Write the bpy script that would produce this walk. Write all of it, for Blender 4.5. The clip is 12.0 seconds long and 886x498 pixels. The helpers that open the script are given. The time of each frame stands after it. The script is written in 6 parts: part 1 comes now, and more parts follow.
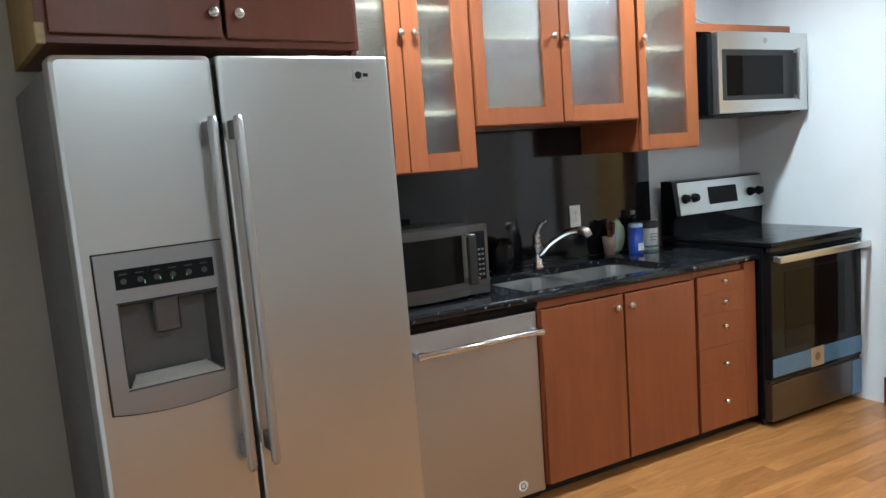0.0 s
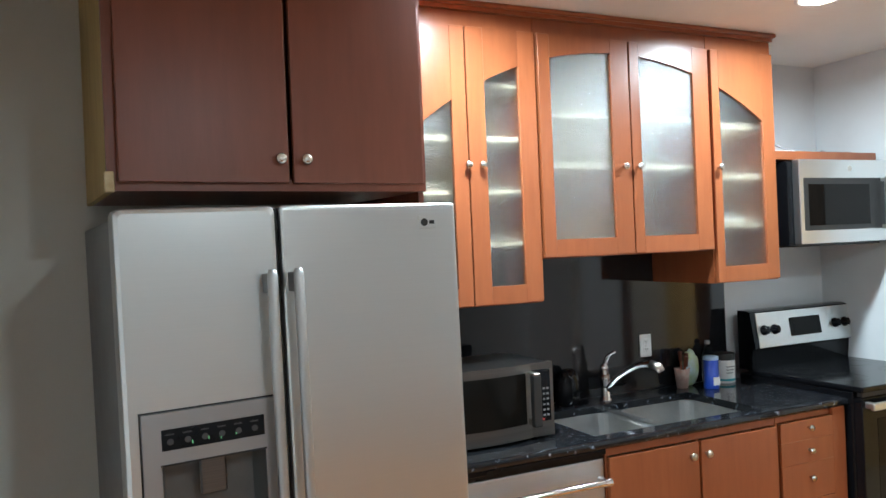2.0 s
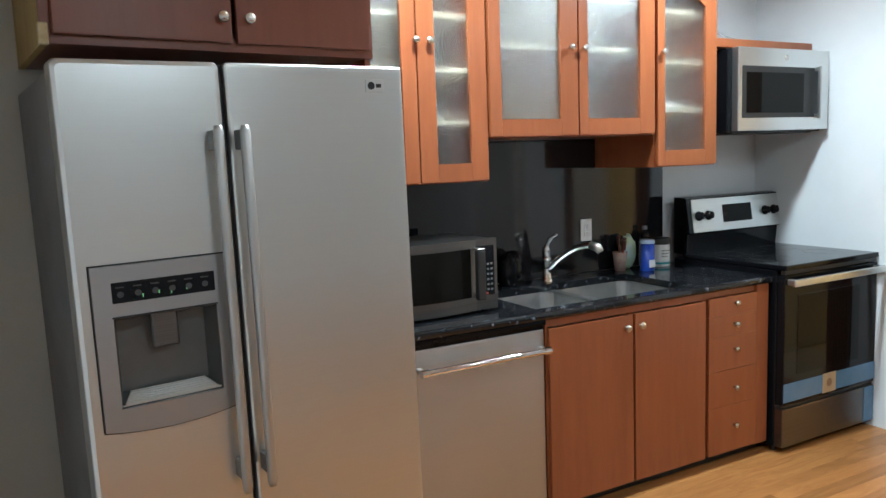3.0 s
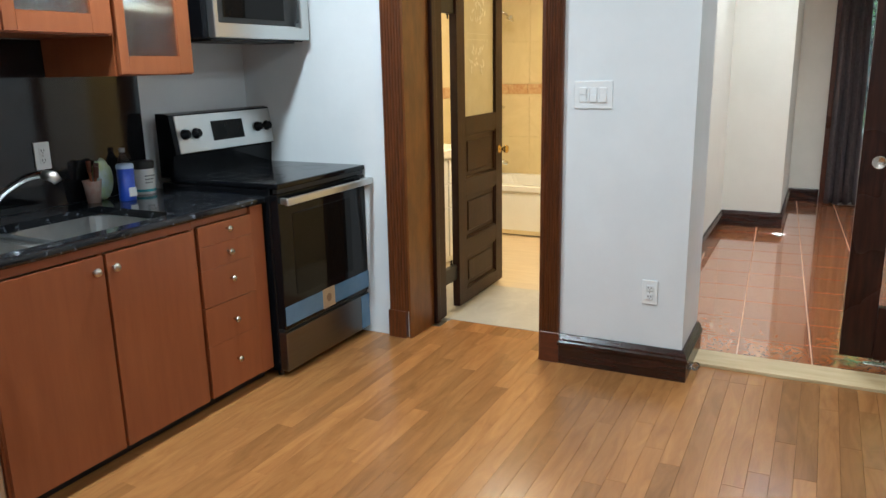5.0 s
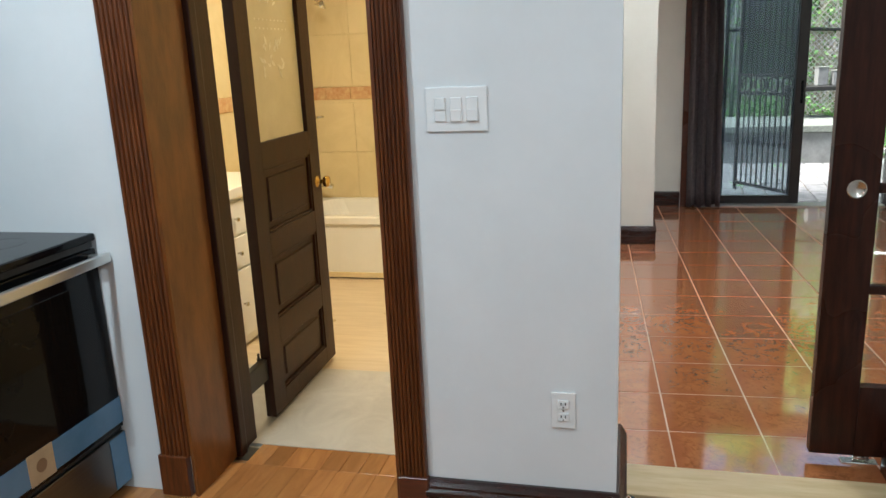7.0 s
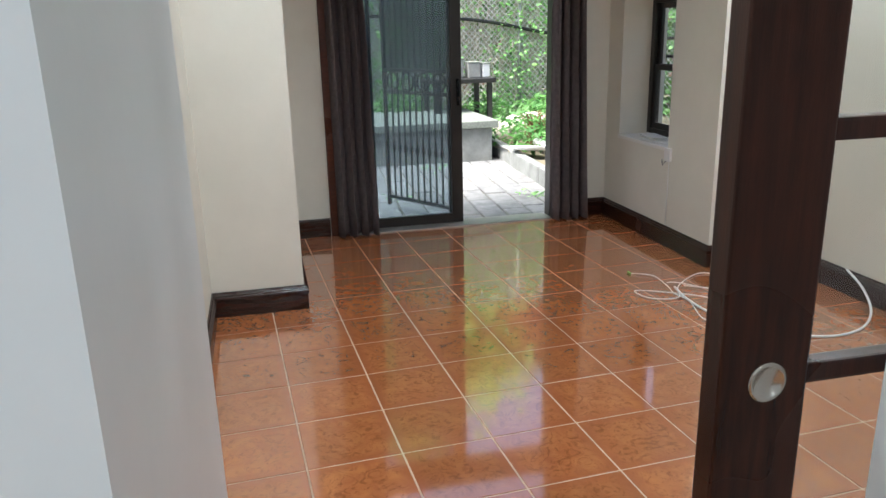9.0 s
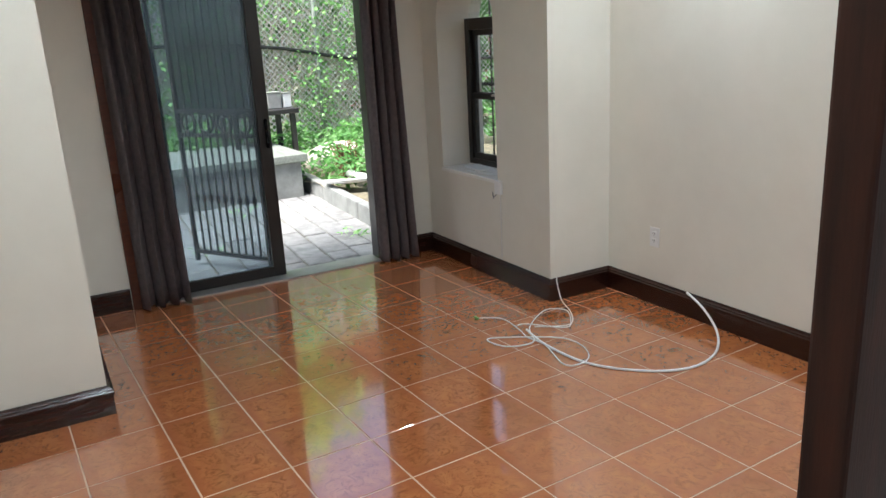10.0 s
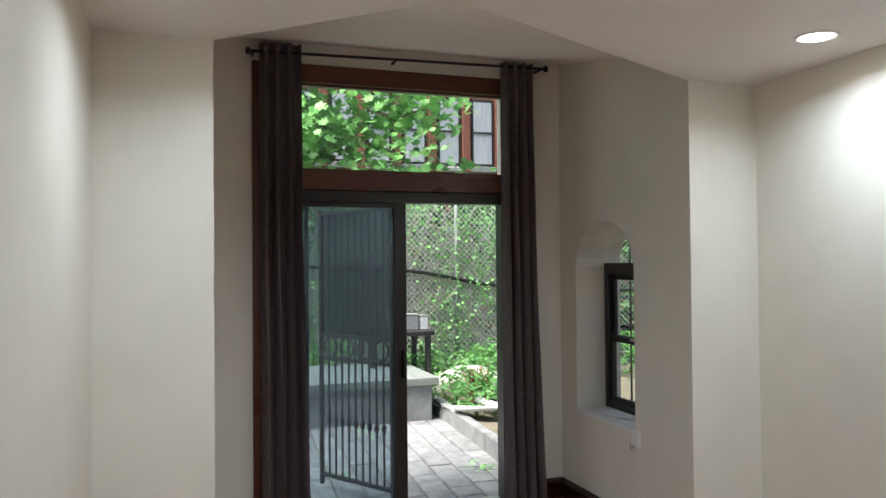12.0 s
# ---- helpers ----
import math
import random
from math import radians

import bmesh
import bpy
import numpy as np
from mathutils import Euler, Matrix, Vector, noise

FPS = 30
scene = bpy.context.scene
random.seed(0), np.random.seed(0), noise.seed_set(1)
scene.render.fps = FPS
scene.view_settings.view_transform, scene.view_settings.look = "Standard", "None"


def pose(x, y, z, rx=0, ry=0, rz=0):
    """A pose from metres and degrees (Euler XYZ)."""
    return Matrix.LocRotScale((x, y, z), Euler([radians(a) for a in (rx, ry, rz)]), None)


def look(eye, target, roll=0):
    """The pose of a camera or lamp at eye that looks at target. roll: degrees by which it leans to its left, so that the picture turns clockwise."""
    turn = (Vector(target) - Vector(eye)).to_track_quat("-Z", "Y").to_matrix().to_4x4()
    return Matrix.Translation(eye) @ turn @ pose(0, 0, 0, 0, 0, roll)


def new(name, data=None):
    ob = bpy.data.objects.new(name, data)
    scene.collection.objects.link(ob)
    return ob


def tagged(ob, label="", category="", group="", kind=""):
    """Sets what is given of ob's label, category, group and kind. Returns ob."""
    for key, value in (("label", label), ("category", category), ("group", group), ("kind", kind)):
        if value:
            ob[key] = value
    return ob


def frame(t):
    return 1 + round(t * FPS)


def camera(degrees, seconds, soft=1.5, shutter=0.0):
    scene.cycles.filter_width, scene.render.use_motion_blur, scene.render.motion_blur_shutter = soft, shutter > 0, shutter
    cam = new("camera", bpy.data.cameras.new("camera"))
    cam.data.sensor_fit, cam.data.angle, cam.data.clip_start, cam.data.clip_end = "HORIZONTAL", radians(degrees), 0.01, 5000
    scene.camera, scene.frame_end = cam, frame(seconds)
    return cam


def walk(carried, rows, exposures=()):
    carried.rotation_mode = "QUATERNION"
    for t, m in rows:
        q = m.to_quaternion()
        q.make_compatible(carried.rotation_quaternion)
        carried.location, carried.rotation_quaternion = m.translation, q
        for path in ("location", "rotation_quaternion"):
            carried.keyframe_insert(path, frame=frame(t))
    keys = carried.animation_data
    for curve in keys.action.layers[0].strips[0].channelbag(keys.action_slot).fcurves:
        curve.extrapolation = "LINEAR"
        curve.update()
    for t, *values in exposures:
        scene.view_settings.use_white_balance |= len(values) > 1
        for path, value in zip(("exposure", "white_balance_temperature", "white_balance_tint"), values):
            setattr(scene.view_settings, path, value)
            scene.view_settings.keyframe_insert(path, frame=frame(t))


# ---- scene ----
cam = camera(61.0, 12.0)
PATH = [
    (0, (0.119, 0.053, 1.478), (1.078, 1.792, 1.241), -4.1),
    (0.5, (0.164, 0.095, 1.575), (0.856, 1.962, 1.378), -2.5),
    (1, (0.156, 0.134, 1.636), (0.807, 2.022, 1.54), -1.8),
    (1.5, (0.164, 0.153, 1.667), (0.828, 2.039, 1.67), -1.8),
    (2, (0.177, 0.165, 1.664), (1.01, 1.983, 1.662), -2.4),
    (2.5, (0.164, 0.144, 1.596), (1.048, 1.933, 1.471), -2.3),
    (2.7, (0.146, 0.134, 1.567), (1.032, 1.918, 1.385), -2.2),
    (4.3, (0.313, 0.124, 1.449), (1.774, 1.406, 0.978), -0.9),
    (4.5, (0.379, 0.155, 1.453), (1.892, 1.376, 0.982), -1.9),
    (5, (0.599, 0.283, 1.461), (2.335, 1.157, 0.989), -1.1),
    (5.5, (0.876, 0.407, 1.486), (2.715, 1.041, 1.021), -0.8),
    (6, (1.231, 0.506, 1.481), (3.065, 1.162, 1.026), -1.2),
    (6.5, (1.565, 0.67, 1.447), (3.388, 1.346, 0.978), -1.4),
    (7, (1.939, 0.767, 1.463), (3.82, 1.234, 0.972), -2.6),
    (7.5, (2.401, 0.782, 1.469), (4.312, 1.083, 0.96), -2.6),
    (7.7, (2.579, 0.797, 1.461), (4.504, 0.958, 0.943), -2.4),
    (9.3, (3.986, 0.682, 1.511), (5.778, 0.009, 0.93), -3.1),
    (9.5, (4.117, 0.674, 1.533), (5.84, -0.155, 0.945), -4.1),
    (10, (4.259, 0.678, 1.585), (5.954, -0.239, 1.049), -3.1),
    (10.5, (4.328, 0.717, 1.646), (6.168, -0.002, 1.332), -1.8),
    (11, (4.317, 0.69, 1.704), (6.186, -0.007, 1.558), -0.9),
    (11.5, (4.31, 0.653, 1.71), (6.203, 0.006, 1.699), -0.6),
    (12, (4.317, 0.683, 1.738), (6.206, 0.028, 1.772), -0.5),
]
EXPOSURES = [(0, 1.98), (0.5, 2.18), (1.5, 2.26), (2.5, 2.08), (4.5, 1.95), (5.5, 1.6), (7.5, 1.52), (9.5, 1.48), (10, 1.4), (11, 1.1), (12, 1.1)]
walk(cam, [(t, look(eye, target, roll)) for t, eye, target, roll in PATH],
     exposures=EXPOSURES)

# ---- world and light ----
world = bpy.data.worlds.new("sky")
scene.world = world
world.use_nodes = True
wt = world.node_tree
sky = wt.nodes.new("ShaderNodeTexSky")
sky.sky_type = "NISHITA"
sky.sun_disc = False
sky.sun_elevation = radians(61.6)
sky.sun_rotation = radians(-18)
sky.dust_density = 4.0
wt.links.new(sky.outputs["Color"], wt.nodes["Background"].inputs["Color"])
wt.nodes["Background"].inputs["Strength"].default_value = 0.15

sun_data = bpy.data.lights.new("sun", "SUN")
sun_data.energy = 5.0
sun_data.angle = radians(30)
sun_data.color = (1.0, 0.99, 0.97)
sun = new("sun", sun_data)
sun.matrix_world = look((0, 0, 0), (0.15, -0.45, -0.88))

COUNTER_W, KITCHEN_FILL_W, OPENING_FILL_W, TILE_W, BATH_W = 10.5, 8.2, 4.6, 5.5, 12.5
KITCHEN_C, TILE_C, BATH_C = (0.72, 0.92, 1.05), (0.77, 0.90, 1.02), (1.0, 0.88, 0.62)
CEIL_K, CEIL_T, CEIL_A = 2.635, 2.74, 3.22


def lamp(x, y, z, watts, colour, size=0.14, spread=170):
    d = bpy.data.lights.new("downlight", "AREA")
    d.shape, d.size, d.energy, d.color = "DISK", size, watts, colour
    d.spread = radians(spread)
    o = new("downlight", d)
    o.matrix_world = pose(x, y, z)
    return o


# the last two are assumed, unseen lamps added as fill light
KITCHEN_LAMPS = [(1.42, 2.36), (2.93, 2.33), (1.2, -0.3), (3.2, 0.3)]
TILE_LAMPS = [(6.95, -2.02), (6.95, 0.45), (5.3, -2.02), (5.3, 0.45)]
for lx, ly in KITCHEN_LAMPS:
    lamp(lx, ly, CEIL_K - 0.012, COUNTER_W if ly > 1 else KITCHEN_FILL_W if lx < 2 else OPENING_FILL_W, KITCHEN_C)
for lx, ly in TILE_LAMPS:
    lamp(lx, ly, CEIL_T - 0.012, TILE_W, TILE_C, spread=152)
lamp(5.55, 2.2, 2.5, BATH_W, BATH_C, 0.3)


# ---- materials ----
def surf(name, c1, c2=None, scale=8.0, stretch=(1, 1, 1), rough=0.5, rvar=0.08, metal=0.0, bump=0.05, bscale=80.0,
         rand=0.0, coat=0.0, spec=0.5, distort=0.0, big=0.12, bstretch=None, lo=0.35, hi=0.65):
    """A surface with two colours in a stretched grain, a large slow variation, uneven gloss and fine relief."""
    m = bpy.data.materials.new(name)
    m.use_nodes = True
    nt = m.node_tree
    N, L = nt.nodes, nt.links
    b = N["Principled BSDF"]
    c2 = c2 or tuple(v * 0.8 for v in c1)
    geo = N.new("ShaderNodeNewGeometry")
    info = N.new("ShaderNodeObjectInfo")
    off = N.new("ShaderNodeVectorMath")
    off.operation = "MULTIPLY_ADD"
    comb = N.new("ShaderNodeCombineXYZ")
    for i in range(3):
        L.new(info.outputs["Random"], comb.inputs[i])
    off.inputs[1].default_value = (37, 23, 11) if rand else (0, 0, 0)
    L.new(comb.outputs[0], off.inputs[0])
    L.new(geo.outputs["Position"], off.inputs[2])
    mp = N.new("ShaderNodeMapping")
    mp.inputs["Scale"].default_value = stretch
    L.new(off.outputs[0], mp.inputs["Vector"])
    n1 = N.new("ShaderNodeTexNoise")
    n1.inputs["Scale"].default_value = scale
    n1.inputs["Detail"].default_value = 6
    n1.inputs["Roughness"].default_value = 0.62
    n1.inputs["Distortion"].default_value = distort
    L.new(mp.outputs[0], n1.inputs["Vector"])
    ramp = N.new("ShaderNodeValToRGB")
    ramp.color_ramp.elements[0].position, ramp.color_ramp.elements[1].position = lo, hi
    ramp.color_ramp.elements[0].color = (*c1, 1)
    ramp.color_ramp.elements[1].color = (*c2, 1)
    L.new(n1.outputs["Fac"], ramp.inputs["Fac"])
    n2 = N.new("ShaderNodeTexNoise")
    n2.inputs["Scale"].default_value = 1.3
    n2.inputs["Detail"].default_value = 3
    L.new(off.outputs[0], n2.inputs["Vector"])
    val = N.new("ShaderNodeMath")
    val.operation = "MULTIPLY_ADD"
    val.inputs[1].default_value = 2 * big
    val.inputs[2].default_value = 1.0 - big
    L.new(n2.outputs["Fac"], val.inputs[0])
    rv = N.new("ShaderNodeMath")
    rv.operation = "MULTIPLY_ADD"
    rv.inputs[1].default_value = rand
    L.new(info.outputs["Random"], rv.inputs[0])
    rv.inputs[2].default_value = -rand / 2
    add = N.new("ShaderNodeMath")
    L.new(val.outputs[0], add.inputs[0])
    L.new(rv.outputs[0], add.inputs[1])
    hsv = N.new("ShaderNodeHueSaturation")
    L.new(add.outputs[0], hsv.inputs["Value"])
    L.new(ramp.outputs[0], hsv.inputs["Color"])
    L.new(hsv.outputs[0], b.inputs["Base Color"])
    r = N.new("ShaderNodeMath")
    r.operation = "MULTIPLY_ADD"
    r.inputs[1].default_value = 2 * rvar
    r.inputs[2].default_value = max(0.02, rough - rvar)
    L.new(n2.outputs["Fac"], r.inputs[0])
    L.new(r.outputs[0], b.inputs["Roughness"])
    b.inputs["Metallic"].default_value = metal
    b.inputs["Specular IOR Level"].default_value = spec
    b.inputs["Coat Weight"].default_value = coat
    b.inputs["Coat Roughness"].default_value = 0.05
    if bump:
        mp2 = N.new("ShaderNodeMapping")
        mp2.inputs["Scale"].default_value = bstretch or stretch
        L.new(off.outputs[0], mp2.inputs["Vector"])
        n3 = N.new("ShaderNodeTexNoise")
        n3.inputs["Scale"].default_value = bscale
        n3.inputs["Detail"].default_value = 4
        L.new(mp2.outputs[0], n3.inputs["Vector"])
        bp = N.new("ShaderNodeBump")
        bp.inputs["Strength"].default_value = bump
        bp.inputs["Distance"].default_value = 0.01
        L.new(n3.outputs["Fac"], bp.inputs["Height"])
        L.new(bp.outputs[0], b.inputs["Normal"])
    return m


def glass(name, colour=(1, 1, 1), rough=0.0, bump=0.0, clear=0.0, haze=0.0):
    """Glass; clear mixes in a plain see-through share for thin window panes."""
    m = bpy.data.materials.new(name)
    m.use_nodes = True
    nt = m.node_tree
    b = nt.nodes["Principled BSDF"]
    b.inputs["Base Color"].default_value = (*colour, 1)
    b.inputs["Transmission Weight"].default_value = 1.0
    b.inputs["Roughness"].default_value = rough
    b.inputs["IOR"].default_value = 1.45
    if bump:
        n3 = nt.nodes.new("ShaderNodeTexNoise")
        n3.inputs["Scale"].default_value = 130
        g = nt.nodes.new("ShaderNodeNewGeometry")
        nt.links.new(g.outputs["Position"], n3.inputs["Vector"])
        bp = nt.nodes.new("ShaderNodeBump")
        bp.inputs["Strength"].default_value = bump
        bp.inputs["Distance"].default_value = 0.01
        nt.links.new(n3.outputs["Fac"], bp.inputs["Height"])
        nt.links.new(bp.outputs[0], b.inputs["Normal"])
    if clear:
        out = nt.nodes["Material Output"]
        t = nt.nodes.new("ShaderNodeBsdfTransparent")
        t.inputs["Color"].default_value = (*colour, 1)
        gl = nt.nodes.new("ShaderNodeBsdfGlossy")
        gl.inputs["Roughness"].default_value = max(rough, 0.02)
        fr = nt.nodes.new("ShaderNodeLayerWeight")
        fr.inputs["Blend"].default_value = 0.5
        pw = nt.nodes.new("ShaderNodeMath")
        pw.operation = "POWER"
        pw.inputs[1].default_value = 4.0
        nt.links.new(fr.outputs["Facing"], pw.inputs[0])
        sc = nt.nodes.new("ShaderNodeMath")
        sc.operation = "MULTIPLY_ADD"
        sc.inputs[1].default_value = 0.55
        sc.inputs[2].default_value = 0.035
        nt.links.new(pw.outputs[0], sc.inputs[0])
        mx = nt.nodes.new("ShaderNodeMixShader")
        nt.links.new(sc.outputs[0], mx.inputs[0])
        nt.links.new(t.outputs[0], mx.inputs[1])
        nt.links.new(gl.outputs[0], mx.inputs[2])
        nt.links.new(mx.outputs[0], out.inputs["Surface"])
        if haze:
            # pale film for dust and for the veil of reflected light
            di = nt.nodes.new("ShaderNodeBsdfTranslucent")
            di.inputs["Color"].default_value = (0.6, 0.68, 0.74, 1)
            haze_noise = nt.nodes.new("ShaderNodeTexNoise")
            haze_noise.inputs["Scale"].default_value = 2.5
            g2 = nt.nodes.new("ShaderNodeNewGeometry")
            nt.links.new(g2.outputs["Position"], haze_noise.inputs["Vector"])
            am = nt.nodes.new("ShaderNodeMath")
            am.operation = "MULTIPLY"
            am.inputs[1].default_value = 2 * haze
            nt.links.new(haze_noise.outputs["Fac"], am.inputs[0])
            m2 = nt.nodes.new("ShaderNodeMixShader")
            nt.links.new(am.outputs[0], m2.inputs[0])
            nt.links.new(mx.outputs[0], m2.inputs[1])
            nt.links.new(di.outputs[0], m2.inputs[2])
            nt.links.new(m2.outputs[0], out.inputs["Surface"])
    return m


def glow(name, colour, strength):
    m = bpy.data.materials.new(name)
    m.use_nodes = True
    b = m.node_tree.nodes["Principled BSDF"]
    b.inputs["Base Color"].default_value = (*colour, 1)
    b.inputs["Emission Color"].default_value = (*colour, 1)
    b.inputs["Emission Strength"].default_value = strength
    return m


M_WALL = surf("white_wall_paint", (0.72, 0.735, 0.74), (0.68, 0.695, 0.70), scale=3, rough=0.42, bump=0.04, bscale=45, big=0.04)
M_CREAM = surf("cream_wall_paint", (0.75, 0.72, 0.64), (0.71, 0.68, 0.60), scale=3, rough=0.45, bump=0.04, bscale=45, big=0.04)
M_TAUPE = surf("grey_wall_paint", (0.60, 0.59, 0.53), (0.57, 0.56, 0.50), scale=3, rough=0.5, bump=0.04, bscale=45, big=0.05)
M_CEIL = surf("ceiling_paint", (0.80, 0.78, 0.74), (0.77, 0.75, 0.71), scale=3, rough=0.7, bump=0.03, bscale=45, big=0.03)
M_OAK = surf("oak_plank", (0.41, 0.176, 0.056), (0.22, 0.084, 0.026), scale=2.4, stretch=(1.1, 6, 6), rough=0.22, rvar=0.06, rand=0.42, lo=0.22, hi=0.85,
             bump=0.05, bscale=30, distort=1.4, big=0.1)
M_SUB = surf("floor_joint_dark", (0.20, 0.09, 0.032), rough=0.8)


def tile_mat(name):
    """Glazed tile: a mottled swirling field inside a plainer reddish rim, each tile turned its own way."""
    m = surf(name, (0.50, 0.178, 0.060), (0.36, 0.112, 0.040), scale=9, rough=0.11, rvar=0.04, rand=0.16, bump=0.003, bscale=18, spec=0.8,
             distort=1.4, big=0.1, lo=0.34, hi=0.72, coat=1.0)
    nt = m.node_tree
    N, L = nt.nodes, nt.links
    hsv = next(n for n in N if n.bl_idname == "ShaderNodeHueSaturation")
    tc = N.new("ShaderNodeTexCoord")
    info = N.new("ShaderNodeObjectInfo")
    turn = N.new("ShaderNodeVectorRotate")
    turn.rotation_type = "Z_AXIS"
    ang = N.new("ShaderNodeMath")
    ang.operation = "MULTIPLY"
    ang.inputs[1].default_value = 40.0
    L.new(info.outputs["Random"], ang.inputs[0])
    L.new(tc.outputs["Object"], turn.inputs["Vector"])
    L.new(ang.outputs[0], turn.inputs["Angle"])
    shift = N.new("ShaderNodeVectorMath")
    shift.operation = "ADD"
    L.new(turn.outputs[0], shift.inputs[0])
    L.new(ang.outputs[0], shift.inputs[1])
    swirl = N.new("ShaderNodeTexNoise")
    swirl.inputs["Scale"].default_value = 15.0
    swirl.inputs["Detail"].default_value = 5.0
    swirl.inputs["Roughness"].default_value = 0.6
    swirl.inputs["Distortion"].default_value = 3.0
    L.new(shift.outputs[0], swirl.inputs["Vector"])
    vein = N.new("ShaderNodeMapRange")
    vein.inputs["From Min"].default_value = 0.50
    vein.inputs["From Max"].default_value = 0.66
    L.new(swirl.outputs["Fac"], vein.inputs["Value"])
    sep = N.new("ShaderNodeSeparateXYZ")
    L.new(tc.outputs["Object"], sep.inputs[0])
    ab = []
    for k in range(2):
        a = N.new("ShaderNodeMath")
        a.operation = "ABSOLUTE"
        L.new(sep.outputs[k], a.inputs[0])
        ab.append(a)
    far = N.new("ShaderNodeMath")
    far.operation = "MAXIMUM"
    L.new(ab[0].outputs[0], far.inputs[0])
    L.new(ab[1].outputs[0], far.inputs[1])
    field = N.new("ShaderNodeMapRange")
    field.inputs["From Min"].default_value = 0.158
    field.inputs["From Max"].default_value = 0.120
    L.new(far.outputs[0], field.inputs["Value"])
    amt = N.new("ShaderNodeMath")
    amt.operation = "MULTIPLY"
    L.new(vein.outputs[0], amt.inputs[0])
    L.new(field.outputs[0], amt.inputs[1])
    half = N.new("ShaderNodeMath")
    half.operation = "MULTIPLY"
    half.inputs[1].default_value = 0.62
    L.new(amt.outputs[0], half.inputs[0])
    rim = N.new("ShaderNodeMixRGB")
    rim.inputs["Color1"].default_value = (0.38, 0.115, 0.046, 1)
    L.new(hsv.outputs[0], rim.inputs["Color2"])
    soft_in = N.new("ShaderNodeMath")
    soft_in.operation = "MULTIPLY_ADD"
    soft_in.inputs[1].default_value = 0.6
    soft_in.inputs[2].default_value = 0.4
    L.new(field.outputs[0], soft_in.inputs[0])
    L.new(soft_in.outputs[0], rim.inputs["Fac"])
    dark = N.new("ShaderNodeMixRGB")
    dark.inputs["Color2"].default_value = (0.19, 0.055, 0.02, 1)
    L.new(rim.outputs[0], dark.inputs["Color1"])
    L.new(half.outputs[0], dark.inputs["Fac"])
    L.new(dark.outputs[0], N["Principled BSDF"].inputs["Base Color"])
    N["Principled BSDF"].inputs["Coat IOR"].default_value = 1.8
    return m


M_TERRA = tile_mat("terracotta_glazed_tile")
M_GROUT = surf("tan_grout", (0.62, 0.42, 0.29), rough=0.7, bump=0.2)
M_BASE = surf("dark_stained_baseboard", (0.035, 0.010, 0.006), (0.018, 0.006, 0.004), scale=6, stretch=(1, 1, 8), rough=0.24, bump=0.04)
M_CAS = surf("reddish_oak_casing", (0.155, 0.043, 0.011), (0.072, 0.019, 0.006), scale=9, stretch=(7, 7, 0.7), rough=0.32, bump=0.08, bscale=40)
M_CASD = surf("dark_red_wood_trim", (0.115, 0.028, 0.011), (0.065, 0.016, 0.007), scale=9, stretch=(6, 1, 6), rough=0.3, bump=0.06, bscale=40)
M_DOOR = surf("dark_brown_varnished_door", (0.038, 0.013, 0.007), (0.022, 0.008, 0.005), scale=8, stretch=(6, 6, 0.6), rough=0.4, bump=0.06, spec=0.25)
M_FRENCH = surf("mahogany_sliding_door", (0.045, 0.013, 0.007), (0.018, 0.006, 0.004), scale=8, stretch=(6, 6, 0.6), rough=0.28, bump=0.05, spec=0.25)
M_PINE = surf("raw_pine", (0.62, 0.47, 0.27), (0.50, 0.35, 0.18), scale=6, stretch=(5, 0.6, 5), rough=0.6, bump=0.1)
M_CHERRY = surf("cherry_cabinet", (0.295, 0.084, 0.030), (0.25, 0.068, 0.024), scale=6, stretch=(3.5, 3.5, 0.4), rough=0.33, rvar=0.06, bump=0.03, bscale=50,
                rand=0.12)
M_CHERRYD = surf("dark_cherry_cabinet", (0.20, 0.054, 0.026), (0.17, 0.045, 0.021), scale=6, stretch=(3, 3, 0.4), rough=0.4, rvar=0.06, bump=0.03, bscale=50)
M_RAW = surf("raw_plywood_side", (0.52, 0.36, 0.14), (0.42, 0.28, 0.10), scale=6, stretch=(4, 4, 0.6), rough=0.65, bump=0.06)
M_STEEL = surf("brushed_stainless", (0.66, 0.67, 0.655), (0.64, 0.65, 0.635), scale=20, stretch=(0.2, 0.2, 30), rough=0.34, rvar=0.03, metal=1.0, bump=0.006,
               bscale=90, big=0.04, bstretch=(0.1, 0.1, 30))
M_STEELG = surf("grey_steel_side", (0.22, 0.22, 0.22), rough=0.45, metal=0.3, bump=0.05)
M_SINK = surf("satin_sink_steel", (0.52, 0.52, 0.51), rough=0.32, metal=1.0, bump=0.02)
M_CHROME = surf("chrome", (0.82, 0.82, 0.82), rough=0.06, rvar=0.02, metal=1.0, bump=0, big=0.02)
M_NICKEL = surf("brushed_nickel", (0.66, 0.62, 0.56), rough=0.26, metal=1.0, bump=0, big=0.03)
M_BRASS = surf("brass", (0.72, 0.47, 0.14), rough=0.16, metal=1.0, bump=0, big=0.05)
M_GRANITE = surf("black_granite", (0.008, 0.008, 0.009), (0.22, 0.25, 0.30), scale=55, rough=0.08, rvar=0.03, bump=0, big=0.1, lo=0.60, hi=0.72)
M_BSPLASH = surf("black_glossy_backsplash", (0.012, 0.012, 0.014), (0.008, 0.008, 0.009), scale=6, rough=0.07, rvar=0.02, bump=0)
M_BLACK = surf("black_enamel", (0.006, 0.006, 0.007), rough=0.10, rvar=0.03, bump=0, spec=0.2)
M_BLACKM = surf("matt_black", (0.016, 0.015, 0.014), rough=0.5, bump=0.02)
M_BGLASS = surf("dark_oven_glass", (0.007, 0.006, 0.005), rough=0.05, rvar=0.01, bump=0, spec=0.12)
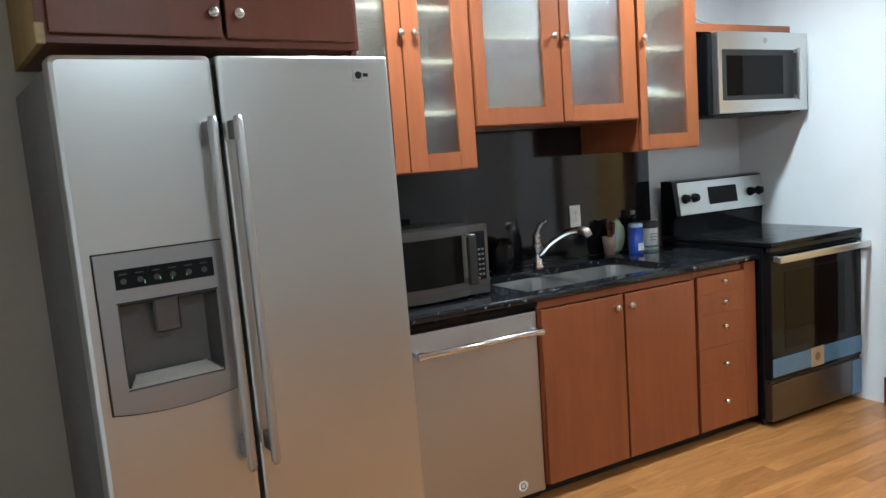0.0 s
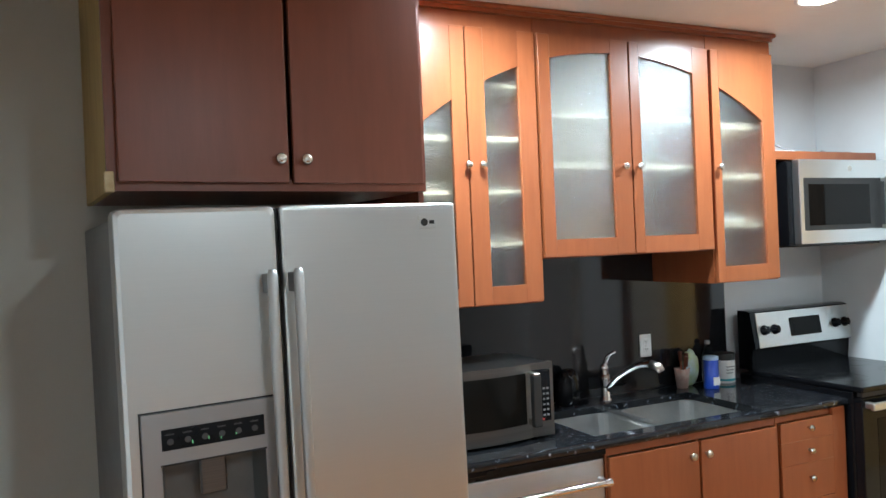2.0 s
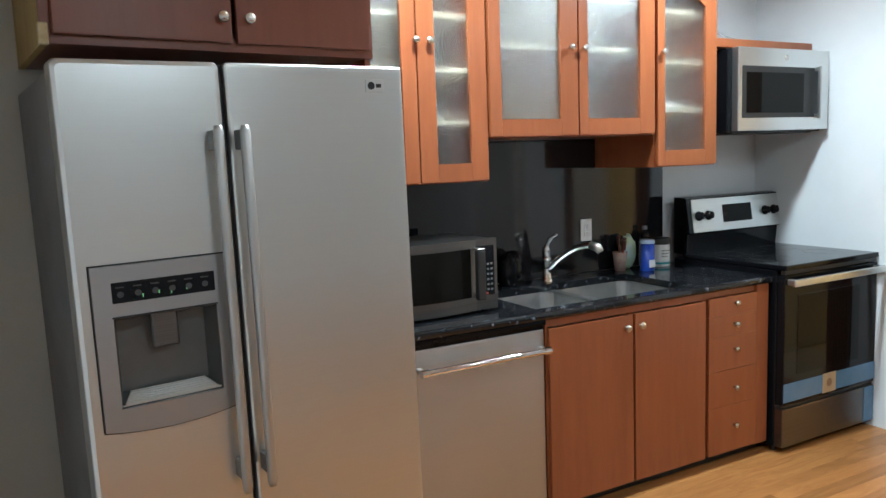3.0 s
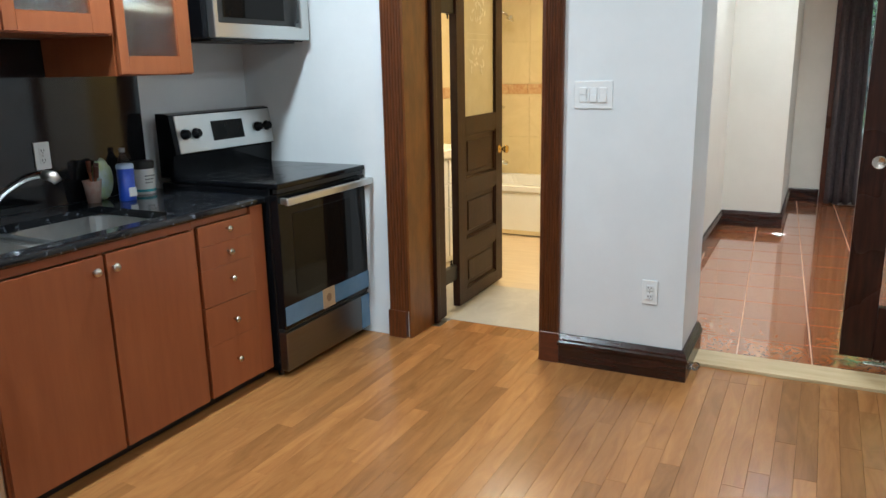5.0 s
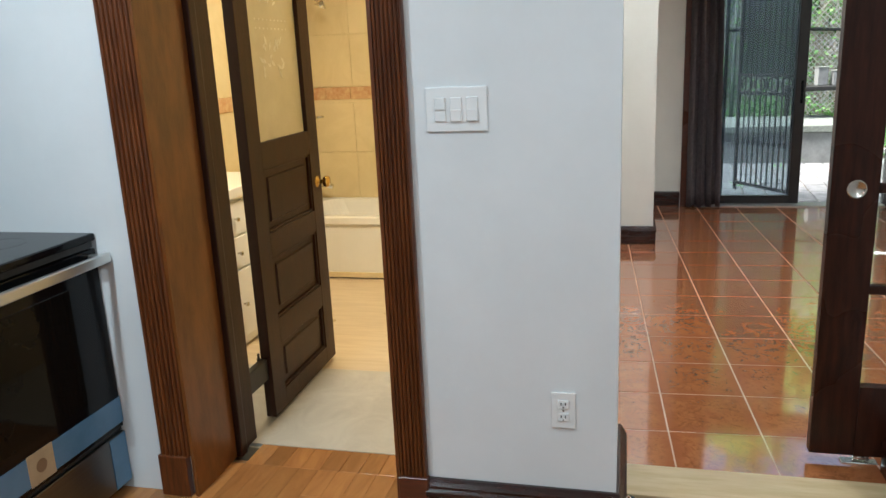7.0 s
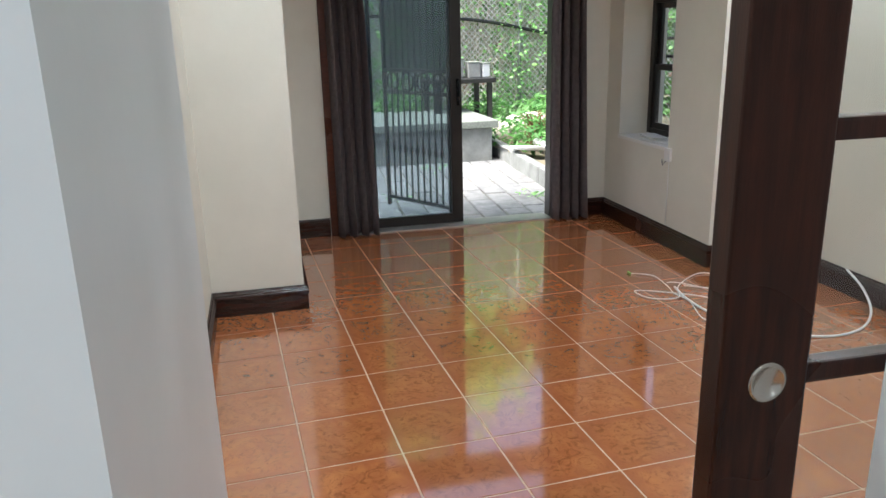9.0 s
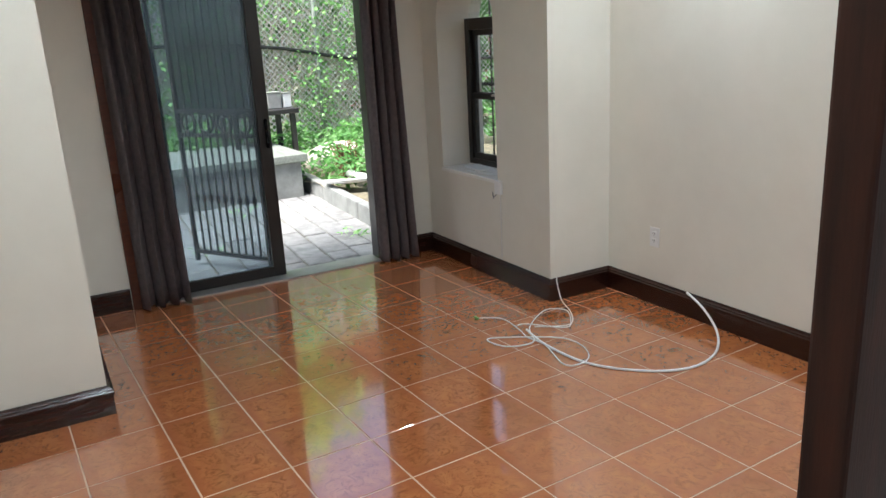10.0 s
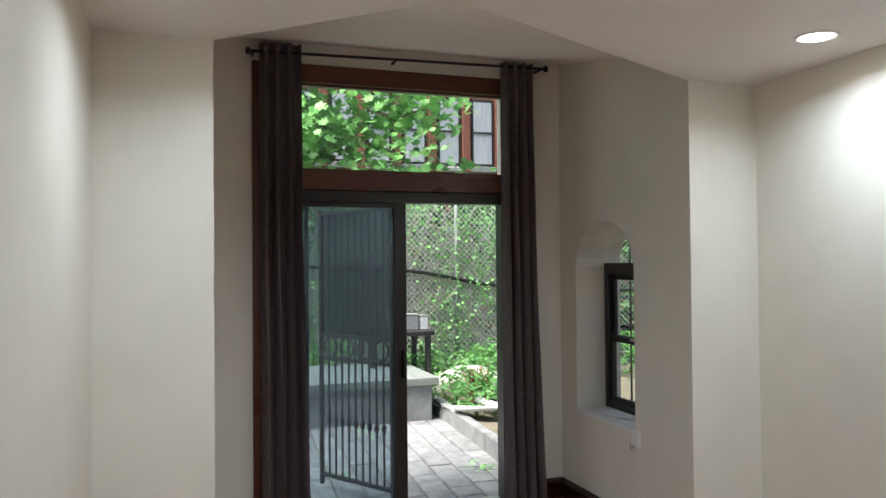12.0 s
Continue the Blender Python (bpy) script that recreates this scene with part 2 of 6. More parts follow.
M_FILM = surf("blue_protective_film", (0.10, 0.22, 0.36), (0.08, 0.19, 0.31), rough=0.25, bump=0.08, bscale=25)
M_TAN = surf("tan_sticker", (0.48, 0.36, 0.22), rough=0.5, bump=0)
M_WHITEP = surf("white_plastic", (0.78, 0.78, 0.77), (0.75, 0.75, 0.74), rough=0.32, bump=0, big=0.02)
M_GREYP = surf("grey_plastic", (0.30, 0.30, 0.30), rough=0.4, bump=0)
M_DKSTEEL = surf("dark_stainless", (0.17, 0.165, 0.16), (0.14, 0.135, 0.13), scale=14, stretch=(0.2, 0.2, 26), rough=0.33, metal=1.0, bump=0)
M_IRON = surf("black_iron", (0.014, 0.014, 0.014), rough=0.45, bump=0.1)
M_FRAME = surf("dark_bronze_frame", (0.018, 0.015, 0.013), (0.013, 0.011, 0.010), rough=0.35, bump=0.02)
M_CURT = surf("grey_brown_curtain", (0.23, 0.19, 0.19), (0.18, 0.15, 0.15), scale=30, rough=0.75, bump=0.15, bscale=300, spec=0.2)
M_FROST = glass("frosted_glass", (0.58, 0.58, 0.55), rough=0.24, bump=0.45)
M_ETCH = surf("etched_glass", (0.70, 0.64, 0.46), (0.64, 0.58, 0.40), rough=0.25, bump=0.05)
M_PANE = glass("window_pane", (0.96, 0.98, 0.97), clear=1.0)
M_BATHT = surf("cream_bath_tile", (0.70, 0.57, 0.33), (0.65, 0.52, 0.29), scale=4, rough=0.16, bump=0.0, distort=1.5)
M_BORDER = surf("brown_border_tile", (0.50, 0.26, 0.12), (0.62, 0.42, 0.22), scale=30, rough=0.2, bump=0.05)
M_BATHF = surf("pale_wood_floor", (0.60, 0.47, 0.30), (0.52, 0.39, 0.24), scale=6, stretch=(6, 0.6, 6), rough=0.3, bump=0.02)
M_MARBLE = surf("grey_beige_sill_tile", (0.48, 0.44, 0.37), (0.40, 0.36, 0.30), scale=5, rough=0.3, bump=0.02, distort=1.5)
M_ENAMEL = surf("white_enamel", (0.78, 0.76, 0.70), (0.76, 0.74, 0.68), rough=0.10, rvar=0.03, bump=0, big=0.03)
M_PAVER = surf("grey_flagstone", (0.27, 0.27, 0.265), (0.165, 0.165, 0.165), scale=9, rough=0.75, rand=0.35, bump=0.25, bscale=30)
M_SOIL = surf("soil_and_joints", (0.10, 0.085, 0.06), (0.16, 0.14, 0.09), scale=12, rough=0.95, bump=0.5, bscale=30)
M_CONC = surf("weathered_concrete", (0.24, 0.25, 0.24), (0.16, 0.165, 0.16), scale=6, rough=0.85, bump=0.25)


def leaf_mat(name, c1, c2):
    """Thin leaves: uneven green that reflects and lets light through."""
    m = surf(name, c1, c2, scale=4, rough=0.45, bump=0, big=0.5)
    nt = m.node_tree
    b = nt.nodes["Principled BSDF"]
    tr = nt.nodes.new("ShaderNodeBsdfTranslucent")
    nt.links.new(b.inputs["Base Color"].links[0].from_socket, tr.inputs["Color"])
    mx = nt.nodes.new("ShaderNodeMixShader")
    mx.inputs[0].default_value = 0.45
    nt.links.new(b.outputs[0], mx.inputs[1])
    nt.links.new(tr.outputs[0], mx.inputs[2])
    nt.links.new(mx.outputs[0], nt.nodes["Material Output"].inputs["Surface"])
    return m


M_LEAF = leaf_mat("green_leaf", (0.16, 0.36, 0.10), (0.06, 0.19, 0.05))
M_LEAF2 = leaf_mat("bright_leaf", (0.40, 0.70, 0.26), (0.16, 0.42, 0.13))
M_BARK = surf("bark", (0.34, 0.26, 0.20), (0.20, 0.15, 0.11), scale=8, stretch=(4, 4, 0.7), rough=0.9, bump=0.5, bscale=20)
M_DRY = surf("dry_vine", (0.60, 0.56, 0.48), (0.36, 0.32, 0.26), scale=8, rough=0.9, bump=0.2)
M_GALV = surf("galvanised_wire", (0.70, 0.71, 0.72), rough=0.45, metal=0.3, bump=0)
M_POST = surf("weathered_fence_post", (0.22, 0.25, 0.22), (0.15, 0.17, 0.15), rough=0.6, bump=0.1)
M_BRICK = surf("brownstone_brick", (0.24, 0.085, 0.055), (0.16, 0.058, 0.04), scale=9, rough=0.85, bump=0.2)
M_DECK = surf("weathered_grey_wood", (0.21, 0.23, 0.20), (0.14, 0.155, 0.135), scale=6, stretch=(0.6, 6, 6), rough=0.8, bump=0.2)
M_LIT = glow("lamp_diffuser", (1.0, 0.95, 0.86), 14.0)
M_WCURT = surf("white_net_curtain", (0.46, 0.48, 0.50), (0.30, 0.32, 0.35), scale=5, stretch=(1, 6, 0.4), rough=0.8)


# ---- building helpers ----
def finish(bm, name, mat, smooth=False):
    bmesh.ops.recalc_face_normals(bm, faces=bm.faces[:])
    me = bpy.data.meshes.new(name)
    bm.to_mesh(me)
    bm.free()
    if mat is not None:
        me.materials.append(mat)
    if smooth:
        for p in me.polygons:
            p.use_smooth = True
    return me


def part(name, bm, mat, parent=None, label="", smooth=False):
    ob = new(name, finish(bm, name, mat, smooth))
    if parent is not None:
        ob.parent = parent
    if label:
        tagged(ob, label)
    return ob


def structure(name, bm, mat, label, category):
    return tagged(part(name, bm, mat), label, category, kind="structure")


def thing(name, label, category, m=None, group=""):
    e = new(name)
    e.empty_display_size = 0.05
    if m is not None:
        e.matrix_world = m
    return tagged(e, label, category, group)


def box(bm, x0, x1, y0, y1, z0, z1, bev=0.0, seg=1):
    vs = [bm.verts.new((x, y, z)) for x in (x0, x1) for y in (y0, y1) for z in (z0, z1)]
    fs = [bm.faces.new([vs[i] for i in q]) for q in
          ((0, 1, 3, 2), (4, 6, 7, 5), (0, 4, 5, 1), (2, 3, 7, 6), (0, 2, 6, 4), (1, 5, 7, 3))]
    if bev:
        es = list({e for f in fs for e in f.edges})
        bmesh.ops.bevel(bm, geom=es, offset=bev, segments=seg, affect="EDGES", profile=0.6)
    return bm


def B(x0, x1, y0, y1, z0, z1, bev=0.0, seg=1):
    return box(bmesh.new(), x0, x1, y0, y1, z0, z1, bev, seg)


def prism(bm, pts, axis, a, b):
    """A polygon of 2D points pushed along an axis from a to b."""
    def at(p, v):
        return (v, p[0], p[1]) if axis == "x" else (p[0], v, p[1]) if axis == "y" else (p[0], p[1], v)
    lo = [bm.verts.new(at(p, a)) for p in pts]
    hi = [bm.verts.new(at(p, b)) for p in pts]
    n = len(pts)
    bm.faces.new(lo)
    bm.faces.new(hi[::-1])
    for i in range(n):
        bm.faces.new((lo[i], lo[(i + 1) % n], hi[(i + 1) % n], hi[i]))
    return bm


def lathe(bm, prof, m=None, seg=20):
    """A profile of (radius, height) turned about z."""
    m = m or Matrix()
    rings = []
    for r, h in prof:
        if r < 1e-5:
            rings.append([bm.verts.new(m @ Vector((0, 0, h)))])
        else:
            rings.append([bm.verts.new(m @ Vector((r * math.cos(2 * math.pi * i / seg), r * math.sin(2 * math.pi * i / seg), h))) for i in range(seg)])
    for a, b in zip(rings, rings[1:]):
        for i in range(seg):
            j = (i + 1) % seg
            q = [a[i % len(a)], a[j % len(a)], b[j % len(b)], b[i % len(b)]]
            q = list(dict.fromkeys(q))
            if len(q) > 2:
                bm.faces.new(q)
    return bm


def tube(bm, pts, r, seg=8, caps=True):
    """A round bar along points; r is one radius or one for each point."""
    pts = [Vector(p) for p in pts]
    n = len(pts)
    rs = r if isinstance(r, (list, tuple)) else [r] * n
    rings = []
    up = None
    for i in range(n):
        d = (pts[min(i + 1, n - 1)] - pts[max(i - 1, 0)]).normalized()
        if up is None:
            up = Vector((0, 0, 1)) if abs(d.z) < 0.9 else Vector((1, 0, 0))
        s = d.cross(up).normalized()
        up = s.cross(d).normalized()
        rings.append([bm.verts.new(pts[i] + rs[i] * (math.cos(2 * math.pi * k / seg) * s + math.sin(2 * math.pi * k / seg) * up)) for k in range(seg)])
    for a, b in zip(rings, rings[1:]):
        for k in range(seg):
            bm.faces.new((a[k], a[(k + 1) % seg], b[(k + 1) % seg], b[k]))
    if caps:
        bm.faces.new(rings[0][::-1])
        bm.faces.new(rings[-1])
    return bm


def smooth_path(pts, n=8):
    """A soft curve through points."""
    P = [Vector(p) for p in pts]
    P = [P[0]] + P + [P[-1]]
    out = []
    for i in range(1, len(P) - 2):
        for k in range(n):
            t = k / n
            a, b, c, d = P[i - 1], P[i], P[i + 1], P[i + 2]
            out.append(0.5 * (2 * b + (c - a) * t + (2 * a - 5 * b + 4 * c - d) * t * t + (3 * b - a - 3 * c + d) * t ** 3))
    out.append(P[-2])
    return out


def sweep(bm, prof, path, z=0.0):
    """A moulding profile (out, up) carried along a plan path, mitred; out is to the left of the path."""
    n = len(path)
    rows = []
    for i in range(n):
        p = Vector(path[i])
        d0 = (p - Vector(path[i - 1])).normalized() if i else None
        d1 = (Vector(path[i + 1]) - p).normalized() if i < n - 1 else None
        d0, d1 = d0 or d1, d1 or d0
        n0, n1 = Vector((-d0.y, d0.x)), Vector((-d1.y, d1.x))
        mid = (n0 + n1)
        mid = mid / max(0.3, mid.dot(n0)) if mid.length > 1e-6 else n0
        rows.append([bm.verts.new((p.x + mid.x * o, p.y + mid.y * o, z + u)) for o, u in prof])
    k = len(prof)
    for a, b in zip(rows, rows[1:]):
        for j in range(k):
            bm.faces.new((a[j], a[(j + 1) % k], b[(j + 1) % k], b[j]))
    bm.faces.new(rows[0])
    bm.faces.new(rows[-1][::-1])
    return bm


def torus(bm, c, R, r, nrm, seg=18, ring=6):
    q = Vector(nrm).to_track_quat("Z", "Y")
    vs = []
    for i in range(seg):
        a = 2 * math.pi * i / seg
        row = []
        for j in range(ring):
            b = 2 * math.pi * j / ring
            v = Vector(((R + r * math.cos(b)) * math.cos(a), (R + r * math.cos(b)) * math.sin(a), r * math.sin(b)))
            row.append(bm.verts.new(Vector(c) + q @ v))
        vs.append(row)
    for i in range(seg):
        for j in range(ring):
            bm.faces.new((vs[i][j], vs[(i + 1) % seg][j], vs[(i + 1) % seg][(j + 1) % ring], vs[i][(j + 1) % ring]))
    return bm


# ---- the plan ----
XW = 4.045            # wall with the bathroom door
YC = 3.27             # wall behind the counter
YJ = 0.778            # end of the wall with the switches
YR = -0.14            # other side of the wide opening
YL = 1.045            # long wall of the tiled room
YB = -2.435           # opposite wall of the tiled room
XP, YP = 7.80, 0.55   # pier beside the alcove
XA, YA = 9.32, -1.975  # back and side of the alcove

# kitchen walls
bm = B(1.12, 4.6, YC, YC + 0.15, 0, 3.0)
structure("wall_counter", bm, M_WALL, "white painted plaster wall behind the kitchen counter", "wall")
TURN = 5.6            # the recess of the refrigerator stands a little askew
bm = B(-0.05, 1.06, 0.74, 0.86, 0, CEIL_K)
box(bm, -0.40, -0.05, 0.74, 0.86, 0, CEIL_K)
o = structure("wall_refrigerator", bm, M_TAUPE, "dim grey painted wall beside the refrigerator", "wall")
o.matrix_world = pose(0.19, 2.06, 0, 0, 0, TURN)
bm = B(1.02, 1.12, 2.95, YC + 0.15, 0, 3.0)
structure("wall_return", bm, M_WALL, "short plain wall return behind the refrigerator", "wall")
bm = B(-0.36, -0.215, -2.7, 2.9, 0, CEIL_K)
structure("wall_west", bm, M_WALL, "plain white painted kitchen side wall", "wall")
bm = B(-0.36, 4.9, -2.85, -2.7, 0, CEIL_K)
structure("wall_south", bm, M_WALL, "plain white painted kitchen end wall", "wall")

# wall with bathroom door and the wide opening
BD0, BD1, BDH = 1.475, 2.225, 2.12
bm = B(XW, 4.40, BD1, YC, 0, 3.0)
box(bm, XW, 4.40, BD0, BD1, BDH, 3.0)
box(bm, XW, 4.40, YJ, BD0, 0, 3.0)
box(bm, XW, 4.40, YR, YJ, 2.42, 3.0)
structure("wall_switches", bm, M_WALL, "white painted wall with bathroom doorway and wide opening", "wall")
bm = B(XW, 4.57, -2.7, YR, 0, 3.0)
structure("wall_slider", bm, M_WALL, "white painted wall beside the sliding door", "wall")
bm = B(4.40, 4.57, YR, YL, 2.42, 3.0)
structure("lintel", bm, M_CREAM, "plain lintel over the wide opening", "lintel")

# tiled room
bm = B(4.40, XP, YL, YL + 0.12, 0, 3.0)
structure("wall_long", bm, M_CREAM, "long cream painted wall of the tiled room", "wall")
bm = B(4.40, 4.52, YJ, YL, 0, 3.0)
structure("wall_nib", bm, M_WALL, "white painted wall nib beside the opening", "wall")
bm = B(XP, XA, YP, YL + 0.12, 0, 3.6)
structure("wall_pier", bm, M_CREAM, "cream painted pier beside the patio door alcove", "wall")
bm = B(4.57, XP, YB - 0.15, YB, 0, 3.0)
structure("wall_cable", bm, M_CREAM, "cream painted wall with low outlet", "wall")

# alcove side wall with arched niche
NX0, NX1, NZ0, NZ1 = 8.36, 9.09, 0.655, 1.70
WT = 0.36
bm = B(XP, NX0, YB - 0.15, YA, 0, 3.6)
box(bm, NX1, XA + 0.2, YA - WT, YA, 0, 3.6)
box(bm, NX0, NX1, YA - WT, YA, 0, NZ0)
cx, rad = (NX0 + NX1) / 2, (NX1 - NX0) / 2
SEG = 16
arc = [(cx - rad * math.cos(math.pi * i / SEG), NZ1 + 0.30 * math.sin(math.pi * i / SEG)) for i in range(SEG + 1)]
for p, q in zip(arc, arc[1:]):
    prism(bm, [p, q, (q[0], 3.6), (p[0], 3.6)], "y", YA - WT, YA)
bmesh.ops.remove_doubles(bm, verts=bm.verts[:], dist=1e-5)
structure("wall_niche", bm, M_CREAM, "cream painted wall with arched window niche", "wall")

# alcove back wall with the patio door opening
DY0, DY1, DTOP = -1.56, 0.17, 2.97
bm = B(XA, XA + 0.2, DY1, YL + 0.12, 0, 3.6)
box(bm, XA, XA + 0.2, YA, DY0, 0, 3.6)
box(bm, XA, XA + 0.2, DY0, DY1, DTOP, 3.6)
structure("wall_patio", bm, M_CREAM, "cream painted end wall around the patio door", "wall")

# ceilings
bm = B(-0.4, 4.9, -2.9, YC + 0.15, CEIL_K, CEIL_K + 0.1)
structure("ceiling_kitchen", bm, M_CEIL, "white painted kitchen ceiling", "ceiling")
MX, MY = 7.0, -0.3
bm = bmesh.new()
prism(bm, [(4.57, YB - 0.1), (XP + 0.02, YB - 0.1), (XP + 0.02, YA), (MX, MY), (XP + 0.02, YP), (XP + 0.02, YL + 0.1), (4.57, YL + 0.1)],
      "z", CEIL_T, CEIL_T + 0.9)
structure("ceiling_tiled", bm, M_CEIL, "cream white ceiling cut back toward the alcove", "ceiling")
bm = bmesh.new()
zf = CEIL_T + 0.01
prism(bm, [(MX, CEIL_T + 0.002), (XA + 0.1, CEIL_A), (XA + 0.1, CEIL_A + 0.1), (MX, zf + 0.1)], "y", YA - 0.2, YP + 0.3)
structure("ceiling_alcove", bm, M_CEIL, "sloping cream white ceiling of the alcove", "ceiling")

# bathroom shell
bm = B(4.40, 7.6, 3.20, 3.32, 0, 2.6)
box(bm, 7.46, 7.58, YL + 0.12, 3.20, 0, 2.6)
box(bm, 4.40, 7.6, YL + 0.12, YL + 0.2, 0, 2.6)
box(bm, 6.66, 7.46, 3.11, 3.20, 0, 2.6)
structure("wall_bath", bm, M_BATHT, "cream tiled bathroom walls", "wall")
bm = B(4.40, 7.6, YL + 0.1, 3.4, 2.56, 2.62)
structure("ceiling_bath", bm, M_CEIL, "plain bathroom ceiling", "ceiling")
bm = B(4.40, 7.5, YL + 0.1, 3.25, -0.12, -0.012)
structure("floor_bath", bm, M_BATHF, "pale wood-look bathroom floor", "floor")

# floors: beds under planks and tiles
bm = B(-0.4, 4.30, -2.85, YC, -0.12, -0.012)
structure("floor_kitchen", bm, M_SUB, "oak plank kitchen floor", "floor")
FLOOR_K = bpy.data.objects["floor_kitchen"]
bm = B(4.30, XA + 0.08, YB - 0.1, YL + 0.1, -0.12, -0.0008)
structure("floor_tiled", bm, M_GROUT, "terracotta tiled floor with tan grout", "floor")
FLOOR_T = bpy.data.objects["floor_tiled"]
bm = B(4.262, 4.462, YR, YJ, -0.01, 0.014, 0.004, 2)
structure("threshold", bm, M_PINE, "unfinished pale pine threshold board", "threshold")

# baseboards
BASE = [(0, 0), (0.020, 0), (0.020, 0.095), (0.026, 0.100), (0.026, 0.112), (0.019, 0.118), (0.019, 0.124), (0.012, 0.130), (0.008, 0.140), (0, 0.140)]
BASEK = [(0, 0), (0.026, 0), (0.026, 0.090), (0.032, 0.097), (0.032, 0.112), (0.024, 0.120), (0.024, 0.128), (0.016, 0.140), (0.010, 0.150), (0, 0.150)]


def baseboard(prof, *path):
    b2 = bmesh.new()
    sweep(b2, prof, [Vector(p) for p in path])
    return structure("baseboard", b2, M_BASE, "tall dark stained moulded wooden baseboard", "baseboard")


baseboard(BASEK, (4.50, YJ), (XW, YJ), (XW, 1.375))
baseboard(BASEK, (XW, -2.6), (XW, YR), (4.565, YR))
baseboard(BASE, (XA, DY1 + 0.09), (XA, YP), (XP, YP), (XP, YL), (4.53, YL))
baseboard(BASE, (4.58, YB), (XP, YB), (XP, YA), (XA, YA), (XA, DY0 - 0.14))


# ---- small shared pieces ----
FRONT = Matrix.Rotation(radians(90), 4, "X")      # turns z toward -y


def knob(parent, x, y, z, r=0.016, mat=None):
    b = bmesh.new()
    lathe(b, [(0.0055, 0), (0.0055, 0.012), (r * 0.75, 0.015), (r, 0.020), (r, 0.024), (r * 0.8, 0.029), (0, 0.031)], Matrix.Translation((x, y, z)) @ FRONT, 16)
    return part("knob", b, mat or M_NICKEL, parent, "round brushed nickel knob", True)


def rrect(x0, x1, y0, y1, r, z, n=5):
    pts = []
    for cx_, cy_, a0 in ((x1 - r, y1 - r, 0), (x0 + r, y1 - r, 90), (x0 + r, y0 + r, 180), (x1 - r, y0 + r, 270)):
        for i in range(n + 1):
            a = radians(a0 + 90 * i / n)
            pts.append((cx_ + r * math.cos(a), cy_ + r * math.sin(a), z))
    return pts


def loft(bm, loops, cap0=False, cap1=False):
    rows = [[bm.verts.new(p) for p in lp] for lp in loops]
    n = len(rows[0])
    for a, b in zip(rows, rows[1:]):
        for i in range(n):
            bm.faces.new((a[i], a[(i + 1) % n], b[(i + 1) % n], b[i]))
    if cap0:
        bm.faces.new(rows[0][::-1])
    if cap1:
        bm.faces.new(rows[-1])
    return bm


def outlet(m, label):
    e = thing("wall_outlet", label, "outlet", m, "wall outlets")
    part("cover_plate", B(-0.036, 0.036, -0.006, 0, -0.058, 0.058, 0.002, 2), M_WHITEP, e)
    for dz in (-0.021, 0.021):
        s = part("socket", B(-0.017, 0.017, -0.009, -0.006, dz - 0.014, dz + 0.014, 0.002), M_WHITEP, e)
        b = B(-0.008, -0.005, -0.0096, -0.009, dz - 0.002, dz + 0.007)
        box(b, 0.005, 0.008, -0.0096, -0.009, dz - 0.002, dz + 0.007)
        box(b, -0.002, 0.002, -0.0096, -0.009, dz - 0.010, dz - 0.006)
        part("slots", b, M_BLACKM, s, "dark plug slots")
    part("screw", lathe(bmesh.new(), [(0.003, 0), (0.003, 0.001), (0, 0.0015)], Matrix.Translation((0, -0.006, 0)) @ FRONT, 8), M_NICKEL, e)
    return e


# ---- kitchen: refrigerator ----
M_SATIN = surf("satin_steel_bar", (0.50, 0.50, 0.49), (0.47, 0.47, 0.46), scale=20, stretch=(20, 20, 0.5), rough=0.46, rvar=0.03, metal=1.0, bump=0)
fr = thing("refrigerator", "stainless steel side-by-side refrigerator with ice dispenser", "refrigerator", pose(0.198, 2.058, 0.0, 0, -0.7, TURN) @ Matrix.Diagonal((1.035, 1, 1.006, 1)))
part("body", B(0.034, 0.916, 0.075, 0.73, 0.0, 1.755, 0.008, 2), M_STEELG, fr, "grey painted steel cabinet")
b = bmesh.new()


def upright(lp, y):
    return [(p[0], y, p[1]) for p in lp]


loft(b, [upright(rrect(0.03, 0.405, 0.06, 1.775, 0.016, 0), 0.07), upright(rrect(0.03, 0.405, 0.06, 1.775, 0.016, 0), 0.012), upright(rrect(0.033, 0.402, 0.063, 1.772, 0.016, 0), 0.004),
         upright(rrect(0.042, 0.393, 0.072, 1.763, 0.014, 0), 0.0), upright(rrect(0.108, 0.345, 0.950, 1.166, 0.006, 0), 0.0), upright(rrect(0.108, 0.345, 0.950, 1.166, 0.006, 0), 0.066)], True, False)
dl = part("freezer_door", b, M_STEEL, fr, "brushed stainless steel door")
dr = part("fridge_door", B(0.417, 0.926, 0, 0.07, 0.06, 1.775, 0.012, 3), M_STEEL, fr, "brushed stainless steel door")
part("door_gap", B(0.402, 0.420, 0.030, 0.072, 0.06, 1.77), M_BLACKM, fr, "dark gap between the doors")
part("kick_grille", B(0.02, 0.90, 0.05, 0.075, 0.0, 0.055, 0.004), M_BLACKM, fr)
for u0, door in ((0.374, dl), (0.440, dr)):
    h = tube(bmesh.new(), [(u0, -0.050, z) for z in (0.665, 0.68, 1.0, 1.3, 1.60, 1.615)], [0.009, 0.013, 0.013, 0.013, 0.013, 0.009], 14)
    hb = part("handle", h, M_SATIN, door, "long round steel bar handle", True)
for u0 in (0.374, 0.440):
    for z0 in (0.70, 1.555):
        part("handle_mount", B(u0 - 0.012, u0 + 0.012, -0.045, 0.002, z0, z0 + 0.05, 0.004, 2), M_STEELG, fr)
M_BTN = surf("dark_grey_button", (0.055, 0.055, 0.058), rough=0.3, bump=0)
M_LED = glow("green_led", (0.2, 0.7, 0.3), 0.12)
